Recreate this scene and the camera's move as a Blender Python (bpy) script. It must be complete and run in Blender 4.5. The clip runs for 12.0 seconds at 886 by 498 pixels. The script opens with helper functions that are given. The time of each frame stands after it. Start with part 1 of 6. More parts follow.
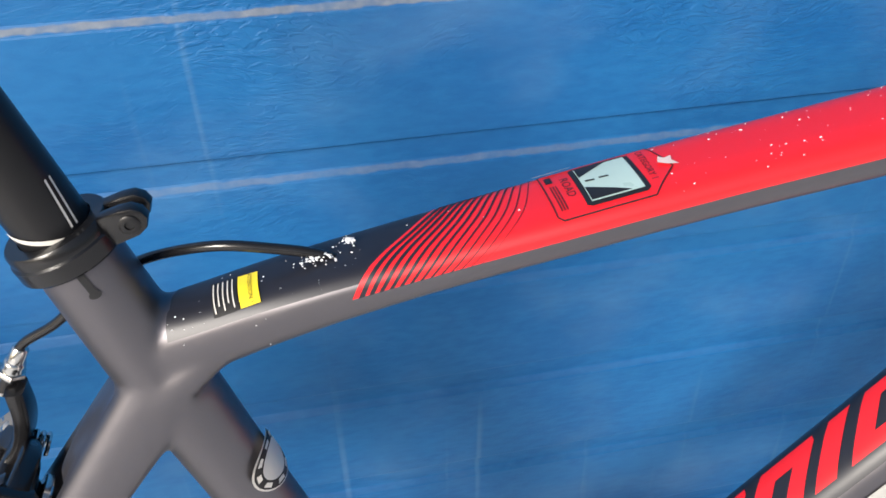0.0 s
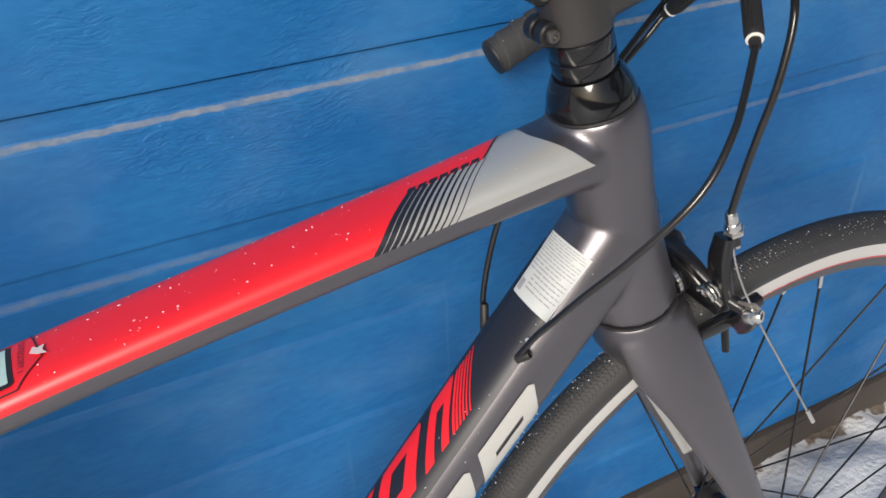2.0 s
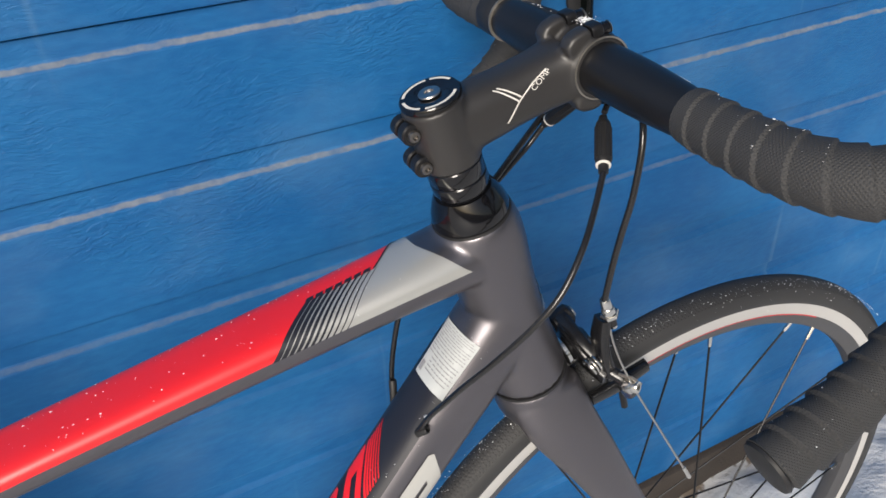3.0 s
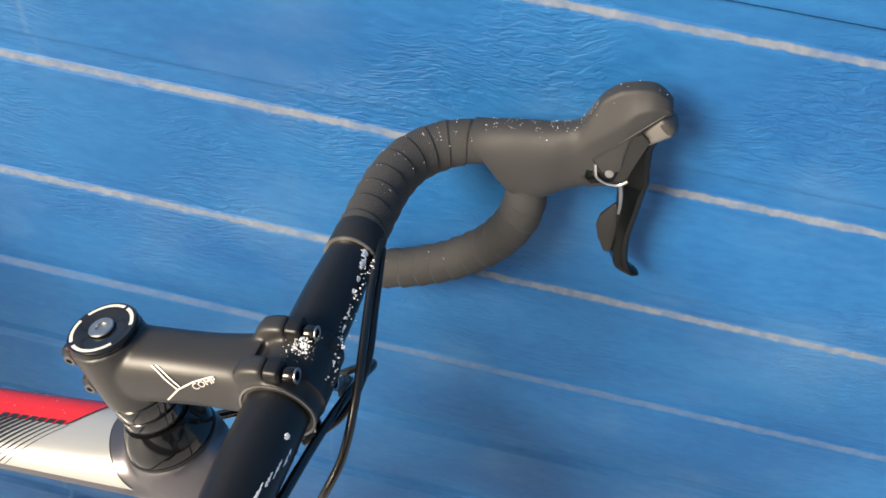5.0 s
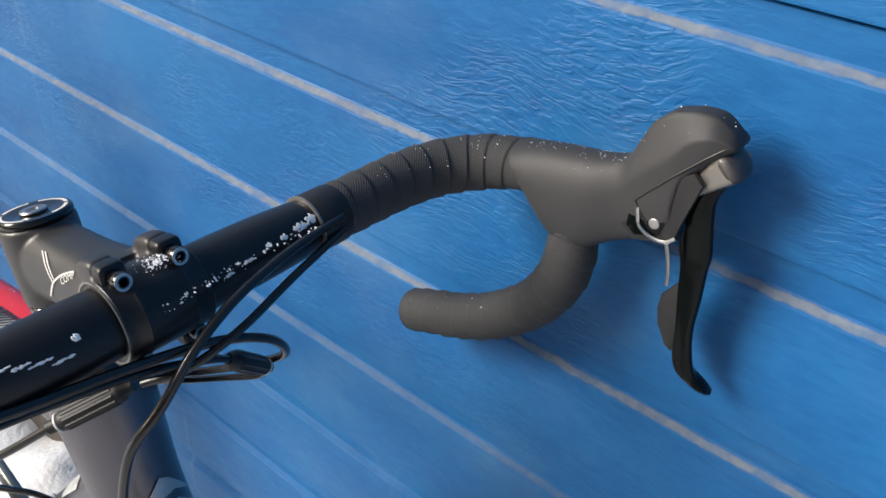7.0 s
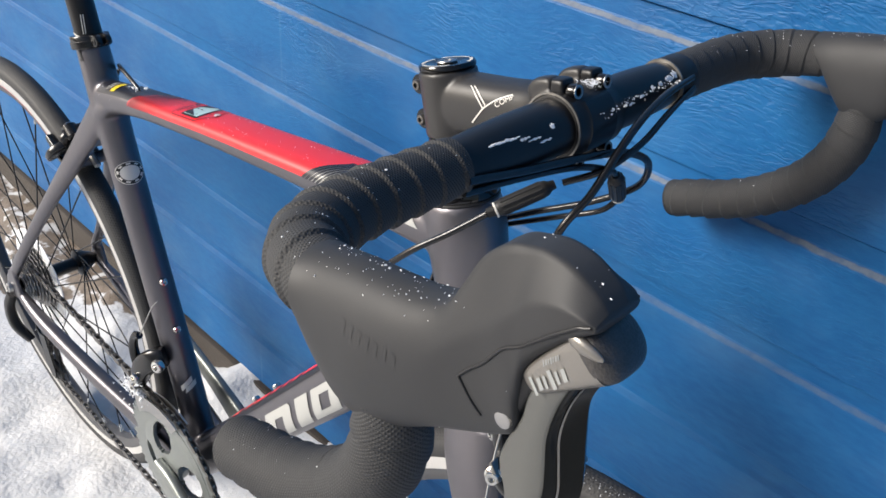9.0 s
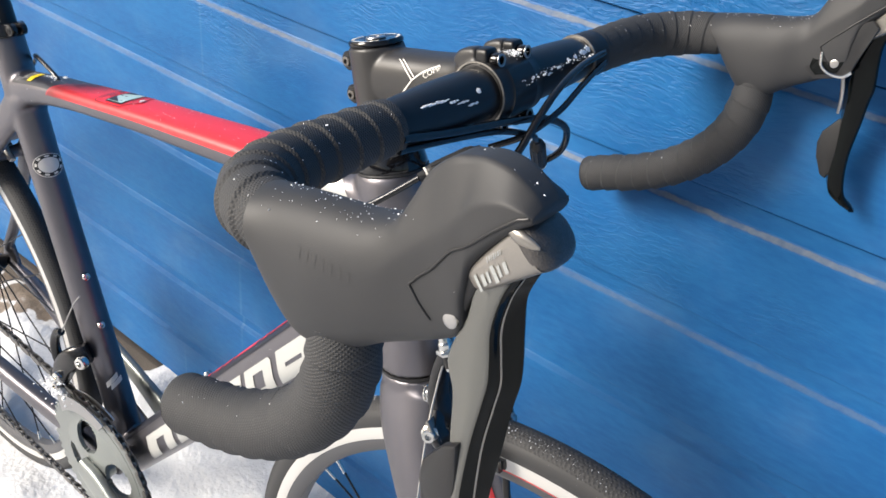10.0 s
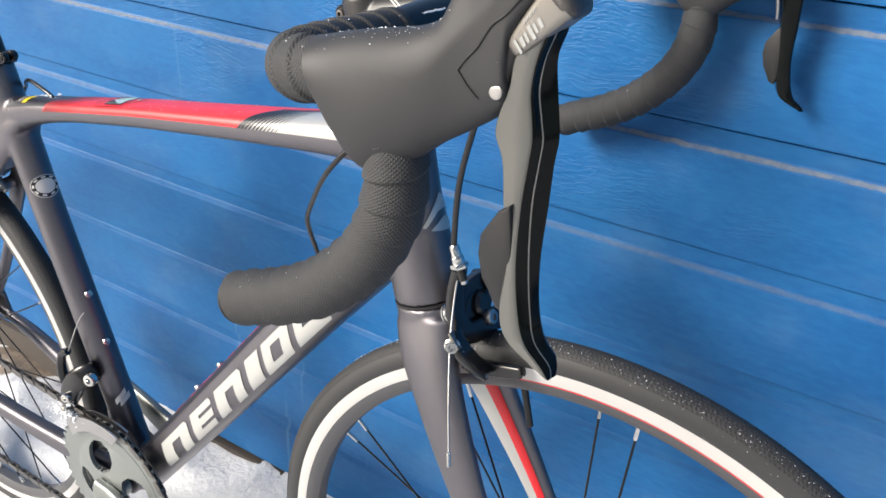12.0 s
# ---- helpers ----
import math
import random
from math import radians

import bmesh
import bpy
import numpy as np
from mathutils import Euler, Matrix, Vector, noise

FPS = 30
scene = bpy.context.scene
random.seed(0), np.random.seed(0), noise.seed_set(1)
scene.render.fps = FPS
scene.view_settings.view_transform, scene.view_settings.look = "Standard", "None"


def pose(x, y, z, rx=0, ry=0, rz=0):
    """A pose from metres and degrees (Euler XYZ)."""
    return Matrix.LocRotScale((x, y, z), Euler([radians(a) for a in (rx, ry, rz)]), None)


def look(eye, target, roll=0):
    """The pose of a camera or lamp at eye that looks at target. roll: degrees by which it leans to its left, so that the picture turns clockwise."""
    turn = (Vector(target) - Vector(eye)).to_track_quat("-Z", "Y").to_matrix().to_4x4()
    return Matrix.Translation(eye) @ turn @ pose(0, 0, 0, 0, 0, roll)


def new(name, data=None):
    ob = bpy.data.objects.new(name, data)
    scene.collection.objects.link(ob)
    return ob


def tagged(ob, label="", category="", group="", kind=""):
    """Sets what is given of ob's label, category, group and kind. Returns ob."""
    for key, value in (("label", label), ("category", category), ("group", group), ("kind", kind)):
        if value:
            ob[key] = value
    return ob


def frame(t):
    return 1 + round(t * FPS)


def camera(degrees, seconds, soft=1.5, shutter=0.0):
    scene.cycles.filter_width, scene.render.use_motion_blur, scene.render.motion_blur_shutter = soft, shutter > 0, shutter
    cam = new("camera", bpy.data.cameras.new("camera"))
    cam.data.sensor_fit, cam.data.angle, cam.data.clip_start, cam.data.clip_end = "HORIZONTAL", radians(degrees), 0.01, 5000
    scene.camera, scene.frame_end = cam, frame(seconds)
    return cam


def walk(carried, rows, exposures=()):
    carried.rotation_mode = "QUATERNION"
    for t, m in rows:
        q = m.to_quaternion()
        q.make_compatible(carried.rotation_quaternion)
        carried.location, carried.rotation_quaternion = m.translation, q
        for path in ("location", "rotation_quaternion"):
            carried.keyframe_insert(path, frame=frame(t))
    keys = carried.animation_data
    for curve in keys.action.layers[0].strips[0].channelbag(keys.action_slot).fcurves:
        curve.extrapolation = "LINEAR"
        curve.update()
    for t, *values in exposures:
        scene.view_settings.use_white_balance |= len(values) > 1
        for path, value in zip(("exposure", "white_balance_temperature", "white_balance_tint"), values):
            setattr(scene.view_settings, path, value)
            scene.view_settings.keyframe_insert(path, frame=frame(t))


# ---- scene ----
# ---- camera ----
cam = camera(58.5, 12.0, soft=1.6)
PATH = [
    (0.0, (-0.0509, -0.4994, 0.9440), (0.0218, -0.1014, 0.6502), -1.28),
    (0.5, (-0.0114, -0.5006, 0.9523), (0.0883, -0.1085, 0.6584), -1.13),
    (1.0, (0.0291, -0.5082, 0.9612), (0.1563, -0.1226, 0.6694), -0.87),
    (1.5, (0.0869, -0.5273, 0.9857), (0.2459, -0.1462, 0.7038), -1.05),
    (2.0, (0.1385, -0.5582, 1.0093), (0.3210, -0.1855, 0.7304), -1.75),
    (2.5, (0.1630, -0.5769, 1.0430), (0.3531, -0.2069, 0.7656), -1.90),
    (2.7, (0.1684, -0.5862, 1.0579), (0.3604, -0.2149, 0.7835), -2.14),
    (4.3, (0.3794, -0.6374, 1.2352), (0.4867, -0.2820, 0.9003), 0.54),
    (4.5, (0.4364, -0.5913, 1.2365), (0.4996, -0.2286, 0.8982), 4.18),
    (5.0, (0.5526, -0.4545, 1.2383), (0.5159, -0.0973, 0.8904), 8.12),
    (5.5, (0.6469, -0.3956, 1.2077), (0.4813, -0.0782, 0.8587), 8.64),
    (6.0, (0.6863, -0.4048, 1.2368), (0.4777, -0.0920, 0.9072), 4.84),
    (6.5, (0.7168, -0.3932, 1.1692), (0.5008, -0.0624, 0.8626), 5.77),
    (6.7, (0.7178, -0.3652, 1.1483), (0.4923, -0.0261, 0.8582), 5.98),
    (8.3, (0.7027, -0.5246, 1.1256), (0.4189, -0.2240, 0.8443), 3.32),
    (8.5, (0.6923, -0.5472, 1.1142), (0.4084, -0.2468, 0.8328), 3.83),
    (9.0, (0.6794, -0.5892, 1.1005), (0.4128, -0.2738, 0.8186), 5.83),
    (9.5, (0.6776, -0.6194, 1.0828), (0.4416, -0.2782, 0.8037), 8.36),
    (10.0, (0.6970, -0.6212, 1.0909), (0.4666, -0.2708, 0.8186), 8.10),
    (10.5, (0.7034, -0.6194, 1.0820), (0.4648, -0.2601, 0.8290), 7.35),
    (11.0, (0.7112, -0.6390, 1.0773), (0.4708, -0.2783, 0.8281), 6.45),
    (11.5, (0.7159, -0.6773, 1.0532), (0.4800, -0.3127, 0.8055), 5.74),
    (12.0, (0.7278, -0.7135, 1.0280), (0.5038, -0.3346, 0.7909), 2.98),
]
walk(cam, [(t, look(eye, target, roll)) for t, eye, target, roll in PATH],
     exposures=[(0.0, 0.47, 6500, 10), (0.5, 0.32, 6500, 10), (1.0, 0.37, 6500, 10), (1.5, 0.35, 6500, 10), (2.0, 0.13, 6500, 10), (2.5, 0.06, 6500, 10), (4.5, 0.42, 7000, 10), (5.0, 0.76, 7450, 10), (5.5, 0.66, 6950, 10), (6.0, 0.28, 6500, 10), (6.5, 0.40, 6500, 10), (8.5, 0.36, 6400, 10), (9.0, 0.38, 6400, 10), (9.5, 0.68, 6500, 10), (10.5, 0.64, 6500, 10), (11.0, 0.51, 6500, 10), (11.5, 0.48, 6500, 10), (12.0, 0.71, 6500, 10)])

# ---- world, sun, exposure ----
SUN_AZ, SUN_EL = radians(220), radians(27)      # azimuth from +y, clockwise
world = bpy.data.worlds.new("sky")
scene.world = world
world.use_nodes = True
wn = world.node_tree
sky = wn.nodes.new("ShaderNodeTexSky")
sky.sky_type, sky.sun_disc = "NISHITA", False
sky.sun_elevation, sky.sun_rotation = SUN_EL, SUN_AZ
sky.air_density, sky.dust_density, sky.ozone_density = 1.0, 3.0, 1.0
wn.nodes["Background"].inputs["Strength"].default_value = 0.095
wn.links.new(sky.outputs["Color"], wn.nodes["Background"].inputs["Color"])
sun = new("sun", bpy.data.lights.new("sun", "SUN"))
sun.data.energy, sun.data.angle, sun.data.color = 4.3, radians(26), (1.0, 0.94, 0.86)
sun_from = Vector((math.sin(SUN_AZ) * math.cos(SUN_EL), math.cos(SUN_AZ) * math.cos(SUN_EL), math.sin(SUN_EL)))
sun.matrix_world = look(sun_from * 20, (0, 0, 0))

# ---- materials ----


def material(name, color, rough=0.5, metal=0.0, vary=0.15, scale=40.0, fine=600.0, bump=0.05, coat=0.0, stretch=(1, 1, 1), spec=0.5, dist=0.001):
    """A surface with a base colour that varies at two sizes, uneven gloss and fine relief."""
    m = bpy.data.materials.new(name)
    m.use_nodes = True
    nt = m.node_tree
    p = nt.nodes["Principled BSDF"]
    co = nt.nodes.new("ShaderNodeTexCoord")
    mp = nt.nodes.new("ShaderNodeMapping")
    mp.inputs["Scale"].default_value = stretch
    nt.links.new(co.outputs["Object"], mp.inputs["Vector"])
    big, small = nt.nodes.new("ShaderNodeTexNoise"), nt.nodes.new("ShaderNodeTexNoise")
    big.inputs["Scale"].default_value, small.inputs["Scale"].default_value = scale, fine
    big.inputs["Detail"].default_value = 4
    for nd in (big, small):
        nt.links.new(mp.outputs["Vector"], nd.inputs["Vector"])
    mix = nt.nodes.new("ShaderNodeMath")
    mix.operation = "MULTIPLY_ADD"
    mix.inputs[1].default_value = 0.5
    nt.links.new(big.outputs["Fac"], mix.inputs[0])
    half = nt.nodes.new("ShaderNodeMath")
    half.operation = "MULTIPLY"
    half.inputs[1].default_value = 0.5
    nt.links.new(small.outputs["Fac"], half.inputs[0])
    nt.links.new(half.outputs[0], mix.inputs[2])
    ramp = nt.nodes.new("ShaderNodeMix")
    ramp.data_type = "RGBA"
    ramp.inputs["A"].default_value = (*[c * (1 - vary) for c in color], 1)
    ramp.inputs["B"].default_value = (*[min(1, c * (1 + vary)) for c in color], 1)
    nt.links.new(mix.outputs[0], ramp.inputs["Factor"])
    nt.links.new(ramp.outputs["Result"], p.inputs["Base Color"])
    rr = nt.nodes.new("ShaderNodeMapRange")
    rr.inputs["To Min"].default_value, rr.inputs["To Max"].default_value = max(0.02, rough - 0.08), min(1, rough + 0.08)
    nt.links.new(big.outputs["Fac"], rr.inputs["Value"])
    nt.links.new(rr.outputs["Result"], p.inputs["Roughness"])
    p.inputs["Metallic"].default_value, p.inputs["Coat Weight"].default_value = metal, coat
    p.inputs["Coat Roughness"].default_value = 0.25
    p.inputs["Specular IOR Level"].default_value = spec
    if bump:
        b = nt.nodes.new("ShaderNodeBump")
        b.inputs["Strength"].default_value, b.inputs["Distance"].default_value = bump, dist
        nt.links.new(small.outputs["Fac"], b.inputs["Height"])
        nt.links.new(b.outputs["Normal"], p.inputs["Normal"])
    return m


def weave_material(name, color, pitch, rough=0.75, depth=0.0005):
    """Rubbery surface pressed with a fine diamond pattern that follows the strip."""
    m = material(name, color, rough, vary=0.25, scale=60, bump=0)
    nt = m.node_tree
    p = nt.nodes["Principled BSDF"]
    uv = nt.nodes.new("ShaderNodeUVMap")
    waves = []
    for turn in (35, -35):
        mp = nt.nodes.new("ShaderNodeMapping")
        mp.inputs["Rotation"].default_value[2] = radians(turn)
        w = nt.nodes.new("ShaderNodeTexWave")
        w.inputs["Scale"].default_value = 0.31416 / pitch
        nt.links.new(uv.outputs["UV"], mp.inputs["Vector"])
        nt.links.new(mp.outputs["Vector"], w.inputs["Vector"])
        waves.append(w)
    mul = nt.nodes.new("ShaderNodeMath")
    mul.operation = "MULTIPLY"
    nt.links.new(waves[0].outputs["Fac"], mul.inputs[0])
    nt.links.new(waves[1].outputs["Fac"], mul.inputs[1])
    b = nt.nodes.new("ShaderNodeBump")
    b.inputs["Strength"].default_value, b.inputs["Distance"].default_value = 0.7, depth
    nt.links.new(mul.outputs[0], b.inputs["Height"])
    nt.links.new(b.outputs["Normal"], p.inputs["Normal"])
    return m


FRAME_GREY = material("satin_graphite_paint", (0.150, 0.143, 0.156), 0.39, 0.90, 0.10, 9, 3000, 0.03, coat=0.06)
NAVY = material("navy_black_paint", (0.012, 0.013, 0.020), 0.42, 0.1, 0.2, 20, 2500, 0.02, coat=0.1)
RED = material("satin_red_paint", (0.65, 0.012, 0.018), 0.38, 0.0, 0.06, 12, 2500, 0.02, coat=0.25)
SILVER_PAINT = material("satin_silver_paint", (0.46, 0.46, 0.44), 0.36, 0.55, 0.06, 12, 2500, 0.02, coat=0.2)
PALE_PAINT = material("pale_grey_paint", (0.42, 0.42, 0.40), 0.45, 0.1, 0.06, 15, 2500, 0.02)
TAPE = weave_material("black_bar_tape", (0.0275, 0.0280, 0.0295), 0.0014, depth=0.0004)
HOOD_RUBBER = material("black_hood_rubber", (0.0305, 0.031, 0.0330), 0.56, 0.0, 0.18, 30, 2200, 0.14, spec=0.32, dist=0.0002)
STEM_BLACK = material("satin_black_stem", (0.022, 0.021, 0.021), 0.42, 0.0, 0.15, 30, 2500, 0.04, spec=0.5)
BLACK_ALLOY = material("satin_black_alloy", (0.0075, 0.0075, 0.0085), 0.36, 0.0, 0.2, 30, 2500, 0.03, spec=0.38)
GLOSS_BLACK = material("gloss_black_plastic", (0.005, 0.005, 0.006), 0.09, 0.0, 0.2, 30, 1500, 0.0, spec=0.5)
CALIPER_BLACK = material("glossy_black_caliper", (0.008, 0.008, 0.009), 0.24, 0.0, 0.2, 40, 1500, 0.04, spec=0.5)
BLACK_PLASTIC = material("matt_black_plastic", (0.014, 0.014, 0.015), 0.50, 0.0, 0.2, 40, 1800, 0.05, spec=0.35)
CABLE_BLACK = material("black_cable_housing", (0.010, 0.010, 0.011), 0.22, 0.0, 0.2, 60, 900, 0.0)
CHROME = material("polished_steel", (0.62, 0.61, 0.58), 0.18, 1.0, 0.08, 50, 900, 0.02)
STEEL = material("brushed_steel", (0.42, 0.41, 0.40), 0.34, 1.0, 0.15, 60, 900, 0.05)
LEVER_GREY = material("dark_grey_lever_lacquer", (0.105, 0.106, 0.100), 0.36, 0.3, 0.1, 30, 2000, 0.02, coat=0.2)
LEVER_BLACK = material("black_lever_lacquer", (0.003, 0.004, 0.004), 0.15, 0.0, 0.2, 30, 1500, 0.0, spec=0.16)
SCUFFED = material("scuffed_dark_metal", (0.085, 0.08, 0.078), 0.42, 0.7, 0.6, 250, 1500, 0.25)
PLATE_GREY = material("warm_grey_metal_plate", (0.25, 0.235, 0.215), 0.34, 0.7, 0.1, 60, 1500, 0.04)
PLATE_PALE = material("pale_plate_ink", (0.29, 0.30, 0.295), 0.45, 0.1, 0.08, 60, 1500, 0.02)
CRANK_GREY = material("anodised_grey_crank", (0.225, 0.240, 0.230), 0.38, 0.6, 0.12, 25, 1500, 0.03)
RUBBER = weave_material("tyre_rubber", (0.022, 0.022, 0.023), 0.0030, 0.70, 0.0005)
SIDEWALL = material("tyre_sidewall", (0.026, 0.026, 0.027), 0.62, 0.0, 0.2, 25, 1500, 0.05)
RIM_GREY = material("dark_grey_rim", (0.085, 0.085, 0.090), 0.42, 0.5, 0.12, 20, 1200, 0.02)
BRAKE_TRACK = material("machined_brake_track", (0.53, 0.52, 0.50), 0.42, 0.35, 0.08, 30, 2500, 0.06)
SPOKE_BLACK = material("black_spoke", (0.012, 0.012, 0.013), 0.35, 0.6, 0.1, 40, 800, 0.0)
PAPER = material("white_label_paper", (0.44, 0.46, 0.46), 0.60, 0.0, 0.05, 40, 2500, 0.03)
INK = material("grey_label_ink", (0.26, 0.26, 0.27), 0.6, 0.0, 0.2, 200, 2500, 0.0)
BLACK_INK = material("black_ink", (0.012, 0.012, 0.013), 0.45, 0.0, 0.2, 100, 2500, 0.0)
YELLOW = material("yellow_label", (0.78, 0.62, 0.03), 0.42, 0.0, 0.06, 60, 2500, 0.02)
TEAL = material("pale_teal_film", (0.36, 0.50, 0.49), 0.30, 0.0, 0.08, 80, 2500, 0.02)
WHITE_INK = material("white_ink", (0.62, 0.60, 0.56), 0.5, 0.0, 0.08, 80, 2500, 0.0)
FILM = material("peeling_clear_film", (0.62, 0.50, 0.48), 0.22, 0.0, 0.2, 200, 1500, 0.3)
STEEL_DARK = material("oily_chain_steel", (0.16, 0.15, 0.14), 0.36, 0.9, 0.3, 90, 900, 0.05)
FROST = material("frost_grains", (0.80, 0.81, 0.83), 0.55, 0.0, 0.06, 300, 2500, 0.3)
CLEAR_DISC = material("milky_plastic_disc", (0.80, 0.81, 0.83), 0.25, 0.0, 0.08, 30, 900, 0.0)


def wall_material():
    """Blue painted steel panel pressed with a wood grain, with pale grime lodged on its ledge."""
    m = bpy.data.materials.new("blue_embossed_panel")
    m.use_nodes = True
    nt = m.node_tree
    N, Lk = nt.nodes.new, nt.links.new
    p = nt.nodes["Principled BSDF"]
    geo = N("ShaderNodeNewGeometry")
    tco = N("ShaderNodeTexCoord")

    def mapped(sc, src):
        mp = N("ShaderNodeMapping")
        mp.inputs["Scale"].default_value = sc
        Lk(src, mp.inputs["Vector"])
        return mp.outputs["Vector"]

    def noise_at(vec, sc, detail=3.0, distort=0.0):
        nd = N("ShaderNodeTexNoise")
        nd.inputs["Scale"].default_value, nd.inputs["Detail"].default_value, nd.inputs["Distortion"].default_value = sc, detail, distort
        Lk(vec, nd.inputs["Vector"])
        return nd.outputs["Fac"]

    def math_of(op, a, b=0.0, c=0.0):
        nd = N("ShaderNodeMath")
        nd.operation = op
        for k, v in enumerate((a, b, c)):
            if isinstance(v, (int, float)):
                nd.inputs[k].default_value = v
            else:
                Lk(v, nd.inputs[k])
        return nd.outputs[0]

    def step(v, lo, hi):
        nd = N("ShaderNodeMapRange")
        nd.interpolation_type = "SMOOTHSTEP"
        nd.inputs["From Min"].default_value, nd.inputs["From Max"].default_value = lo, hi
        Lk(v, nd.inputs["Value"])
        return nd.outputs["Result"]

    pos = geo.outputs["Position"]
    xyz, loc = N("ShaderNodeSeparateXYZ"), N("ShaderNodeSeparateXYZ")
    Lk(pos, xyz.inputs[0])
    Lk(tco.outputs["Object"], loc.inputs[0])
    # colour: broad fading and small mottling
    base = N("ShaderNodeMix")
    base.data_type = "RGBA"
    base.inputs["A"].default_value, base.inputs["B"].default_value = (0.004, 0.076, 0.235, 1), (0.011, 0.114, 0.300, 1)
    tone = math_of("ADD", math_of("MULTIPLY", noise_at(mapped((1, 1, 2.2), pos), 4.5, 4), 0.65), math_of("MULTIPLY", noise_at(mapped((1, 1, 3), pos), 60, 3), 0.35))
    Lk(step(tone, 0.32, 0.68), base.inputs["Factor"])
    # thin film of pale dust, in drifting patches and a few upright runs
    dust = N("ShaderNodeMix")
    dust.data_type = "RGBA"
    dust.inputs["B"].default_value = (0.20, 0.32, 0.42, 1)
    patch = math_of("MULTIPLY", step(noise_at(mapped((1, 1, 1.6), pos), 7.0, 5), 0.46, 0.75), 0.12)
    runs = math_of("MULTIPLY", step(noise_at(mapped((9, 1, 0.35), pos), 5.0, 2), 0.66, 0.80), 0.22)
    Lk(math_of("ADD", patch, runs), dust.inputs["Factor"])
    Lk(base.outputs["Result"], dust.inputs["A"])
    # grime on the ledge; ragged lower edge, sparse low on the wall
    rag = math_of("MULTIPLY", math_of("SUBTRACT", noise_at(mapped((1, 1, 1), pos), 90, 4), 0.5), 0.0030)
    edge = math_of("ADD", loc.outputs["Z"], rag)
    on = math_of("MULTIPLY", step(edge, LEDGE_LOW - 0.0018, LEDGE_LOW - 0.0004), math_of("SUBTRACT", 1.0, step(edge, LEDGE_TOP - 0.0006, LEDGE_TOP + 0.0008)))
    height = math_of("MULTIPLY_ADD", step(xyz.outputs["Z"], 0.54, 0.80), 0.84, 0.06)
    spot = math_of("MULTIPLY_ADD", step(noise_at(mapped((1, 1, 1), pos), 35, 4), 0.30, 0.60), 0.40, 0.60)
    grime = N("ShaderNodeMix")
    grime.data_type = "RGBA"
    gcol = N("ShaderNodeMix")
    gcol.data_type = "RGBA"
    gcol.inputs["A"].default_value, gcol.inputs["B"].default_value = (0.075, 0.10, 0.14, 1), (0.225, 0.245, 0.27, 1)
    Lk(noise_at(mapped((1, 1, 1), pos), 140, 4), gcol.inputs["Factor"])
    Lk(gcol.outputs["Result"], grime.inputs["B"])
    Lk(math_of("MULTIPLY", math_of("MULTIPLY", on, height), spot), grime.inputs["Factor"])
    Lk(dust.outputs["Result"], grime.inputs["A"])
    Lk(grime.outputs["Result"], p.inputs["Base Color"])
    rough = math_of("MULTIPLY_ADD", noise_at(mapped((1, 1, 3), pos), 25, 3), 0.22, 0.40)
    Lk(math_of("ADD", rough, math_of("MULTIPLY", on, 0.25)), p.inputs["Roughness"])
    p.inputs["Specular IOR Level"].default_value = 0.26
    # pressed grain: long wavering ridges, deep in patches and almost flat between
    warp = N("ShaderNodeVectorMath")
    warp.operation = "MULTIPLY_ADD"
    nv = N("ShaderNodeTexNoise")
    nv.inputs["Scale"].default_value = 9.0
    Lk(pos, nv.inputs["Vector"])
    Lk(nv.outputs["Color"], warp.inputs[0])
    warp.inputs[1].default_value = (0.02, 0, 0.05)
    Lk(pos, warp.inputs[2])
    grain = noise_at(mapped((95, 1, 310), warp.outputs[0]), 1.0, 2.5, 0.6)
    ridge = step(grain, 0.40, 0.62)
    worn = math_of("MULTIPLY_ADD", step(noise_at(mapped((1, 1, 1.5), pos), 5.0, 2), 0.44, 0.64), 0.90, 0.10)
    deep = math_of("MULTIPLY", worn, math_of("MULTIPLY_ADD", step(xyz.outputs["Z"], 0.52, 0.80), 0.88, 0.12))
    off_ledge = math_of("SUBTRACT", 1.0, math_of("MULTIPLY", on, 0.8))
    rel = math_of("MULTIPLY", math_of("MULTIPLY", ridge, deep), off_ledge)
    b1 = N("ShaderNodeBump")
    b1.inputs["Strength"].default_value, b1.inputs["Distance"].default_value = 0.54, 0.0010
    Lk(rel, b1.inputs["Height"])
    b2 = N("ShaderNodeBump")
    b2.inputs["Strength"].default_value, b2.inputs["Distance"].default_value = 0.10, 0.0008
    Lk(noise_at(mapped((1, 1, 2), pos), 420, 3), b2.inputs["Height"])
    Lk(b1.outputs["Normal"], b2.inputs["Normal"])
    Lk(b2.outputs["Normal"], p.inputs["Normal"])
    return m


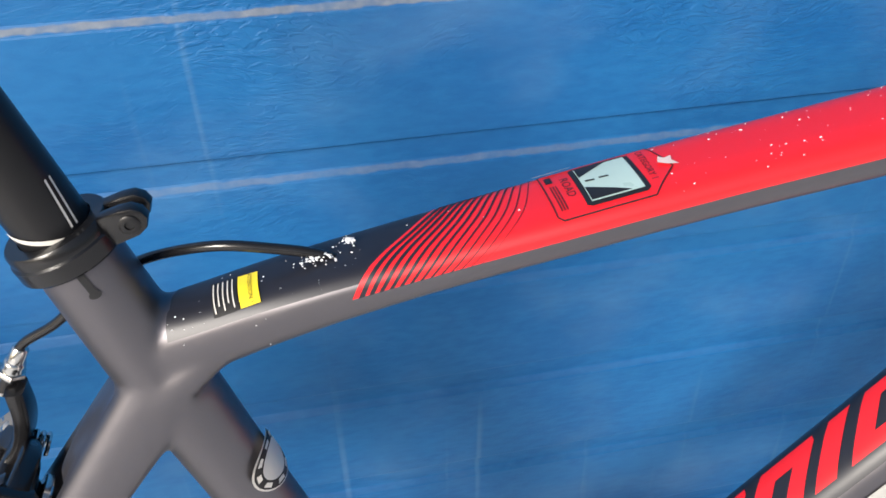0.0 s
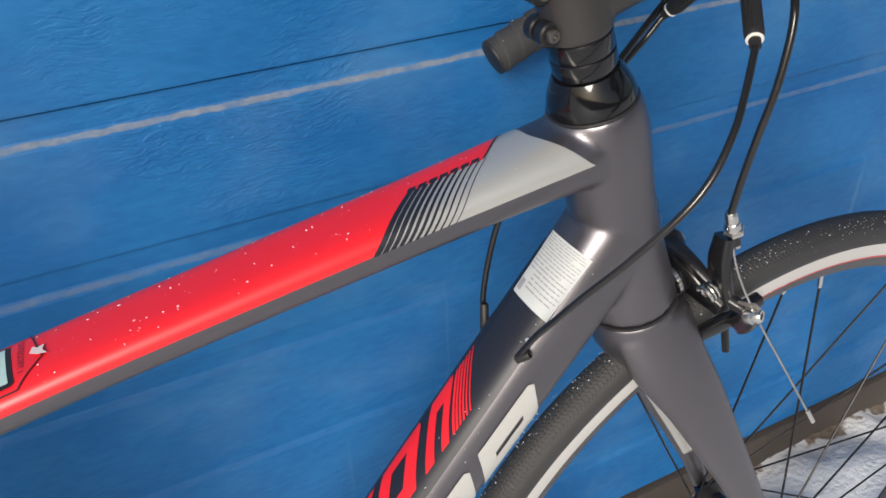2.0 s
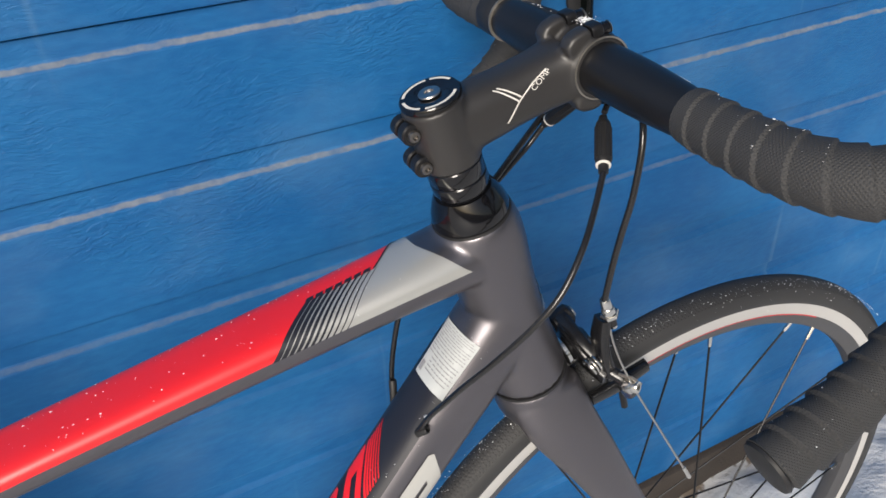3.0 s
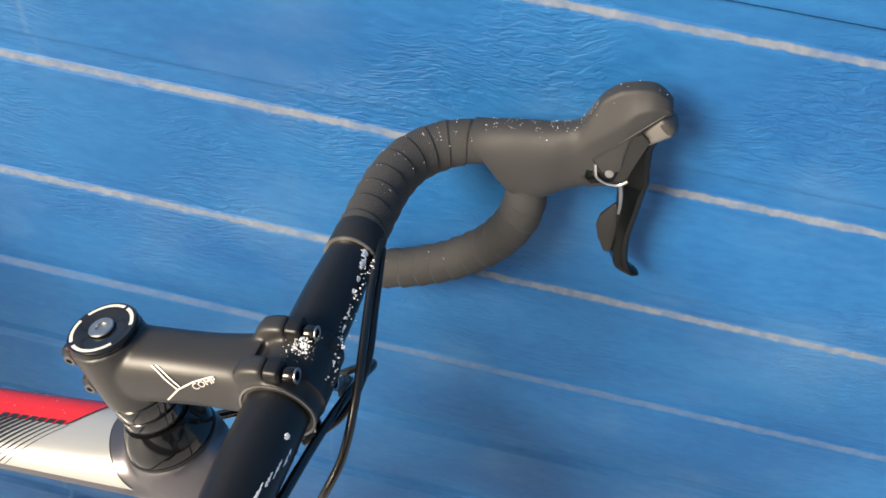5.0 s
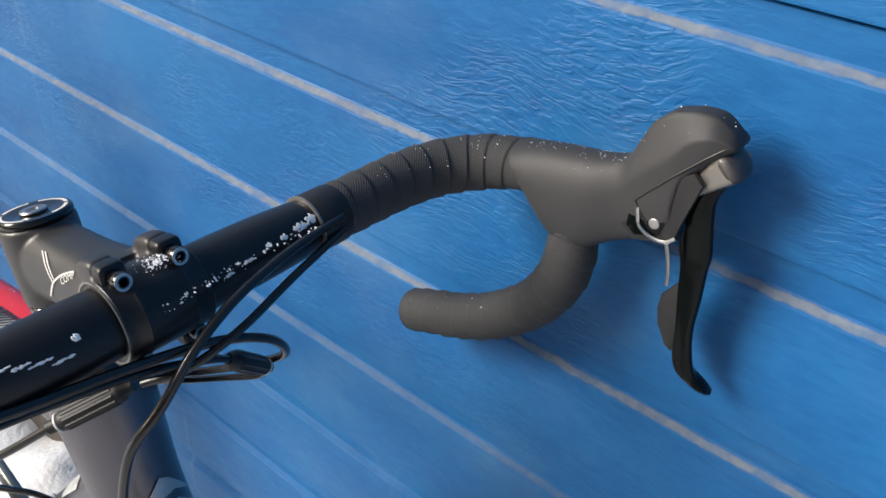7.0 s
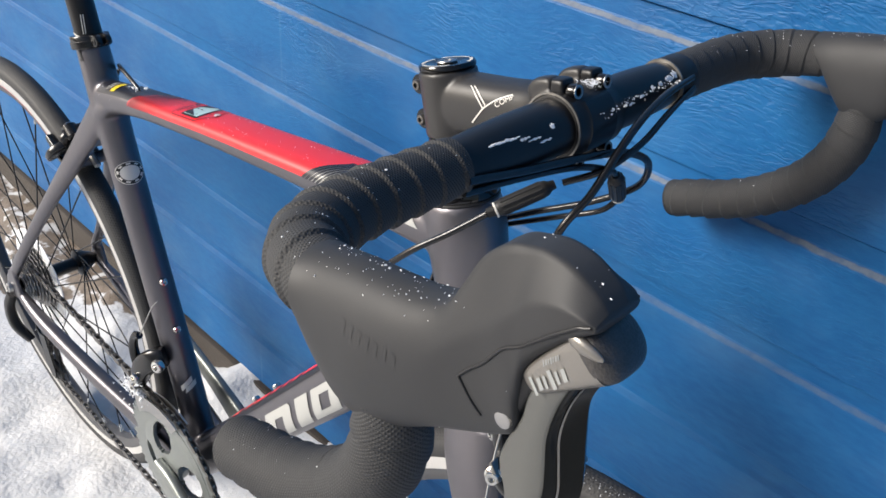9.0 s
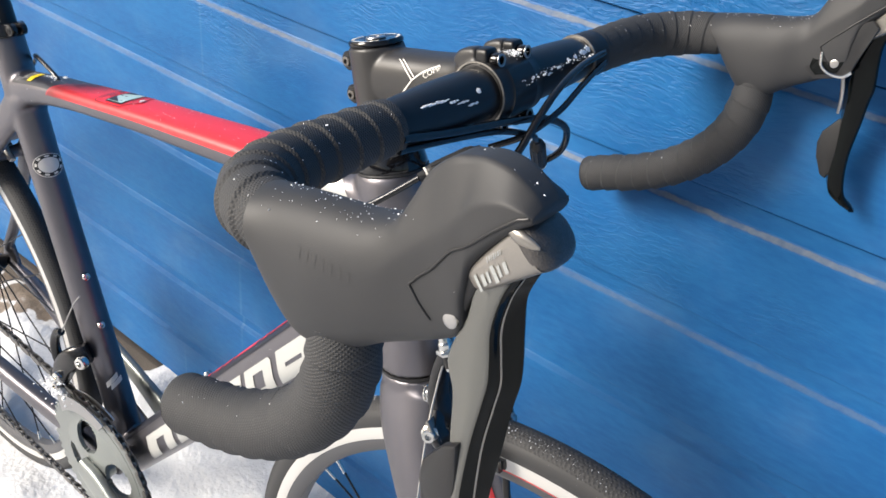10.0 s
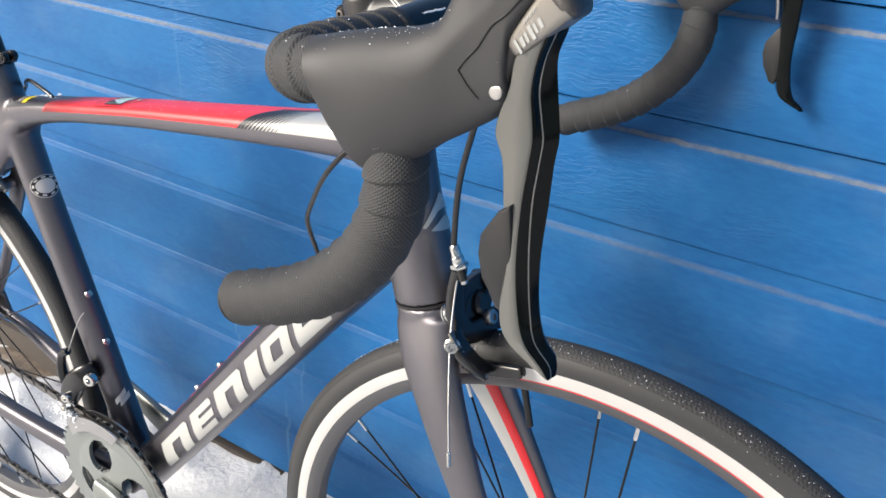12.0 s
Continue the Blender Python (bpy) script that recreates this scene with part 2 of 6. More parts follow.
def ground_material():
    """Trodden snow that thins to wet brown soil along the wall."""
    m = bpy.data.materials.new("snow_and_soil")
    m.use_nodes = True
    nt = m.node_tree
    N, Lk = nt.nodes.new, nt.links.new
    p = nt.nodes["Principled BSDF"]
    geo = N("ShaderNodeNewGeometry")
    att = N("ShaderNodeAttribute")
    att.attribute_name = "soil"

    def noise_at(sc, detail):
        nd = N("ShaderNodeTexNoise")
        nd.inputs["Scale"].default_value, nd.inputs["Detail"].default_value = sc, detail
        Lk(geo.outputs["Position"], nd.inputs["Vector"])
        return nd.outputs["Fac"]

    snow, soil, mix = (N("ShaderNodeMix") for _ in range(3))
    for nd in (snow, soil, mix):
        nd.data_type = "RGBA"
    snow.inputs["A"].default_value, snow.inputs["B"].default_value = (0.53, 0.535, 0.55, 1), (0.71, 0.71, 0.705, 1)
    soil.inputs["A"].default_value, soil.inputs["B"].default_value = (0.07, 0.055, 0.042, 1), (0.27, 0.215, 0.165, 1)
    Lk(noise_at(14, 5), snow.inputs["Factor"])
    Lk(noise_at(45, 6), soil.inputs["Factor"])
    add = N("ShaderNodeMath")
    add.operation = "MULTIPLY_ADD"
    Lk(noise_at(28, 5), add.inputs[0])
    add.inputs[1].default_value = 1.7
    Lk(att.outputs["Fac"], add.inputs[2])
    cut = N("ShaderNodeMapRange")
    cut.interpolation_type = "SMOOTHSTEP"
    cut.inputs["From Min"].default_value, cut.inputs["From Max"].default_value = 1.62, 1.80
    Lk(add.outputs[0], cut.inputs["Value"])
    Lk(cut.outputs["Result"], mix.inputs["Factor"])
    Lk(snow.outputs["Result"], mix.inputs["A"])
    Lk(soil.outputs["Result"], mix.inputs["B"])
    Lk(mix.outputs["Result"], p.inputs["Base Color"])
    p.inputs["Roughness"].default_value = 0.6
    p.inputs["Subsurface Weight"].default_value = 0.0
    b = N("ShaderNodeBump")
    b.inputs["Strength"].default_value, b.inputs["Distance"].default_value = 0.35, 0.010
    Lk(noise_at(95, 6), b.inputs["Height"])
    Lk(b.outputs["Normal"], p.inputs["Normal"])
    return m


# ---- building helpers ----


def spline(values, u):
    """Catmull-Rom through evenly numbered values (floats or Vectors)."""
    n = len(values) - 1
    f = min(max(u, 0.0), 1.0) * n
    i = min(int(f), n - 1)
    t = f - i
    p1, p2 = values[i], values[i + 1]
    p0 = values[i - 1] if i else p1 * 2 - p2
    p3 = values[i + 2] if i + 2 <= n else p2 * 2 - p1
    return (p1 * 2 + (p2 - p0) * t + (p0 * 2 - p1 * 5 + p2 * 4 - p3) * t * t + (p1 * 3 - p0 - p2 * 3 + p3) * t ** 3) * 0.5


class Loft:
    """A tube with a changing super-elliptic section: stations are (x, y, z, half width, half height[, exponent])."""

    def __init__(self, stations, side=(0, 1, 0), rings=32, seg=28, wrap=None):
        self.c = [Vector(s[:3]) for s in stations]
        self.w, self.h = [s[3] for s in stations], [s[4] for s in stations]
        self.n = [s[5] if len(s) > 5 else 2.0 for s in stations]
        self.side, self.rings, self.seg, self.wrap = side and Vector(side), rings, seg, wrap
        self.table = [0.0]
        last = self.c[0]
        for k in range(1, 401):
            q = spline(self.c, k / 400)
            self.table.append(self.table[-1] + (q - last).length)
            last = q
        self.length = self.table[-1]
        self.moved = []
        if side is None:
            t0 = (spline(self.c, 0.002) - self.c[0]).normalized()
            s0 = t0.orthogonal().normalized()
            for k in range(401):
                t1 = self.tangent(k / 400)
                s0 = (s0 - t1 * s0.dot(t1)).normalized()
                self.moved.append(s0.copy())

    def tangent(self, u):
        a, b = max(0.0, u - 0.004), min(1.0, u + 0.004)
        return (spline(self.c, b) - spline(self.c, a)).normalized()

    def along(self, u):
        f = min(max(u, 0.0), 1.0) * 400
        i = min(int(f), 399)
        return self.table[i] + (self.table[i + 1] - self.table[i]) * (f - i)

    def axes(self, u):
        t = self.tangent(u)
        s = self.side if self.side is not None else self.moved[min(400, round(u * 400))]
        s = (s - t * s.dot(t)).normalized()
        return spline(self.c, u), t, s, t.cross(s)

    def at(self, u, a, off=0.0, fr=None):
        c, t, s, up = fr or self.axes(u)
        w, h, n = spline(self.w, u), spline(self.h, u), spline(self.n, u)
        ca, sa = math.cos(a), math.sin(a)
        x, y = math.copysign(abs(ca) ** (2 / n), ca), math.copysign(abs(sa) ** (2 / n), sa)
        k = 1.0 + (self.wrap(self.along(u), a) if self.wrap else 0.0)
        p = c + s * (w * x * k) + up * (h * y * k)
        if off:
            g = s * (math.copysign(abs(x) ** (n - 1), x) / w) + up * (math.copysign(abs(y) ** (n - 1), y) / h)
            p = p + g.normalized() * off
        return p

    def place(self, p):
        """The (u, a) under a point near the surface."""
        p = Vector(p)
        u = min(range(201), key=lambda k: (spline(self.c, k / 200) - p).length) / 200
        for d in (0.004, 0.001, 0.0003):
            for _ in range(12):
                c, t, s, up = self.axes(u)
                u = min(1.0, max(0.0, u + math.copysign(min(d, abs((p - c).dot(t)) / self.length), (p - c).dot(t))))
        c, t, s, up = self.axes(u)
        w, h, n = spline(self.w, u), spline(self.h, u), spline(self.n, u)
        x, y = (p - c).dot(s) / w, (p - c).dot(up) / h
        return u, math.atan2(math.copysign(abs(y) ** (n / 2), y), math.copysign(abs(x) ** (n / 2), x))

    def mesh(self, bm=None, caps=True):
        bm = bm or bmesh.new()
        uvl = bm.loops.layers.uv.verify()
        rows = []
        for i in range(self.rings + 1):
            u = i / self.rings
            fr = self.axes(u)
            rows.append([bm.verts.new(self.at(u, 2 * math.pi * j / self.seg, 0, fr)) for j in range(self.seg)])
        rad = max(self.w)
        for i in range(self.rings):
            l0, l1 = self.along(i / self.rings), self.along((i + 1) / self.rings)
            for j in range(self.seg):
                k = (j + 1) % self.seg
                fc = bm.faces.new((rows[i][j], rows[i][k], rows[i + 1][k], rows[i + 1][j]))
                for lp, uvv in zip(fc.loops, ((l0, j), (l0, j + 1), (l1, j + 1), (l1, j))):
                    lp[uvl].uv = (uvv[0], uvv[1] * 2 * math.pi * rad / self.seg)
        if caps:
            for row, flip in ((rows[0], True), (rows[-1], False)):
                mid = sum((v.co for v in row), Vector()) / len(row)
                ring = [bm.verts.new(mid + (v.co - mid) * 0.8) for v in row]
                for j in range(self.seg):
                    k = (j + 1) % self.seg
                    q = (row[j], row[k], ring[k], ring[j])
                    bm.faces.new(q[::-1] if flip else q)
                bm.faces.new(ring[::-1] if flip else ring)
        return bm

    def patch(self, bm, corner, nu=12, nv=8, off=0.0004):
        """A film on the surface between four (u, a) corners: start-left, start-right, end-right, end-left."""
        c = list(corner)
        vs = []
        for i in range(nu + 1):
            s = i / nu
            for j in range(nv + 1):
                r = j / nv
                u = (c[0][0] * (1 - r) + c[1][0] * r) * (1 - s) + (c[3][0] * (1 - r) + c[2][0] * r) * s
                a = (c[0][1] * (1 - r) + c[1][1] * r) * (1 - s) + (c[3][1] * (1 - r) + c[2][1] * r) * s
                vs.append(bm.verts.new(self.at(u, a, off)))
        for i in range(nu):
            for j in range(nv):
                k = i * (nv + 1) + j
                bm.faces.new((vs[k], vs[k + 1], vs[k + nv + 2], vs[k + nv + 1]))
        return bm


def lathe(bm, profile, seg=32, base=(0, 0, 0), axis=(0, 1, 0), closed=False):
    """Turns (radius, height) points round an axis through base."""
    ax = Vector(axis).normalized()
    s = ax.orthogonal().normalized()
    q = ax.cross(s)
    b = Vector(base)
    uvl = bm.loops.layers.uv.verify()
    rows = []
    for r, h in profile:
        if r < 1e-6:
            rows.append([bm.verts.new(b + ax * h)])
        else:
            rows.append([bm.verts.new(b + ax * h + (s * math.cos(t) + q * math.sin(t)) * r) for t in (2 * math.pi * k / seg for k in range(seg))])
    pairs = list(zip(range(len(rows) - 1), range(1, len(rows))))
    if closed:
        pairs.append((len(rows) - 1, 0))
    run = 0.0
    for i0, i1 in pairs:
        A, Bq = rows[i0], rows[i1]
        d = math.dist(profile[i0], profile[i1])
        rr = max(profile[i0][0], profile[i1][0])
        for k in range(seg):
            n = (k + 1) % seg
            if len(A) == 1 and len(Bq) == 1:
                continue
            if len(A) == 1:
                bm.faces.new((A[0], Bq[n], Bq[k]))
            elif len(Bq) == 1:
                bm.faces.new((A[k], A[n], Bq[0]))
            else:
                fc = bm.faces.new((A[k], A[n], Bq[n], Bq[k]))
                for lp, uvv in zip(fc.loops, ((k, run), (k + 1, run), (k + 1, run + d), (k, run + d))):
                    lp[uvl].uv = (uvv[0] * 2 * math.pi * rr / seg, uvv[1])
        run += d
    return bm


def prism(bm, outline, thick, place, bevel=0.0):
    """A flat shape of the given thickness: outline in its own x, y, laid by a matrix; its edges are broken."""
    lo = [bm.verts.new(place @ Vector((x, y, -thick / 2))) for x, y in outline]
    hi = [bm.verts.new(place @ Vector((x, y, thick / 2))) for x, y in outline]
    n = len(outline)
    fs = [bm.faces.new(lo[::-1]), bm.faces.new(hi)]
    fs += [bm.faces.new((lo[i], lo[(i + 1) % n], hi[(i + 1) % n], hi[i])) for i in range(n)]
    if bevel:
        es = list({e for f in fs[:2] for e in f.edges})
        bmesh.ops.bevel(bm, geom=es, offset=bevel, segments=2, affect="EDGES", profile=0.5)
    return bm


def rod(bm, a, b, r, seg=12, ends=True):
    a, b = Vector(a), Vector(b)
    L = (b - a).length
    e = min(r * 0.25, L * 0.2)
    prof = [(0, 0), (r - e, 0), (r, e), (r, L - e), (r - e, L), (0, L)] if ends else [(r, 0), (r, L)]
    return lathe(bm, prof, seg, a, b - a)


BIKE = Matrix(((0.99922, 0.00673, -0.03888, 0.0), (-0.00629, 0.99991, 0.01158, -0.2374), (0.03895, -0.01132, 0.99918, 0.266), (0, 0, 0, 1)))
AXIS0, AXISD = Vector((0.453, 0, 0.394)), Vector((-0.248, 0, 0.969)).normalized()
TURNED = Matrix.Translation(AXIS0) @ Matrix.Rotation(radians(-1.9), 4, AXISD) @ Matrix.Translation(-AXIS0)


def link_mesh(name, bm, mat, sharp=38):
    bm.normal_update()
    for e in bm.edges:
        if len(e.link_faces) == 2 and e.calc_face_angle(0) > radians(sharp):
            e.smooth = False
    for f in bm.faces:
        f.smooth = True
    me = bpy.data.meshes.new(name)
    bm.to_mesh(me)
    bm.free()
    me.materials.append(mat)
    return me


def part(name, bm, mat, parent, label="", turned=False, sharp=38):
    """One mesh under a thing or under a part, in the bicycle's own measure."""
    if turned:
        bm.transform(TURNED)
    ob = new(name, link_mesh(name, bm, mat, sharp))
    ob.parent = parent
    return tagged(ob, label)


def text_bm(body, size, put):
    """Letters as a flat mesh; put() maps their x, y to a place."""
    cu = bpy.data.curves.new("lettering", "FONT")
    cu.body, cu.size, cu.align_x, cu.align_y = body, size, "CENTER", "CENTER"
    cu.resolution_u = 3
    ob = bpy.data.objects.new("lettering", cu)
    scene.collection.objects.link(ob)
    me = bpy.data.meshes.new_from_object(ob.evaluated_get(bpy.context.evaluated_depsgraph_get()))
    bm = bmesh.new()
    bm.from_mesh(me)
    bpy.data.objects.remove(ob)
    bpy.data.meshes.remove(me)
    bpy.data.curves.remove(cu)
    for v in bm.verts:
        v.co = put(v.co.x, v.co.y)
    return bm

# ---- the wall and the ground ----
PITCH, LEDGE0 = 0.12111, 0.6540
LEDGE_LOW, LEDGE_TOP = PITCH - 0.0010, PITCH + 0.0014
SLOPE = 0.039
BLUE = wall_material()

wall = new("wall_north", bpy.data.meshes.new("wall_north"))
bmw = bmesh.new()
prism(bmw, [(-6, -0.4), (6, -0.4), (6, 2.5), (-6, 2.5)], 0.16, Matrix.Translation((0, 0.125, 0)) @ Matrix.Rotation(radians(90), 4, "X"))
bmw.to_mesh(wall.data)
bmw.free()
wall.data.materials.append(BLUE)
tagged(wall, "blue embossed metal panel wall with grimy ledges", "wall", kind="structure")

profile = [(0.044, 0.0225), (0.0075, 0.0225), (0.0014, 0.0221), (0.0003, 0.0227), (0.0, 0.0242), (0.0, PITCH - 0.0040), (0.0005, PITCH - 0.0026),
           (0.0014, PITCH - 0.0018), (0.0046, PITCH + 0.0016), (0.0054, PITCH + 0.0030), (0.0054, PITCH + 0.0196), (0.0062, PITCH + 0.0202), (0.044, PITCH + 0.0202)]
bmp = bmesh.new()
cols = []
for x in (-6.0, -2.0, 0.0, 2.0, 6.0):
    cols.append([bmp.verts.new((x, y, z)) for y, z in profile])
for A, B in zip(cols, cols[1:]):
    for i in range(len(profile)):
        j = (i + 1) % len(profile)
        bmp.faces.new((A[i], B[i], B[j], A[j]))
bmp.faces.new(cols[0])
bmp.faces.new(cols[-1][::-1])
bmesh.ops.recalc_face_normals(bmp, faces=bmp.faces)
plank_mesh = bpy.data.meshes.new("plank")
bmp.to_mesh(plank_mesh)
bmp.free()
plank_mesh.materials.append(BLUE)
for k in range(-8, 15):
    plank = new("plank", plank_mesh)
    plank.parent = wall
    plank.location = (0, 0, LEDGE0 + (k - 1) * PITCH)

PLINTH = material("dirty_brown_plinth", (0.040, 0.032, 0.026), 0.75, 0.0, 0.5, 18, 300, 0.4, dist=0.003)
bmq = bmesh.new()
prism(bmq, [(-6, -0.5), (6, -0.5), (6, 0.066), (-6, 0.066)], 0.030, Matrix.Translation((0, 0.006, 0)) @ Matrix.Rotation(radians(90), 4, "X"), bevel=0.004)
plinth = new("plinth", link_mesh("plinth", bmq, PLINTH))
tagged(plinth, "dark brown dirty plinth strip under the blue wall", "plinth", kind="structure")


def spaced(fine_lo, fine_hi, step, far):
    v = list(np.arange(fine_lo, fine_hi + 1e-6, step))
    d = step
    while v[-1] < far:
        d *= 1.35
        v.append(v[-1] + d)
    d = step
    while v[0] > -far:
        d *= 1.35
        v.insert(0, v[0] - d)
    return v


def ground_at(x, y):
    """Height of the ground and how bare its soil lies."""
    bank = max(0.0, min(1.0, (y + 0.20) / 0.14))
    drift = max(0.0, min(1.0, (x + 0.38) / 0.13)) * max(0.0, min(1.0, (0.65 - x) / 0.20))
    drift *= drift * (3 - 2 * drift)
    base = SLOPE * max(-4.0, min(4.0, x)) * (1 - bank) + (0.014 + 0.046 * drift) * bank
    rear = max(0.0, min(1.0, (-0.50 - x) / 0.35))
    front = max(0.0, min(1.0, (x - 0.45) / 0.15))
    reach = -0.055 + 0.075 * front + 0.23 * rear + 0.03 * noise.noise(Vector((x * 9, 3.1, 0.2))) + 0.02 * noise.noise(Vector((x * 31, 1.1, 5.2)))
    soil = max(0.0, min(1.0, 1.0 - (abs(y + 0.0) - reach) / 0.05)) if y < 0 else (1.0 if y < 0.3 else 0.0)
    soil *= 1 - drift
    lump = 0.016 * noise.noise(Vector((x * 5, y * 5, 0))) + 0.012 * noise.noise(Vector((x * 17, y * 17, 2))) + 0.006 * noise.noise(Vector((x * 45, y * 45, 4)))
    lump *= max(0.0, min(1.0, (2.6 - abs(x)) / 0.8)) * max(0.0, min(1.0, (1.9 + y) / 0.8))
    tread = max(0.0, 1.0 - abs(y + 0.237) / 0.06)
    return base + (lump + 0.006 - 0.018 * soil) * (1 - 0.8 * tread), soil


gx, gy = spaced(-2.4, 2.2, 0.02, 60.0), spaced(-1.7, 0.04, 0.02, 60.0)
gv, gs = [], []
for y in gy:
    for x in gx:
        h, s = ground_at(x, y)
        gv.append((x, y, h))
        gs.append(s)
nx = len(gx)
gf = [(j * nx + i, j * nx + i + 1, (j + 1) * nx + i + 1, (j + 1) * nx + i) for j in range(len(gy) - 1) for i in range(nx - 1)]
gme = bpy.data.meshes.new("ground")
gme.from_pydata(gv, [], gf)
gme.polygons.foreach_set("use_smooth", [True] * len(gf))
soil_layer = gme.attributes.new("soil", "FLOAT", "POINT")
soil_layer.data.foreach_set("value", gs)
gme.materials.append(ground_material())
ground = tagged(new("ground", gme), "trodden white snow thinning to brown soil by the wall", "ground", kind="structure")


# unseen wall added across the yard: blocks low sky and darkens reflections
UNSEEN_GREY = material("unseen_wall_grey", (0.16, 0.15, 0.14), 0.8, 0.0, 0.4, 1.2, 9, 0.3, stretch=(6, 1, 0.6), dist=0.01)
bmy = bmesh.new()
prism(bmy, [(-30, -1.5), (30, -1.5), (30, 1.8), (-30, 1.8)], 0.3, Matrix.Translation((0, -10, 0)) @ Matrix.Rotation(radians(90), 4, "X"))
unseen_wall = new("unseen_wall_south", link_mesh("unseen_wall_south", bmy, UNSEEN_GREY))
tagged(unseen_wall, "plain grey wall added out of view to block low sky", "wall", kind="structure")
# ---- the bicycle ----
bicycle = new("bicycle")
bicycle.matrix_world = BIKE
tagged(bicycle, "graphite and red road bicycle leaning on the blue wall", "bicycle")


def A(h):
    return AXIS0 + AXISD * h


BB = (0.008, 0.0, -0.005)
REAR, FRONT = (-0.402, 0.0, 0.073), (0.604, 0.0, 0.0615)

# frame tubes
TT = Loft([(-0.118, 0, 0.4515, 0.0165, 0.0215, 2.2), (-0.085, 0, 0.4603, 0.0175, 0.0172, 2.4), (-0.045, 0, 0.4700, 0.0187, 0.0140, 2.8), (0.01, 0, 0.4797, 0.0198, 0.0118, 3.0),
           (0.07, 0, 0.4885, 0.0210, 0.0114, 3.2), (0.13, 0, 0.4966, 0.0215, 0.0118, 3.2), (0.19, 0, 0.5034, 0.0222, 0.0124, 3.2), (0.25, 0, 0.5102, 0.0232, 0.0133, 3.1),
           (0.31, 0, 0.5166, 0.0243, 0.0146, 2.9), (0.36, 0, 0.5220, 0.0255, 0.0168, 2.6), (0.405, 0, 0.5260, 0.026, 0.0205, 2.4)], rings=60, seg=40)
DT = Loft([(0.012, 0, -0.010, 0.026, 0.026, 2.6), (0.12, 0, 0.112, 0.0265, 0.0265, 2.8), (0.225, 0, 0.2305, 0.0265, 0.0265, 2.8), (0.33, 0, 0.349, 0.0265, 0.0265, 2.8), (0.400, 0, 0.428, 0.0265, 0.028, 2.6), (0.432, 0, 0.464, 0.026, 0.030, 2.4)], rings=50, seg=40)
ST = Loft([(0.006, 0, -0.005, 0.019, 0.019), (-0.024, 0, 0.112, 0.0185, 0.019), (-0.057, 0, 0.235, 0.018, 0.0185), (-0.090, 0, 0.360, 0.018, 0.0185), (-0.109, 0, 0.435, 0.0185, 0.019), (-0.1265, 0, 0.5085, 0.0172, 0.0172)], rings=40, seg=32)
HT = Loft([(*A(0.007), 0.0285, 0.0300), (*A(0.018), 0.0285, 0.0300), (*A(0.05), 0.0262, 0.0275), (*A(0.085), 0.0252, 0.0265), (*A(0.115), 0.0262, 0.0280), (*A(0.140), 0.0275, 0.0295), (*A(0.156), 0.0268, 0.0280), (*A(0.1635), 0.0250, 0.0255)], rings=40, seg=40)
tubes = [TT.mesh(), DT.mesh(), ST.mesh(), HT.mesh()]
for sg in (1, -1):
    tubes.append(Loft([(-0.106, 0.009 * sg, 0.442, 0.0100, 0.0175, 2.4), (-0.160, 0.020 * sg, 0.379, 0.0088, 0.0140, 2.4), (-0.25, 0.041 * sg, 0.271, 0.0075, 0.010), (-0.34, 0.057 * sg, 0.163, 0.007, 0.009), (-0.398, 0.063 * sg, 0.094, 0.006, 0.009)], rings=24, seg=20).mesh())
    tubes.append(Loft([(0.0, 0.026 * sg, -0.006, 0.012, 0.016, 2.6), (-0.09, 0.037 * sg, 0.006, 0.0115, 0.0155, 2.8), (-0.2, 0.052 * sg, 0.030, 0.0110, 0.0135, 2.6), (-0.32, 0.063 * sg, 0.055, 0.0095, 0.0115, 2.4), (-0.395, 0.063 * sg, 0.070, 0.006, 0.009)], rings=24, seg=20).mesh())
    tubes.append(prism(bmesh.new(), [(-0.425, 0.062), (-0.405, 0.055), (-0.37, 0.062), (-0.372, 0.082), (-0.38, 0.11), (-0.397, 0.108), (-0.412, 0.09)], 0.0065, Matrix.Translation((0, 0.0655 * sg, 0)) @ Matrix.Rotation(radians(90), 4, "X")))
tubes.append(Loft([(-0.078, 0, 0.4560, 0.0160, 0.0060, 2.6), (-0.096, 0, 0.4460, 0.0196, 0.0100, 2.8), (-0.118, 0, 0.4300, 0.0200, 0.0130, 2.8), (-0.140, 0, 0.4085, 0.0186, 0.0135, 2.6), (-0.160, 0, 0.3850, 0.0150, 0.0110, 2.4)], rings=24, seg=28).mesh())
tubes.append(lathe(bmesh.new(), [(0, -0.034), (0.019, -0.034), (0.021, -0.032), (0.021, 0.032), (0.019, 0.034), (0, 0.034)], 32, BB))
tubes.append(rod(bmesh.new(), (-0.190, -0.028, 0.347), (-0.190, 0.028, 0.347), 0.008))


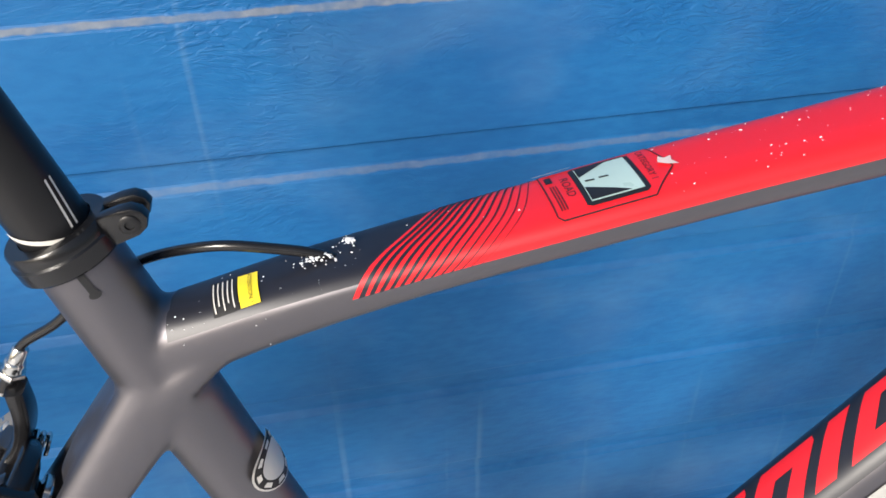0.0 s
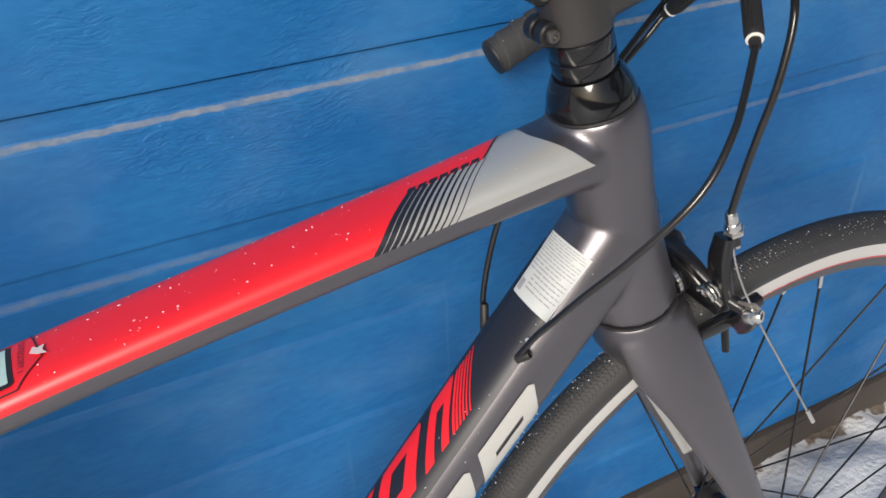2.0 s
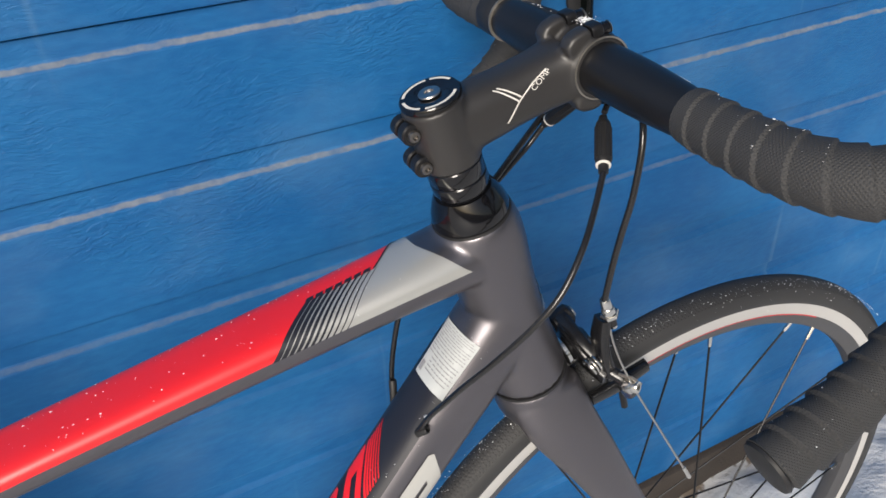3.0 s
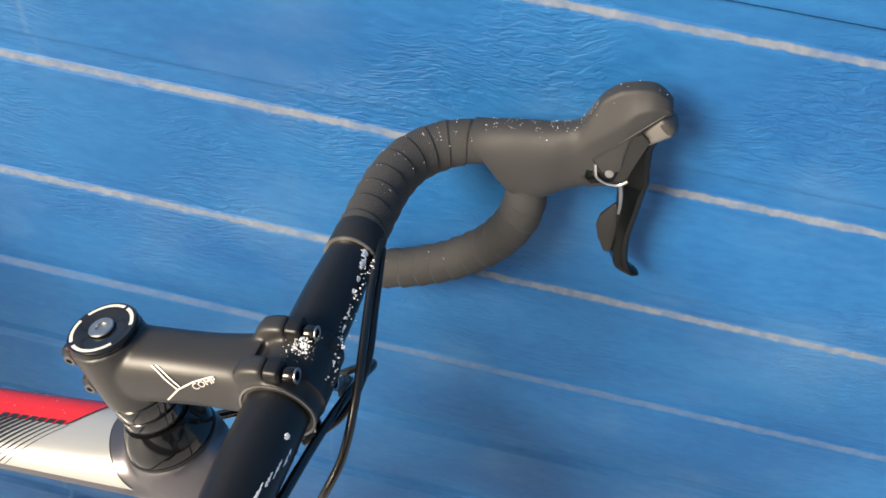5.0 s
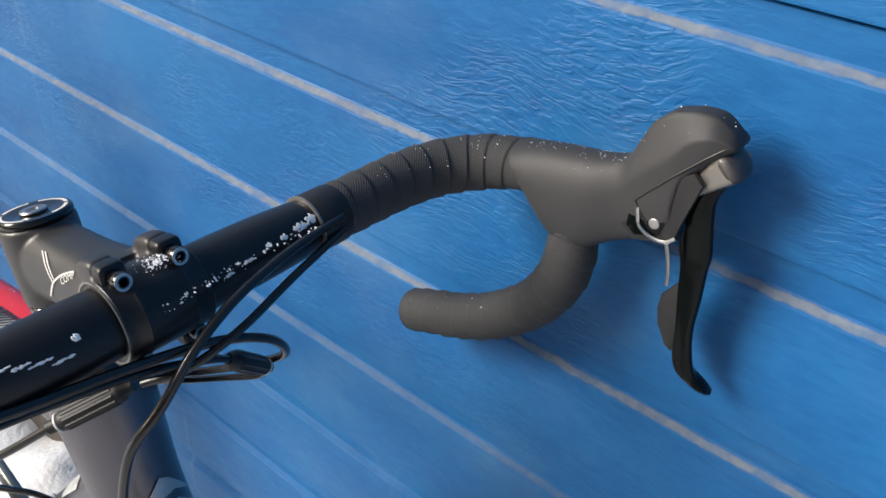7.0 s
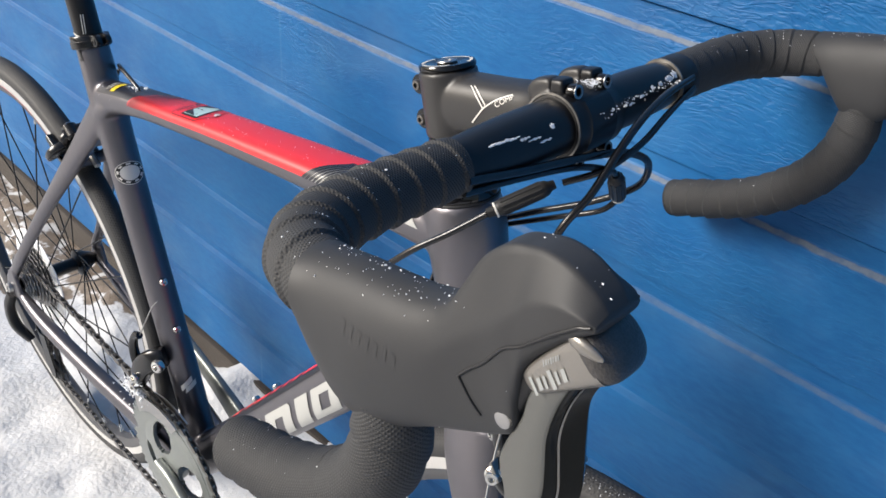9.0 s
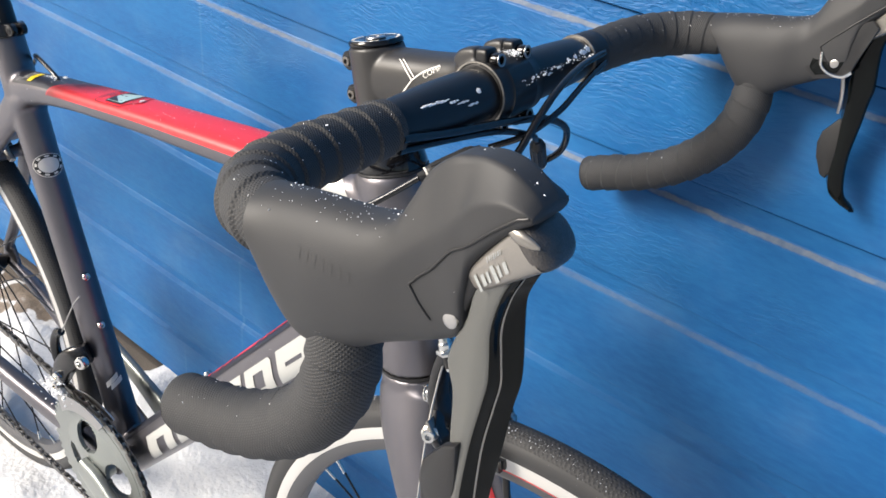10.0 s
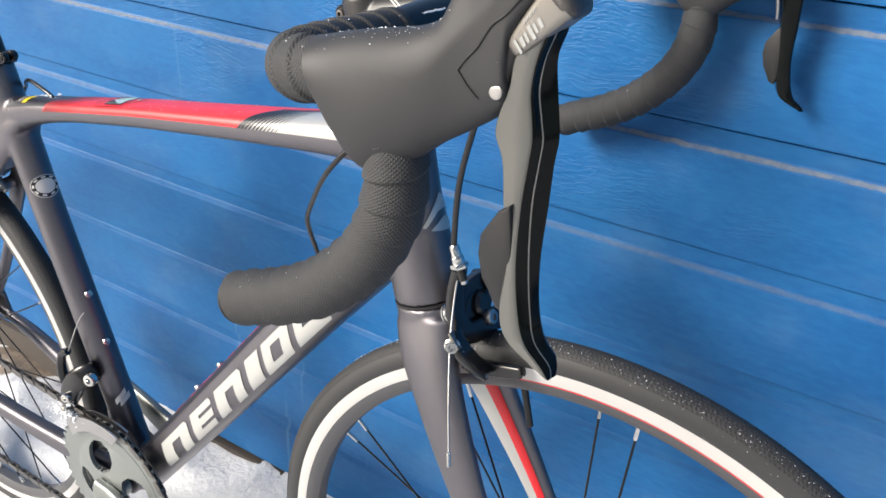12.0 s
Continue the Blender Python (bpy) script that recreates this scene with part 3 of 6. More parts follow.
def fused(name, bms, voxel, rounds, mat, parent, label, turned=False):
    """Tubes run together into one skin with soft welds."""
    joined = bmesh.new()
    for b in bms:
        tmp = bpy.data.meshes.new("tube")
        bmesh.ops.recalc_face_normals(b, faces=b.faces)
        b.to_mesh(tmp)
        b.free()
        joined.from_mesh(tmp)
        bpy.data.meshes.remove(tmp)
    raw = bpy.data.meshes.new("raw")
    joined.to_mesh(raw)
    joined.free()
    ob = new("raw", raw)
    rm = ob.modifiers.new("skin", "REMESH")
    rm.mode, rm.voxel_size, rm.use_smooth_shade = "VOXEL", voxel, True
    sm = ob.modifiers.new("soft", "SMOOTH")
    sm.factor, sm.iterations = 0.5, rounds
    me = bpy.data.meshes.new_from_object(ob.evaluated_get(bpy.context.evaluated_depsgraph_get()))
    bpy.data.objects.remove(ob)
    bm = bmesh.new()
    bm.from_mesh(me)
    bpy.data.meshes.remove(me)
    return part(name, bm, mat, parent, label, turned, 180)


bike_frame = fused("bike_frame", tubes, 0.0020, 8, FRAME_GREY, bicycle, "welded satin graphite bicycle frame with red and silver graphics")
top_tube = down_tube = seat_tube = head_tube = bike_frame


def tube_u(tube, x):
    lo, hi = 0.0, 1.0
    for _ in range(40):
        mid = (lo + hi) / 2
        lo, hi = (mid, hi) if spline(tube.c, mid).x < x else (lo, mid)
    return lo


def tt(x, y):
    """(u, a) on the top of the top tube."""
    u = tube_u(TT, x)
    w, n = spline(TT.w, u), spline(TT.n, u)
    r = max(-1.0, min(1.0, y / w))
    return u, math.acos(math.copysign(abs(r) ** (n / 2), r))


def tt_at(x, y, off=0.0004):
    return TT.at(*tt(x, y), off)


def arc_maps(n, w, h):
    """Girth of a super-elliptic section: the way round it at an angle, and the angle at a way round it."""
    ang = np.linspace(0, 2 * math.pi, 2881)
    px = w * np.sign(np.cos(ang)) * np.abs(np.cos(ang)) ** (2 / n)
    py = h * np.sign(np.sin(ang)) * np.abs(np.sin(ang)) ** (2 / n)
    way = np.concatenate(([0.0], np.cumsum(np.hypot(np.diff(px), np.diff(py)))))
    return (lambda a: float(np.interp(a, ang, way))), (lambda s: float(np.interp(s, way, ang)))


TT_WAY, TT_ANG = arc_maps(3.0, 0.0215, 0.0122)
DT_WAY, DT_ANG = arc_maps(2.8, 0.0265, 0.0265)
NEAR = math.pi * 0.972      # how far the paint runs over the right edge


def tt_band(bm, start, end, off, n=(24, 24), near=NEAR, far=None):
    """Paint over the crown of the tube: start(a) and end(a) give x at the angle a, from the right edge over to the left one."""
    nu, nv = n
    far = math.pi - near if far is None else far
    vs = []
    for i in range(nu + 1):
        s = i / nu
        for j in range(nv + 1):
            a = TT_ANG(TT_WAY(near) + (TT_WAY(far) - TT_WAY(near)) * j / nv)
            vs.append(bm.verts.new(TT.at(tube_u(TT, start(a) + (end(a) - start(a)) * s), a, off)))
    for i in range(nu):
        for j in range(nv):
            k = i * (nv + 1) + j
            bm.faces.new((vs[k], vs[k + nv + 1], vs[k + nv + 2], vs[k + 1]))
    return bm


def curve_over(knots, degree=3):
    """x as a function of the angle round the tube, through (angle / pi, x) knots."""
    fit = np.polyfit([TT_WAY(k[0] * math.pi) for k in knots], [k[1] for k in knots], degree)
    return lambda a: float(np.polyval(fit, TT_WAY(a)))


first_line = curve_over([(0.975, -0.0240), (0.88, -0.0210), (0.778, -0.0172), (0.601, -0.0080), (0.49, 0.0035), (0.413, 0.0118), (0.25, 0.0180), (0.05, 0.0220)])
last_line = curve_over([(0.975, 0.0285), (0.88, 0.0350), (0.78, 0.0408), (0.60, 0.0490), (0.429, 0.0570), (0.25, 0.0610), (0.05, 0.0630)])
name_near = curve_over([(0.975, 0.2665), (0.90, 0.2720), (0.80, 0.2785), (0.689, 0.2838), (0.60, 0.2905), (0.503, 0.2982)], 1)
name_far = curve_over([(0.975, 0.3120), (0.866, 0.3186), (0.78, 0.3245), (0.69, 0.3310), (0.60, 0.3375), (0.503, 0.3450)], 1)
tip = curve_over([(0.503, 0.3450), (0.466, 0.3514), (0.25, 0.3655), (0.05, 0.3720)])


MID = math.pi * 0.503
silver_end = curve_over([(0.95, 0.3950), (0.88, 0.3930), (0.80, 0.3880), (0.70, 0.3825), (0.60, 0.3785), (0.50, 0.3755), (0.25, 0.3745), (0.05, 0.3760)])
part("dark_panel", tt_band(bmesh.new(), lambda a: -0.099 + 0.004 * (NEAR - a), lambda a: first_line(a) + 0.004, 0.0002, (24, 16), math.pi * 0.84), NAVY, top_tube, "navy black top panel")
bm = tt_band(bmesh.new(), first_line, name_near, 0.0003, (60, 26), NEAR, MID)
tt_band(bm, first_line, tip, 0.0003, (60, 26), MID, math.pi - NEAR)
bmesh.ops.remove_doubles(bm, verts=bm.verts, dist=0.00002)
part("red_panel", bm, RED, top_tube, "satin red top panel")
bm = tt_band(bmesh.new(), lambda a: name_near(a) + 0.0002, silver_end, 0.00035, (30, 26), NEAR, MID)
tt_band(bm, lambda a: tip(a) + 0.0002, silver_end, 0.00035, (10, 26), MID, math.pi - NEAR)
part("silver_panel", bm, SILVER_PAINT, top_tube, "satin silver end panel")


def hairline(line, wid, a0, a1, off, n=28):
    bm = bmesh.new()
    rows = []
    for j in range(n + 1):
        a = TT_ANG(TT_WAY(a0) + (TT_WAY(a1) - TT_WAY(a0)) * j / n)
        rows.append([bm.verts.new(TT.at(tube_u(TT, line(a) + d), a, off)) for d in (0, wid)])
    for p, q in zip(rows, rows[1:]):
        bm.faces.new((p[0], q[0], q[1], p[1]))
    return part("dark_hairline", bm, NAVY, top_tube)


# curved dark hairlines at the tail of the red, thinning forwards
for k in range(13):
    f = (k + 0.6) / 12.6
    hairline(lambda a: first_line(a) * (1 - f) + last_line(a) * f, 0.0023 * (1 - k / 13.5) + 0.0001, NEAR, math.pi - NEAR, 0.0006)
# dark hairlines over the silver, under the name
for k in range(11):
    f = k / 10.0
    hairline(lambda a: name_near(a) * (1 - f) + name_far(a) * f, 0.0036 * (1 - k / 10.8) + 0.0004, NEAR, MID, 0.0007, 16)
for k in range(7):
    x0 = 0.3000 + 0.0063 * k
    part("name_bar", TT.patch(bmesh.new(), [tt(x0, -0.0012), tt(x0 + 0.0020, 0.0018), tt(x0 + 0.0068, 0.0018), tt(x0 + 0.0048, -0.0012)], 2, 2, 0.0008), NAVY, top_tube, "dark slanted name bar" if k == 0 else "")
bm = bmesh.new()
rows = []
for j in range(13):
    a = TT_ANG(TT_WAY(MID) + (TT_WAY(math.pi - NEAR) - TT_WAY(MID)) * j / 12)
    rows.append([bm.verts.new(TT.at(tube_u(TT, tip(a) + d), a, 0.0008)) for d in (-0.0006, 0.0012)])
for p, q in zip(rows, rows[1:]):
    bm.faces.new((p[0], q[0], q[1], p[1]))
part("dark_edge", bm, NAVY, top_tube)

# category sticker on the red
bm = bmesh.new()


def tt_poly(bm, pts, off):
    """A film of many points in x, y on the crown, fanned from its middle with intermediate rings."""
    cx, cy = sum(p[0] for p in pts) / len(pts), sum(p[1] for p in pts) / len(pts)
    dense = []
    for (x0, y0), (x1, y1) in zip(pts, pts[1:] + pts[:1]):
        for k in range(5):
            dense.append((x0 + (x1 - x0) * k / 5, y0 + (y1 - y0) * k / 5))
    rings = [[bm.verts.new(tt_at(cx + (x - cx) * f, cy + (y - cy) * f, off)) for x, y in dense] for f in (1.0, 0.66, 0.33)]
    mid = bm.verts.new(tt_at(cx, cy, off))
    n = len(dense)
    for R, Q in zip(rings, rings[1:]):
        for i in range(n):
            bm.faces.new((R[i], R[(i + 1) % n], Q[(i + 1) % n], Q[i]))
    for i in range(n):
        bm.faces.new((rings[-1][i], rings[-1][(i + 1) % n], mid))
    return bm


def tt_line(bm, pts, wid, off):
    for (x0, y0), (x1, y1) in zip(pts, pts[1:]):
        L = math.hypot(x1 - x0, y1 - y0)
        nx_, ny_ = -(y1 - y0) / L * wid / 2, (x1 - x0) / L * wid / 2
        row = []
        for k in range(7):
            x, y = x0 + (x1 - x0) * k / 6, y0 + (y1 - y0) * k / 6
            row.append((bm.verts.new(tt_at(x + nx_, y + ny_, off)), bm.verts.new(tt_at(x - nx_, y - ny_, off))))
        for p, q in zip(row, row[1:]):
            bm.faces.new((p[0], p[1], q[1], q[0]))
    return bm


STK = [(0.0635, -0.0155), (0.0655, -0.0172), (0.104, -0.0172), (0.1165, -0.004), (0.112, 0.0165), (0.0655, 0.0165), (0.0635, 0.0148)]
sticker = part("category_sticker", tt_poly(bmesh.new(), STK, 0.0006), RED, top_tube, "red category sticker with a road pictogram")
part("outline", tt_line(bmesh.new(), STK + STK[:1], 0.0006, 0.0009), BLACK_INK, sticker)
part("window_border", tt_poly(bmesh.new(), [(0.0765, -0.0135), (0.0785, -0.0145), (0.1015, -0.0145), (0.1035, -0.0130), (0.1030, 0.0128), (0.101, 0.0142), (0.0785, 0.0142), (0.0765, 0.0128)], 0.0009), BLACK_INK, sticker)
part("window_field", tt_poly(bmesh.new(), [(0.0788, -0.0125), (0.1012, -0.0125), (0.1008, 0.0122), (0.0788, 0.0122)], 0.0012), TEAL, sticker, "pale teal field")
for tri in ([(0.0790, -0.0120), (0.0790, -0.0030), (0.0960, -0.0120)], [(0.0790, 0.0120), (0.0790, 0.0045), (0.0930, 0.0120)]):
    part("pictogram", tt_poly(bmesh.new(), tri, 0.0015), BLACK_INK, sticker)
for x0 in (0.0805, 0.0865):
    part("lane_mark", tt_line(bmesh.new(), [(x0, 0.0010), (x0 + 0.004, 0.0006)], 0.0012, 0.0015), BLACK_INK, sticker)
part("lettering", text_bm("ROAD", 0.0052, lambda x, y: tt_at(0.0728 + y, 0.001 - x, 0.0010)), BLACK_INK, sticker)
part("lettering", text_bm("CATEGORY 1", 0.0040, lambda x, y: tt_at(0.1072 + y - 0.05 * x, 0.002 - x, 0.0010)), BLACK_INK, sticker)
for k in range(3):
    part("print_bar", tt_line(bmesh.new(), [(0.0662 + 0.0012 * k, -0.013), (0.0662 + 0.0012 * k, 0.004)], 0.0005, 0.0010), BLACK_INK, sticker)
part("print_mark", tt_line(bmesh.new(), [(0.0668, 0.0068), (0.0668, 0.0118)], 0.0030, 0.0010), BLACK_INK, sticker)
for pts in ([(0.1115, 0.000), (0.1150, -0.0030), (0.1190, -0.0045), (0.1172, -0.0008), (0.1182, 0.0026), (0.1150, 0.0020), (0.1132, 0.0042)], [(0.062, 0.0155), (0.078, 0.0160), (0.080, 0.0180), (0.061, 0.0178)]):
    part("peeling_edge", tt_poly(bmesh.new(), pts, 0.0016), FILM, sticker, "curled clear film edge")

# warning label on the dark panel
warn = part("warning_label", tt_poly(bmesh.new(), [(-0.0655, -0.0140), (-0.0575, -0.0140), (-0.0575, 0.0020), (-0.0655, 0.0020)], 0.0009), YELLOW, top_tube, "small yellow warning label")
part("lettering", text_bm("ATTENTION !", 0.0024, lambda x, y: tt_at(-0.0608 + y, -0.0060 - x, 0.0013)), BLACK_INK, warn)
black_field = part("label_field", tt_poly(bmesh.new(), [(-0.0765, -0.0140), (-0.0660, -0.0140), (-0.0660, 0.0020), (-0.0765, 0.0020)], 0.0008), BLACK_INK, top_tube)
for k in range(5):
    part("print_bar", tt_line(bmesh.new(), [(-0.0752 + 0.0019 * k, -0.0130 + 0.002 * (k % 2)), (-0.0752 + 0.0019 * k, 0.0010)], 0.0005, 0.0012), WHITE_INK, black_field)

# down tube: navy crown, red blocks above, pale blocks on the lower right side
dtu = lambda x: tube_u(DT, x)
part("dark_panel", DT.patch(bmesh.new(), [(dtu(0.050), math.pi * 0.80), (dtu(0.050), math.pi * 0.18), (dtu(0.412), math.pi * 0.18), (dtu(0.405), math.pi * 0.76)], 40, 16, 0.0003), NAVY, down_tube, "navy black upper panel")


def block(name, x0, x1, a0, a1, lean, mat, kind, off):
    """One slanted block of a brand name, pierced or notched: x0, x1 on its first edge a0; the other edge a1 is shifted by lean."""
    solid = {"solid": lambda s, r: True, "ring": lambda s, r: not (0.30 < s < 0.68 and 0.26 < r < 0.74), "notch": lambda s, r: not (0.36 < s < 0.68 and r > 0.34),
             "slot": lambda s, r: not (0.22 < s < 0.72 and 0.44 < r < 0.58),
             "slit": lambda s, r: not (s > 0.40 and (0.22 < r < 0.40 or 0.60 < r < 0.78))}[kind]
    bm = bmesh.new()
    n = 16
    vs = {}

    def vert(i, j):
        if (i, j) not in vs:
            s, r = i / n, j / n
            # rounded outer corner
            if kind != "solid" and s > 0.85 and r < 0.12:
                s -= (s - 0.85) * (0.12 - r) / 0.12 * 0.6
            vs[i, j] = bm.verts.new(DT.at(tube_u(DT, x0 + (x1 - x0) * s - lean * r), DT_ANG(DT_WAY(a0) + (DT_WAY(a1) - DT_WAY(a0)) * r), off))
        return vs[i, j]
    for i in range(n):
        for j in range(n):
            if solid((i + 0.5) / n, (j + 0.5) / n):
                bm.faces.new((vert(i, j), vert(i, j + 1), vert(i + 1, j + 1), vert(i + 1, j)))
    return part(name, bm, mat, down_tube)


for x0, x1, kind in ((0.150, 0.192, "notch"), (0.198, 0.224, "slit"), (0.231, 0.2612, "notch"), (0.2676, 0.2784, "solid"), (0.2859, 0.3184, "ring"), (0.3260, 0.3440, "notch")):
    block("red_name_block", x0, x1, math.pi * 0.355, math.pi * 0.655, 0.0220, RED, kind, 0.0006)
# the last red block breaks up into upright hairlines
for k in range(6):
    x0 = 0.3446 + 0.0026 * k
    block("red_hairline", x0, x0 + 0.0019 - 0.0002 * k, math.pi * 0.375, math.pi * 0.650, 0.0195, RED, "solid", 0.0006)
for x0, x1, kind in ((0.095, 0.148, "notch"), (0.156, 0.194, "slit"), (0.202, 0.246, "notch"), (0.2545, 0.2742, "solid"), (0.2800, 0.3165, "ring"), (0.3237, 0.3640, "slot")):
    block("pale_name_block", x0, x1, math.pi * 0.935, math.pi * 1.215, 0.0155, PALE_PAINT, kind, 0.0006)
lab = [DT.place((0.366, 0.013, 0.434)), DT.place((0.368, -0.0245, 0.430)), DT.place((0.400, -0.0245, 0.463)), DT.place((0.396, 0.013, 0.467))]
paper = part("paper_label", DT.patch(bmesh.new(), lab, 10, 10, 0.0007), PAPER, down_tube, "white printed paper label")


def lab_at(s, r):
    u = (lab[0][0] * (1 - r) + lab[1][0] * r) * (1 - s) + (lab[3][0] * (1 - r) + lab[2][0] * r) * s
    a = (lab[0][1] * (1 - r) + lab[1][1] * r) * (1 - s) + (lab[3][1] * (1 - r) + lab[2][1] * r) * s
    return u, a


rnd = random.Random(4)
for k in range(16):
    s = 0.94 - k * 0.054
    r, end = (0.24 if k > 11 else 0.05), 0.95 - 0.30 * rnd.random() * (k % 3 == 0)
    bm = bmesh.new()
    while r < end:
        e = min(end, r + rnd.uniform(0.05, 0.20))
        DT.patch(bm, [lab_at(s - 0.008, r), lab_at(s - 0.008, e), lab_at(s + 0.008, e), lab_at(s + 0.008, r)], 1, 3, 0.0010)
        r = e + 0.022
    part("print_bar", bm, INK, paper)
part("print_mark", DT.patch(bmesh.new(), [lab_at(0.05, 0.05), lab_at(0.05, 0.18), lab_at(0.18, 0.18), lab_at(0.18, 0.05)], 2, 2, 0.0010), INK, paper)


def bolt(name, at, axis, r, parent, mat=CHROME, h=0.004, turned=False, label="", socket=True):
    """A domed socket-head bolt."""
    prof = [(0, -0.003), (r * 0.9, -0.003), (r, -0.002), (r, h * 0.55), (r * 0.86, h * 0.9), (r * 0.5, h)]
    prof += [(r * 0.46, h), (r * 0.44, h * 0.3), (0, h * 0.3)] if socket else [(0, h * 1.05)]
    return part(name, lathe(bmesh.new(), prof, 18, at, axis), mat, parent, label, turned)


# seat tube: bottle bosses, round sticker, small mark
for z in (0.237, 0.176):
    u = min(range(200), key=lambda k: abs(spline(ST.c, k / 200).z - z)) / 200
    p = ST.at(u, -math.pi / 2 - 0.12, 0.001)
    bolt("bottle_bolt", p, p - spline(ST.c, u), 0.0048, seat_tube, h=0.0035)
for p0 in ((0.181, 0, 0.224), (0.139, 0, 0.176)):
    u, a = DT.place(p0)
    p = DT.at(u, math.pi / 2, 0.001)
    bolt("bottle_bolt", p, p - spline(DT.c, u), 0.0048, down_tube, h=0.0045)
u_s = min(range(200), key=lambda k: abs(spline(ST.c, k / 200).z - 0.372)) / 200


def st_disc(rad, off, ca=None):
    bm = bmesh.new()
    a0 = ca
    rings = []
    for f in (1, 0.6, 0.2):
        rings.append([bm.verts.new(ST.at(u_s + rad * f * math.sin(t) / ST.length, a0 + rad * f * math.cos(t) / 0.0185, off)) for t in (2 * math.pi * k / 28 for k in range(28))])
    for R, Q in zip(rings, rings[1:]):
        for i in range(28):
            bm.faces.new((R[i], R[(i + 1) % 28], Q[(i + 1) % 28], Q[i]))
    bm.faces.new(rings[-1])
    return bm


CA = -math.pi * 0.578
badge = part("round_sticker", st_disc(0.0155, 0.0026, CA), WHITE_INK, seat_tube, "round black and white sticker")
part("dark_ring", st_disc(0.0145, 0.0029, CA), BLACK_INK, badge)
part("pale_centre", st_disc(0.0100, 0.0032, CA), WHITE_INK, badge)
for k in range(9):
    t0 = 2 * math.pi * k / 9
    bm = bmesh.new()
    q = [ST.at(u_s + rr * math.sin(t) / ST.length, CA + rr * math.cos(t) / 0.0185, 0.0032) for rr, t in ((0.0112, t0), (0.0135, t0), (0.0135, t0 + 0.35), (0.0112, t0 + 0.35))]
    bm.faces.new([bm.verts.new(p) for p in q])
    part("print_bar", bm, WHITE_INK, badge)

for q in ([(0.172, -0.76), (0.184, -0.76), (0.202, -0.52), (0.190, -0.52)], [(0.166, -0.70), (0.178, -0.68), (0.192, -0.46), (0.180, -0.46)]):
    part("badge_stroke", ST.patch(bmesh.new(), [(u, a * math.pi) for u, a in q], 6, 10, 0.0024), WHITE_INK, seat_tube)

# seat post and clamp
POST = Loft([(-0.1195, 0, 0.480, 0.0140, 0.0140), (-0.1480, 0, 0.590, 0.0140, 0.0140), (-0.1780, 0, 0.705, 0.0140, 0.0140)], rings=10, seg=32)
seat_post = part("seat_post", POST.mesh(), BLACK_ALLOY, bicycle, "satin black seat post with white height marks")
up_st = (Vector((-0.1480, 0, 0.590)) - Vector((-0.1195, 0, 0.480))).normalized()
for k in range(2):
    bm = bmesh.new()
    POST.patch(bm, [(0.185, -2.35 + 0.17 * k), (0.185, -2.29 + 0.17 * k), (0.272, -2.13 + 0.17 * k), (0.272, -2.19 + 0.17 * k)], 6, 1, 0.0004)
    part("height_mark", bm, WHITE_INK, seat_post)
bm = bmesh.new()
POST.patch(bm, [(0.205, -4.1), (0.165, -2.45), (0.174, -2.45), (0.214, -4.1)], 12, 10, 0.0004)
part("height_mark", bm, WHITE_INK, seat_post)
cb = Vector((-0.1262, 0, 0.5060))
bm = lathe(bmesh.new(), [(0.0150, 0.0), (0.0200, 0.0), (0.0212, 0.0012), (0.0212, 0.0075), (0.0204, 0.0084), (0.0204, 0.0124), (0.0196, 0.0135), (0.0146, 0.0135)], 48, cb, up_st, closed=True)
clamp = part("seat_clamp", bm, CALIPER_BLACK, bicycle, "glossy black seat clamp collar")
fw = Vector((up_st.z, 0, -up_st.x))
ear = [(0.0160, 0.0004), (0.0290, 0.0010), (0.0330, 0.0030), (0.0352, 0.0065), (0.0345, 0.0100), (0.0315, 0.0128), (0.0270, 0.0136), (0.0160, 0.0134)]
for sg in (1, -1):
    lay = Matrix(((fw.x, up_st.x, 0, cb.x), (0, 0, 1, 0.0052 * sg), (fw.z, up_st.z, 0, cb.z), (0, 0, 0, 1)))
    part("clamp_ear", prism(bmesh.new(), ear, 0.0066, lay, 0.0012), CALIPER_BLACK, clamp)
bolt("clamp_bolt", cb + up_st * 0.0070 + fw * 0.0282 + Vector((0, -0.0086, 0)), (0, -1, 0), 0.0040, clamp, BLACK_ALLOY, 0.0010)
# slot in the seat tube under the collar, with its round end
bm = bmesh.new()
u0, a0 = ST.place((-0.1215, -0.0175, 0.5080))
u1, a1 = ST.place((-0.1184, -0.0175, 0.4970))
da = 0.0014 / 0.0178
ST.patch(bm, [(u0, a0 - da), (u0, a0 + da), (u1, a1 + da), (u1, a1 - da)], 6, 2, 0.0006)
mid = bm.verts.new(ST.at(u1, a1, 0.0007))
rim_v = [bm.verts.new(ST.at(u1 + 0.0024 * math.sin(t) / ST.length, a1 + 0.0024 * math.cos(t) / 0.0178, 0.0007)) for t in (2 * math.pi * k / 16 for k in range(16))]
for k in range(16):
    bm.faces.new((mid, rim_v[k], rim_v[(k + 1) % 16]))
part("clamp_slot", bm, BLACK_INK, seat_tube)

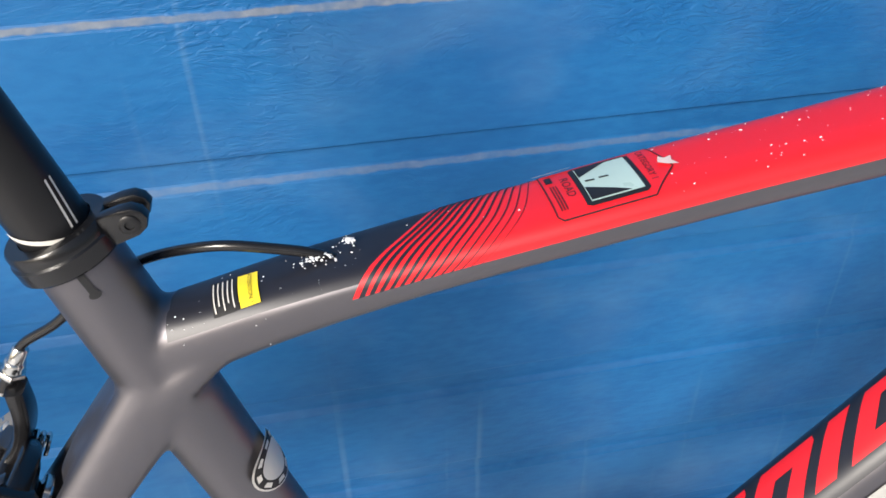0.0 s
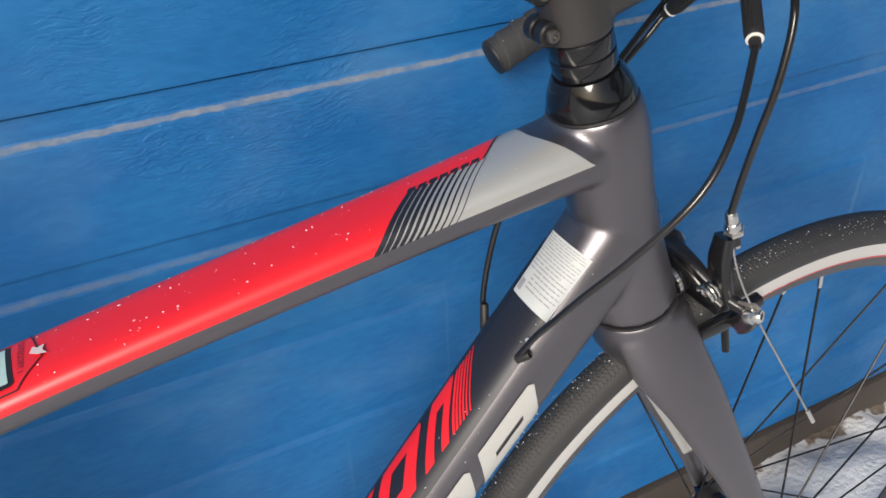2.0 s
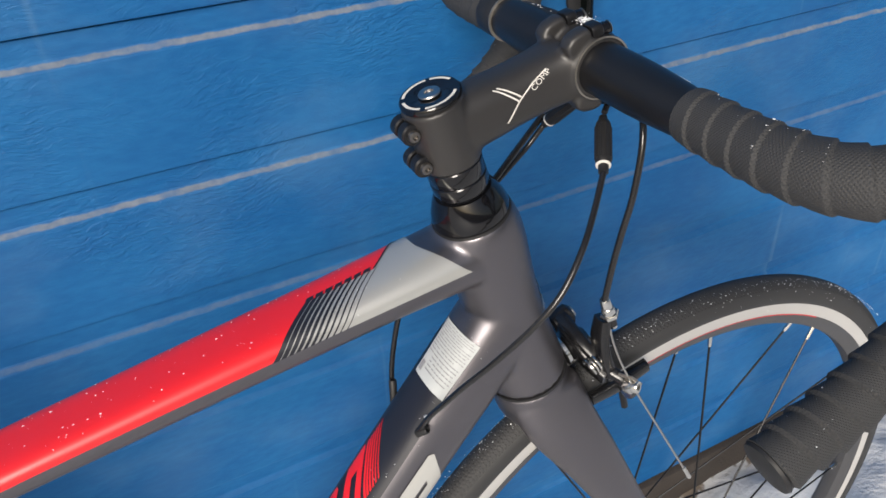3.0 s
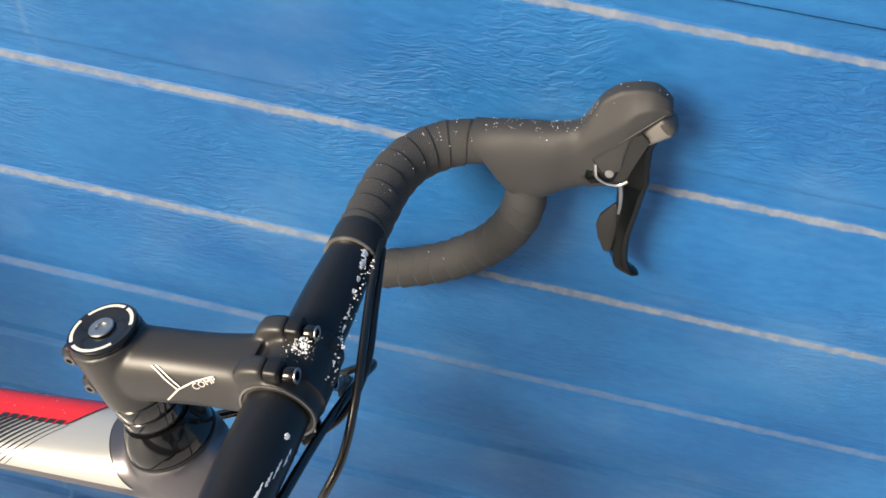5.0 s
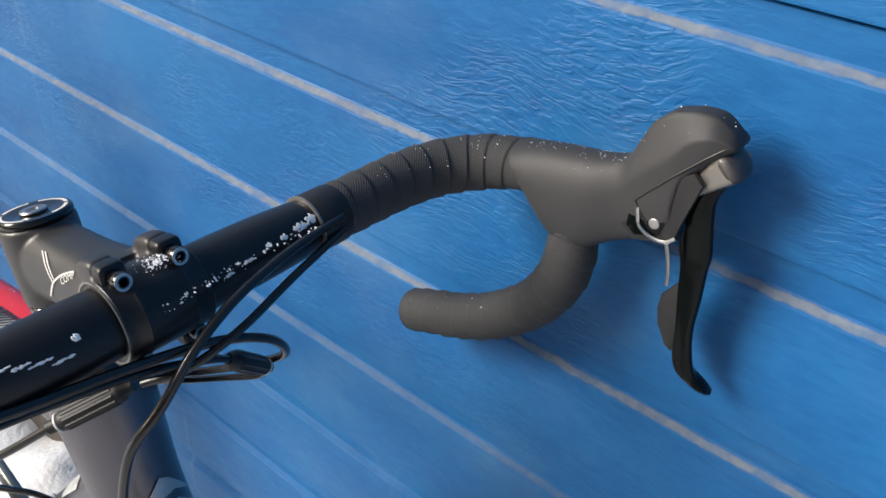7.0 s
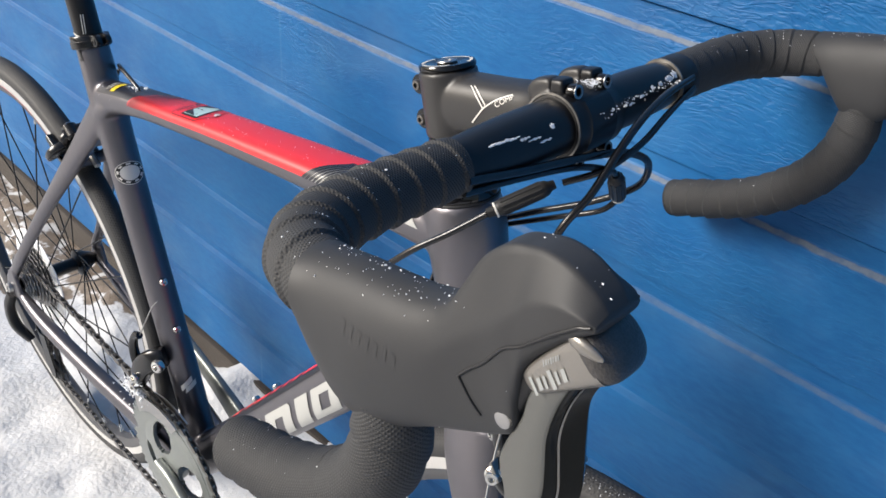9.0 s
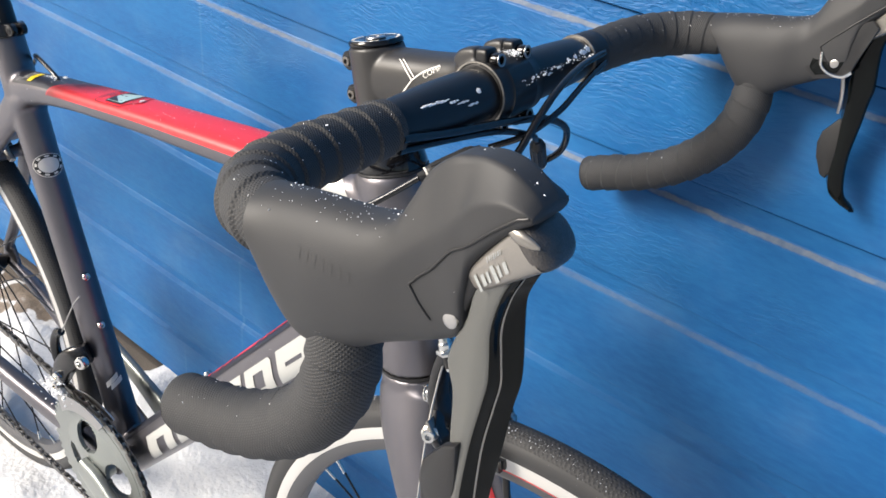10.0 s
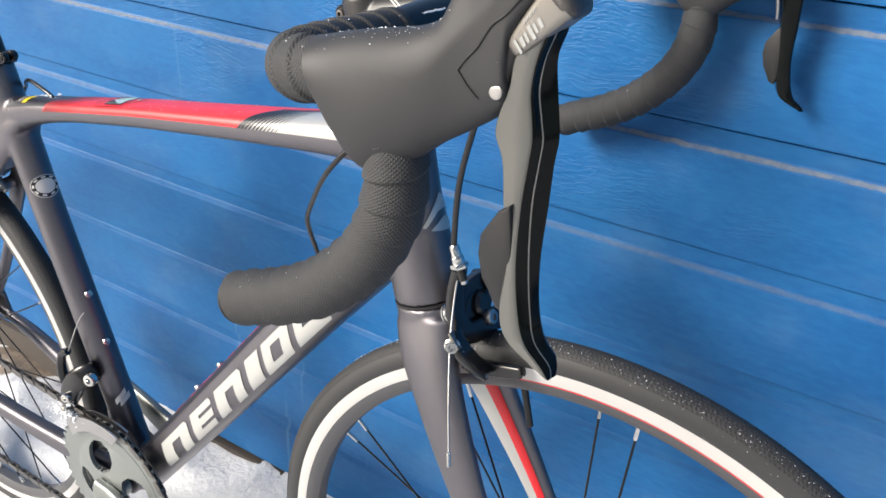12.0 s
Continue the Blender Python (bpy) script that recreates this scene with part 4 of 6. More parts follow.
# fork
fork_bits = [Loft([(*A(0.0045), 0.0285, 0.0300), (*A(-0.004), 0.0290, 0.0305), (*A(-0.018), 0.0290, 0.0300), (*(A(-0.034) + Vector((0.004, 0, 0))), 0.0270, 0.0270)], rings=14, seg=40).mesh()]
LEGS = {}
for sg in (1, -1):
    LEGS[sg] = Loft([(0.458, 0.014 * sg, 0.386, 0.0155, 0.0300, 2.2), (0.468, 0.024 * sg, 0.357, 0.0140, 0.0280, 2.2), (0.488, 0.034 * sg, 0.318, 0.0118, 0.0235, 2.2), (0.514, 0.041 * sg, 0.263, 0.0098, 0.0190, 2.2),
                     (0.546, 0.046 * sg, 0.197, 0.0085, 0.0145), (0.578, 0.049 * sg, 0.128, 0.0075, 0.0105), (0.602, 0.050 * sg, 0.068, 0.0065, 0.0085)], rings=40, seg=28)
    fork_bits.append(LEGS[sg].mesh())
fork = fused("fork", fork_bits, 0.0020, 8, FRAME_GREY, bicycle, "satin graphite carbon fork with red inner stripes", True)
for sg in (1, -1):
    inner = 0.0 if sg < 0 else math.pi
    for name, mat, a0, a1 in (("pale_stripe", SILVER_PAINT, -0.75, 0.10), ("red_stripe", RED, 0.10, 0.62)):
        q = [(0.22, inner + (a0 if sg < 0 else -a0)), (0.22, inner + (a1 if sg < 0 else -a1)), (0.80, inner + (a1 if sg < 0 else -a1)), (0.80, inner + (a0 if sg < 0 else -a0))]
        part(name, LEGS[sg].patch(bmesh.new(), q, 30, 6, 0.0005), mat, fork, "", True)
part("crown_gap", Loft([(*A(0.0046), 0.0290, 0.0305), (*A(0.0070), 0.0290, 0.0305)], rings=2, seg=48).mesh(), BLACK_PLASTIC, fork, "", True)


# wheels
def wheel(name, hub, turned, spokes, phase, label, half_hub):
    ob = part(name, lathe(bmesh.new(), [(0, -half_hub), (0.006, -half_hub), (0.0075, -half_hub + 0.004), (0.011, -half_hub + 0.010), (0.021, -0.036), (0.0215, -0.034), (0.021, -0.032), (0.011, -0.028),
                                          (0.0105, 0.028), (0.021, 0.032), (0.0215, 0.034), (0.021, 0.036), (0.011, half_hub - 0.010), (0.0075, half_hub - 0.004), (0.006, half_hub), (0, half_hub)], 32, hub), BLACK_ALLOY, bicycle, label, turned)
    tyre = []
    for k in range(29):
        t = -math.pi * 0.80 + 1.6 * math.pi * k / 28
        tyre.append((0.3212 + 0.0146 * math.cos(t), 0.0137 * math.sin(t)))
    part("tyre", lathe(bmesh.new(), tyre, 160, hub), SIDEWALL, ob, "black road tyre with fine file tread", turned)
    tread = []
    for k in range(15):
        t = -0.95 + 1.9 * k / 14
        tread.append((0.3212 + 0.0150 * math.cos(t), 0.0141 * math.sin(t)))
    part("tread", lathe(bmesh.new(), tread, 160, hub), RUBBER, ob, "", turned)
    rim = [(0.3160, -0.0102), (0.3165, -0.0112), (0.3020, -0.0116), (0.2960, -0.0105), (0.2905, -0.0070), (0.2895, 0.0), (0.2905, 0.0070), (0.2960, 0.0105), (0.3020, 0.0116), (0.3165, 0.0112), (0.3160, 0.0102), (0.3080, 0.0), ]
    part("rim", lathe(bmesh.new(), rim, 144, hub, closed=True), RIM_GREY, ob, "", turned)
    for sg in (1, -1):
        part("brake_track", lathe(bmesh.new(), [(0.3165, 0.0116 * sg), (0.3160, 0.0121 * sg), (0.3045, 0.0123 * sg), (0.3035, 0.0119 * sg)], 144, hub), BRAKE_TRACK, ob, "machined silver brake track", turned)
        bm = bmesh.new()
        arc = []
        for k in range(31):
            t = radians(58 + 44 * k / 30)
            arc.append([bm.verts.new(Vector(hub) + Vector((r * math.cos(t), (0.0121 + dy) * sg, r * math.sin(t)))) for r, dy in ((0.3034, 0.0), (0.3024, -0.0002))])
        for p, q in zip(arc, arc[1:]):
            bm.faces.new((p[0], p[1], q[1], q[0]))
        part("red_line", bm, RED, ob, "", turned)
    h = Vector(hub)
    sp = nip = None
    for k in range(spokes):
        pair, sg = k // 2, 1 if k % 2 else -1
        ta = phase + 4 * math.pi * pair / spokes + sg * radians(3.2 if spokes == 24 else 5.6)
        th = ta + (0.95 if k % 2 else -0.95)
        a = h + Vector((0.0195 * math.cos(th), 0.034 * sg, 0.0195 * math.sin(th)))
        b = h + Vector((0.2900 * math.cos(ta), 0.002 * sg, 0.2900 * math.sin(ta)))
        d = (b - a).normalized()
        part("spoke", rod(bmesh.new(), a, b - d * 0.010, 0.00105, 7, False), SPOKE_BLACK, ob, "", turned)
        part("nipple", lathe(bmesh.new(), [(0, 0), (0.0016, 0), (0.0019, 0.001), (0.0019, 0.011), (0.0023, 0.0125), (0.0023, 0.015), (0, 0.015)], 9, b - d * 0.0135, d), CHROME, ob, "", turned)
    return ob


front_wheel = wheel("front_wheel", FRONT, False, 24, radians(86.2), "front wheel with black spokes and silver rim", 0.050)
ta = 1.785
va = Vector(FRONT) + Vector((math.cos(ta), 0, math.sin(ta))) * 0.291
part("valve", rod(bmesh.new(), va, va - Vector((math.cos(ta), 0, math.sin(ta))) * 0.040, 0.0030, 12), BLACK_ALLOY, front_wheel, "")
rear_wheel = wheel("rear_wheel", REAR, False, 28, 0.1, "rear wheel with black spokes and cassette", 0.065)
bm = bmesh.new()
for k, teeth in enumerate((28, 25, 23, 21, 19, 17, 15, 14, 13, 12)):
    r = teeth * 0.0127 / (2 * math.pi)
    y = -0.026 - 0.0032 * k
    prof = [(0.016, -0.0009), (r + 0.001, -0.0009), (r + 0.001, 0.0009), (0.016, 0.0009)]
    b2 = lathe(bmesh.new(), prof, teeth * 2, Vector(REAR) + Vector((0, y, 0)), (0, 1, 0), True)
    b2.verts.ensure_lookup_table()
    for v in b2.verts:
        d = v.co - Vector(REAR)
        if math.hypot(d.x, d.z) > r and round(math.atan2(d.z, d.x) / (math.pi / teeth)) % 2:
            v.co.x -= d.x / r * 0.0035
            v.co.z -= d.z / r * 0.0035
    me_tmp = bpy.data.meshes.new("sprocket")
    b2.to_mesh(me_tmp)
    b2.free()
    me_tmp.materials.append(STEEL)
    s_ob = new("sprocket", me_tmp)
    s_ob.parent = rear_wheel
bm.free()
part("spoke_protector", lathe(bmesh.new(), [(0.022, -0.0250), (0.078, -0.0262), (0.0795, -0.0250), (0.078, -0.0240), (0.022, -0.0230)], 64, REAR, (0, 1, 0), True), CLEAR_DISC, rear_wheel, "milky plastic spoke protector disc")
bolt("axle_end", Vector(REAR) + Vector((0, -0.069, 0)), (0, -1, 0), 0.008, rear_wheel, STEEL, 0.006)

# stem, spacers, top cap
cover = part("headset_cover", lathe(bmesh.new(), [(0.0170, 0.1640), (0.0248, 0.1640), (0.0252, 0.1660), (0.0238, 0.1720), (0.0205, 0.1800), (0.0185, 0.1835), (0.0170, 0.1835)], 48, AXIS0, AXISD, True), GLOSS_BLACK, bicycle, "glossy black conical headset cover", True)
part("seal_ring", lathe(bmesh.new(), [(0.020, 0.1622), (0.0256, 0.1622), (0.0260, 0.1632), (0.0256, 0.1642), (0.020, 0.1642)], 48, AXIS0, AXISD, True), BLACK_PLASTIC, cover, "", True)
for k in range(2):
    h0 = 0.1838 + 0.0108 * k
    part("headset_spacer", lathe(bmesh.new(), [(0.0145, h0), (0.0172, h0), (0.0178, h0 + 0.0008), (0.0178, h0 + 0.0098), (0.0172, h0 + 0.0105), (0.0145, h0 + 0.0105)], 48, AXIS0, AXISD, True), GLOSS_BLACK, bicycle, "glossy black headset spacer", True)
BAR = Vector((0.492, 0, 0.6345))
SC = A(0.2265)
sdir = (BAR - SC).normalized()
STEM = Loft([(*(SC - sdir * 0.002), 0.0172, 0.0195, 2.6), (*(SC + sdir * 0.022), 0.0168, 0.0190, 2.6), (*(SC + sdir * 0.05), 0.0166, 0.0178, 2.6), (*(SC + sdir * 0.072), 0.0172, 0.0178, 3.0), (*(BAR - sdir * 0.014), 0.0205, 0.0178, 3.2)], rings=24, seg=40)
stem_bits = [STEM.mesh(), lathe(bmesh.new(), [(0, 0.2052), (0.0176, 0.2052), (0.0186, 0.2064), (0.0188, 0.2455), (0.0180, 0.2472), (0, 0.2472)], 48, AXIS0, AXISD),
             lathe(bmesh.new(), [(0.0140, -0.0205), (0.0180, -0.0205), (0.0188, -0.0195), (0.0188, 0.0195), (0.0180, 0.0205), (0.0140, 0.0205)], 40, BAR, (0, 1, 0), True)]
upn = Vector((-sdir.z, 0, sdir.x))
for vert in (1, -1):
    for sg in (1, -1):
        c0 = BAR + upn * (0.0180 * vert) + Vector((0, 0.0130 * sg, 0))
        stem_bits.append(Loft([(*(c0 - sdir * 0.0190), 0.0050, 0.0020, 3), (*(c0 - sdir * 0.0150), 0.0056, 0.0060, 4), (*(c0 - sdir * 0.0090), 0.0058, 0.0076, 5), (*(c0 - sdir * 0.0030), 0.0058, 0.0078, 5), (*(c0 - sdir * 0.0022), 0.0056, 0.0076, 5)], rings=20, seg=24).mesh())


stem = fused("stem", stem_bits, 0.0013, 4, STEM_BLACK, bicycle, "satin black alloy stem with white line mark", True)
back = Vector((-AXISD.z, 0, AXISD.x))
for h0 in (0.2150, 0.2375):
    for sg in (1, -1):
        b0 = A(h0) + back * 0.0195 + Vector((0, 0.0052 * sg, 0))
        part("clamp_ear", lathe(bmesh.new(), [(0, -0.004), (0.0058, -0.004), (0.0066, -0.003), (0.0066, 0.003), (0.0058, 0.004), (0, 0.004)], 18, b0, (0, 1, 0)), BLACK_ALLOY, stem, "", True)
    bolt("pinch_bolt", A(h0) + back * 0.0195 + Vector((0, -0.0095, 0)), (0, -1, 0), 0.0036, stem, STEEL_DARK, 0.0025, True)
cap = part("top_cap", lathe(bmesh.new(), [(0, 0.2474), (0.0175, 0.2474), (0.0183, 0.2482), (0.0183, 0.2500), (0.0174, 0.2512), (0.0100, 0.2512), (0.0090, 0.2508), (0, 0.2508)], 48, AXIS0, AXISD), GLOSS_BLACK, stem, "black top cap with white ring print", True)
cap_bolt = part("cap_bolt", lathe(bmesh.new(), [(0, 0.2508), (0.0062, 0.2508), (0.0066, 0.2514), (0.0062, 0.2521), (0.0030, 0.2521), (0.0028, 0.2512), (0, 0.2512)], 24, AXIS0, AXISD), STEEL, cap, "", True)
ex = Vector((1, 0, 0)) - AXISD * AXISD.x
ex.normalize()
ey = AXISD.cross(ex)
for t0, t1 in ((0.2, 1.1), (1.25, 2.6), (2.9, 3.9), (4.1, 5.6)):
    bm = bmesh.new()
    rows = []
    for k in range(13):
        t = t0 + (t1 - t0) * k / 12
        d = ex * math.cos(t) + ey * math.sin(t)
        rows.append((bm.verts.new(A(0.25135) + d * 0.0145), bm.verts.new(A(0.25135) + d * 0.0163)))
    for p, q in zip(rows, rows[1:]):
        bm.faces.new((p[0], p[1], q[1], q[0]))
    part("ring_print", bm, WHITE_INK, cap, "", True)
# faceplate: a curved plate with four split lugs and bolts
def faceplate():
    """A curved plate round the front of the bar, thicker in its middle field."""
    bm = bmesh.new()
    rows = []
    for k in range(25):
        t = radians(-80 + 160 * k / 24)
        d = sdir * math.cos(t) + upn * math.sin(t)
        row = []
        for y, r in ((-0.0205, 0.0170), (-0.0205, 0.0186), (-0.0198, 0.0192), (-0.0120, 0.0193), (-0.0110, 0.0201), (0.0110, 0.0201), (0.0120, 0.0193), (0.0198, 0.0192), (0.0205, 0.0186), (0.0205, 0.0170)):
            r2 = r if abs(t) < radians(52) or r < 0.0194 else 0.0193
            row.append(bm.verts.new(BAR + d * r2 + Vector((0, y, 0))))
        rows.append(row)
    for A_, B_ in zip(rows, rows[1:]):
        for j in range(len(A_) - 1):
            bm.faces.new((A_[j], A_[j + 1], B_[j + 1], B_[j]))
    bmesh.ops.recalc_face_normals(bm, faces=bm.faces)
    return bm


plate_ob = part("faceplate", faceplate(), BLACK_ALLOY, stem, "black curved faceplate with four bolts", True)
for vert in (1, -1):
    for sg in (1, -1):
        c0 = BAR + upn * (0.0180 * vert) + Vector((0, 0.0130 * sg, 0))
        part("clamp_lug", Loft([(*(c0 - sdir * 0.0012), 0.0054, 0.0072, 5), (*(c0 - sdir * 0.0004), 0.0058, 0.0077, 5), (*(c0 + sdir * 0.0050), 0.0058, 0.0074, 5), (*(c0 + sdir * 0.0062), 0.0050, 0.0064, 4)], rings=14, seg=24).mesh(), BLACK_ALLOY, plate_ob, "", True)
        bolt("faceplate_bolt", c0 + sdir * 0.0075 + upn * (0.0008 * vert), sdir, 0.0040, plate_ob, GLOSS_BLACK, 0.0052, True)
        part("bolt_ring", lathe(bmesh.new(), [(0.0026, 0.0), (0.0038, 0.0), (0.0038, 0.0004), (0.0026, 0.0004)], 20, c0 + sdir * 0.0125 + upn * (0.0008 * vert), sdir, True), STEEL, plate_ob, "", True)
part("bare_edge", lathe(bmesh.new(), [(0.0180, -0.0002), (0.0190, -0.0002), (0.0190, 0.0002), (0.0180, 0.0002)], 40, BAR + Vector((0, -0.0207, 0)), (0, 1, 0), True), PLATE_GREY, plate_ob, "worn bare metal edge", True)


def stem_at(x, z, off=0.0005):
    """A place on the right flank of the stem."""
    p = Vector((x, -0.0172, z))
    u, a = STEM.place(p)
    return STEM.at(u, a, off)


def stem_line(pts, wid):
    bm = bmesh.new()
    for (x0, z0), (x1, z1) in zip(pts, pts[1:]):
        L = math.hypot(x1 - x0, z1 - z0)
        a_, b_ = -(z1 - z0) / L * wid / 2, (x1 - x0) / L * wid / 2
        row = [(bm.verts.new(stem_at(x0 + (x1 - x0) * k / 8 + a_, z0 + (z1 - z0) * k / 8 + b_)), bm.verts.new(stem_at(x0 + (x1 - x0) * k / 8 - a_, z0 + (z1 - z0) * k / 8 - b_))) for k in range(9)]
        for p, q in zip(row, row[1:]):
            bm.faces.new((p[0], p[1], q[1], q[0]))
    return bm


part("line_mark", stem_line([(0.4225, 0.6405), (0.4310, 0.6325), (0.4380, 0.6268)], 0.0010), WHITE_INK, stem, "", True)
part("line_mark", stem_line([(0.4250, 0.6415), (0.4332, 0.6342), (0.4398, 0.6290)], 0.0010), WHITE_INK, stem, "", True)
part("line_mark", stem_line([(0.4310, 0.6145), (0.4385, 0.6265), (0.4470, 0.6352), (0.4570, 0.6435)], 0.0010), WHITE_INK, stem, "", True)
part("lettering", text_bm("COMP", 0.0056, lambda x, y: stem_at(0.4530 + x * 0.745 - y * 0.667, 0.6365 + x * 0.667 + y * 0.745, 0.0006)), WHITE_INK, stem, "", True)

# handlebar
bar_half = [(0.492, 0.0, 0.6345, 0.0158), (0.492, 0.045, 0.6345, 0.0158), (0.492, 0.070, 0.6345, 0.0150), (0.492, 0.105, 0.6345, 0.0128), (0.492, 0.14, 0.6345, 0.012), (0.4985, 0.178, 0.636, 0.012), (0.529, 0.2055, 0.6415, 0.012)]
st = [(x, -y, z, r, r) for x, y, z, r in bar_half[:0:-1]] + [(x, y, z, r, r) for x, y, z, r in bar_half]
HB = Loft(st, None, 60, 32)
handlebar = part("handlebar", HB.mesh(), BLACK_ALLOY, bicycle, "black drop handlebar wrapped in textured tape", True)
TAPES = {}
for sg in (1, -1):
    pts = [(0.492, 0.0965, 0.6345), (0.492, 0.130, 0.6345), (0.4935, 0.157, 0.635), (0.4995, 0.180, 0.636), (0.512, 0.1965, 0.638), (0.530, 0.2055, 0.6415), (0.550, 0.2075, 0.6430), (0.5655, 0.2075, 0.637), (0.5745, 0.2075, 0.622),
           (0.5765, 0.2075, 0.602), (0.5715, 0.2075, 0.579), (0.5565, 0.2075, 0.5545), (0.5310, 0.2075, 0.5315), (0.5030, 0.2075, 0.5155), (0.4820, 0.2075, 0.5072), (0.4610 if sg > 0 else 0.4635, 0.2075, 0.4985 if sg > 0 else 0.5001)]
    rad = [0.0148, 0.0152, 0.0157, 0.0160, 0.0160, 0.0152, 0.0130, 0.0125, 0.0132, 0.0148, 0.0152, 0.0152, 0.0152, 0.0152, 0.0152, 0.0150]

    def turns(l, a, sg=sg):
        lap = l / 0.0145
        f = (lap + sg * a / (2 * math.pi)) % 1.0
        deep = (1.0 if l < 0.26 else 1.6) if sg < 0 else (0.55 if l < 0.26 else 1.0)
        return deep * (0.10 * f - 0.045 if f < 0.89 else 0.044 - (f - 0.89) / 0.11 * 0.089)
    TAPES[sg] = Loft([(x, y * sg, z, r, r) for (x, y, z), r in zip(pts, rad)], None, 860, 56, turns)
    tape = part("bar_tape", TAPES[sg].mesh(), TAPE, handlebar, "black textured bar tape in overlapping turns", True, 22)
    e = Vector((0.4610 if sg > 0 else 0.4635, 0.2075 * sg, 0.4985 if sg > 0 else 0.5001))
    d = (e - Vector((0.4820, 0.2075 * sg, 0.5072))).normalized()
    part("bar_plug", lathe(bmesh.new(), [(0, 0.0035), (0.008, 0.0033), (0.0142, 0.0022), (0.0150, 0.0005), (0.0142, -0.001), (0, -0.001)], 28, e, d), BLACK_PLASTIC, handlebar, "", True)
    if sg > 0:
        part("finish_strip", lathe(bmesh.new(), [(0.0125, -0.0100), (0.0152, -0.0100), (0.0156, -0.0090), (0.0155, 0.0090), (0.0150, 0.0100), (0.0125, 0.0100)], 32, (0.492, 0.0965, 0.6345), (0, 1, 0), True), BLACK_PLASTIC, handlebar, "smooth black finishing tape", True)
        part("pale_edge", lathe(bmesh.new(), [(0.0140, -0.0005), (0.01585, -0.0005), (0.01585, 0.0005), (0.0140, 0.0005)], 32, (0.492, 0.0868, 0.6345), (0, 1, 0), True), PLATE_GREY, handlebar, "", True)


# brake and shift levers
class Fan:
    """A body lofted through fanning sections: top point, lower point (x, z), half width, exponent[, shift inwards], in an upright plane."""

    def __init__(self, sections, y0, rings=44, seg=36):
        inn = [-math.copysign(s[4], y0) if len(s) > 4 else 0.0 for s in sections]
        self.T = [Vector((s[0][0], y0 + d, s[0][1])) for s, d in zip(sections, inn)]
        self.B = [Vector((s[1][0], y0 + d, s[1][1])) for s, d in zip(sections, inn)]
        self.w, self.n = [s[2] for s in sections], [s[3] for s in sections]
        self.cut = [s[5] if len(s) > 5 else 0.0 for s in sections]
        self.rings, self.seg = rings, seg

    def skin(self, u, a):
        T, B, w, n, cut = spline(self.T, u), spline(self.B, u), spline(self.w, u), spline(self.n, u), spline(self.cut, u)
        mid, up = (T + B) / 2, (T - B) / 2
        ca, sa = math.cos(a), math.sin(a)
        x, y = math.copysign(abs(ca) ** (2 / n), ca), math.copysign(abs(sa) ** (2 / n), sa)
        if cut > 0 and sa > 0:
            # a roof with flat facets over the upper half
            m = max(abs(ca), sa, (abs(ca) + sa * 0.80) / 1.24)
            x, y = x + (ca / m - x) * cut, y + (sa / m - y) * cut
        return mid + Vector((0, w * x, 0)) + up * y

    def at(self, u, a, off=0.0):
        p = self.skin(u, a)
        if off:
            du, da = (self.skin(min(1.0, u + 0.004), a) - self.skin(max(0.0, u - 0.004), a)), (self.skin(u, a + 0.02) - self.skin(u, a - 0.02))
            g = da.cross(du)
            axis = (spline(self.T, u) + spline(self.B, u)) / 2
            if g.dot(p - axis) < 0:
                g = -g
            p = p + g.normalized() * off
        return p

    def flank(self, x, z, sg):
        """The outer surface over a point of the side view."""
        best = min(((self.at(i / 80, a) - Vector((x, self.at(i / 80, a).y, z))).length, i / 80, a) for i in range(81) for a in ((math.pi / 2 - sg * k * math.pi / 24) for k in range(25)))
        _, u, a = best
        for d in (0.006, 0.002, 0.0007):
            for _ in range(4):
                u, a = min(((min(1.0, max(0.0, u + i * d)), a + j * d * 6) for i in (-1, 0, 1) for j in (-1, 0, 1)), key=lambda q: math.hypot(self.at(*q).x - x, self.at(*q).z - z))
        return u, a

    def mesh(self):
        bm = bmesh.new()
        rows = [[bm.verts.new(self.at(i / self.rings, 2 * math.pi * j / self.seg)) for j in range(self.seg)] for i in range(self.rings + 1)]
        for R, Q in zip(rows, rows[1:]):
            for j in range(self.seg):
                k = (j + 1) % self.seg
                bm.faces.new((R[j], R[k], Q[k], Q[j]))
        bm.faces.new(rows[0][::-1])
        bm.faces.new(rows[-1])
        bmesh.ops.recalc_face_normals(bm, faces=bm.faces)
        return bm


HOODS = {}
# the blade, station by station: height, outer face, back edge, outer corner, crease, nose
BLADE = [(0.6740, 0.2135, 0.6440, 0.6485, 0.6500, 0.6520), (0.6640, 0.2140, 0.6362, 0.6450, 0.6462, 0.6490), (0.6523, 0.2145, 0.6345, 0.6436, 0.6448, 0.6502), (0.6420, 0.2152, 0.6312, 0.6450, 0.6466, 0.6520),
         (0.6337, 0.2160, 0.6302, 0.6461, 0.6483, 0.6531), (0.6240, 0.2173, 0.6345, 0.6458, 0.6480, 0.6525), (0.6074, 0.2195, 0.6373, 0.6452, 0.6475, 0.6525), (0.5840, 0.2220, 0.6413, 0.6459, 0.6493, 0.6521),
         (0.5646, 0.2245, 0.6407, 0.6492, 0.6525, 0.6546), (0.5526, 0.2260, 0.6444, 0.6537, 0.6562, 0.6587), (0.5455, 0.2275, 0.6565, 0.6625, 0.6644, 0.6657), (0.5412, 0.2280, 0.6652, 0.6666, 0.6672, 0.6677)]


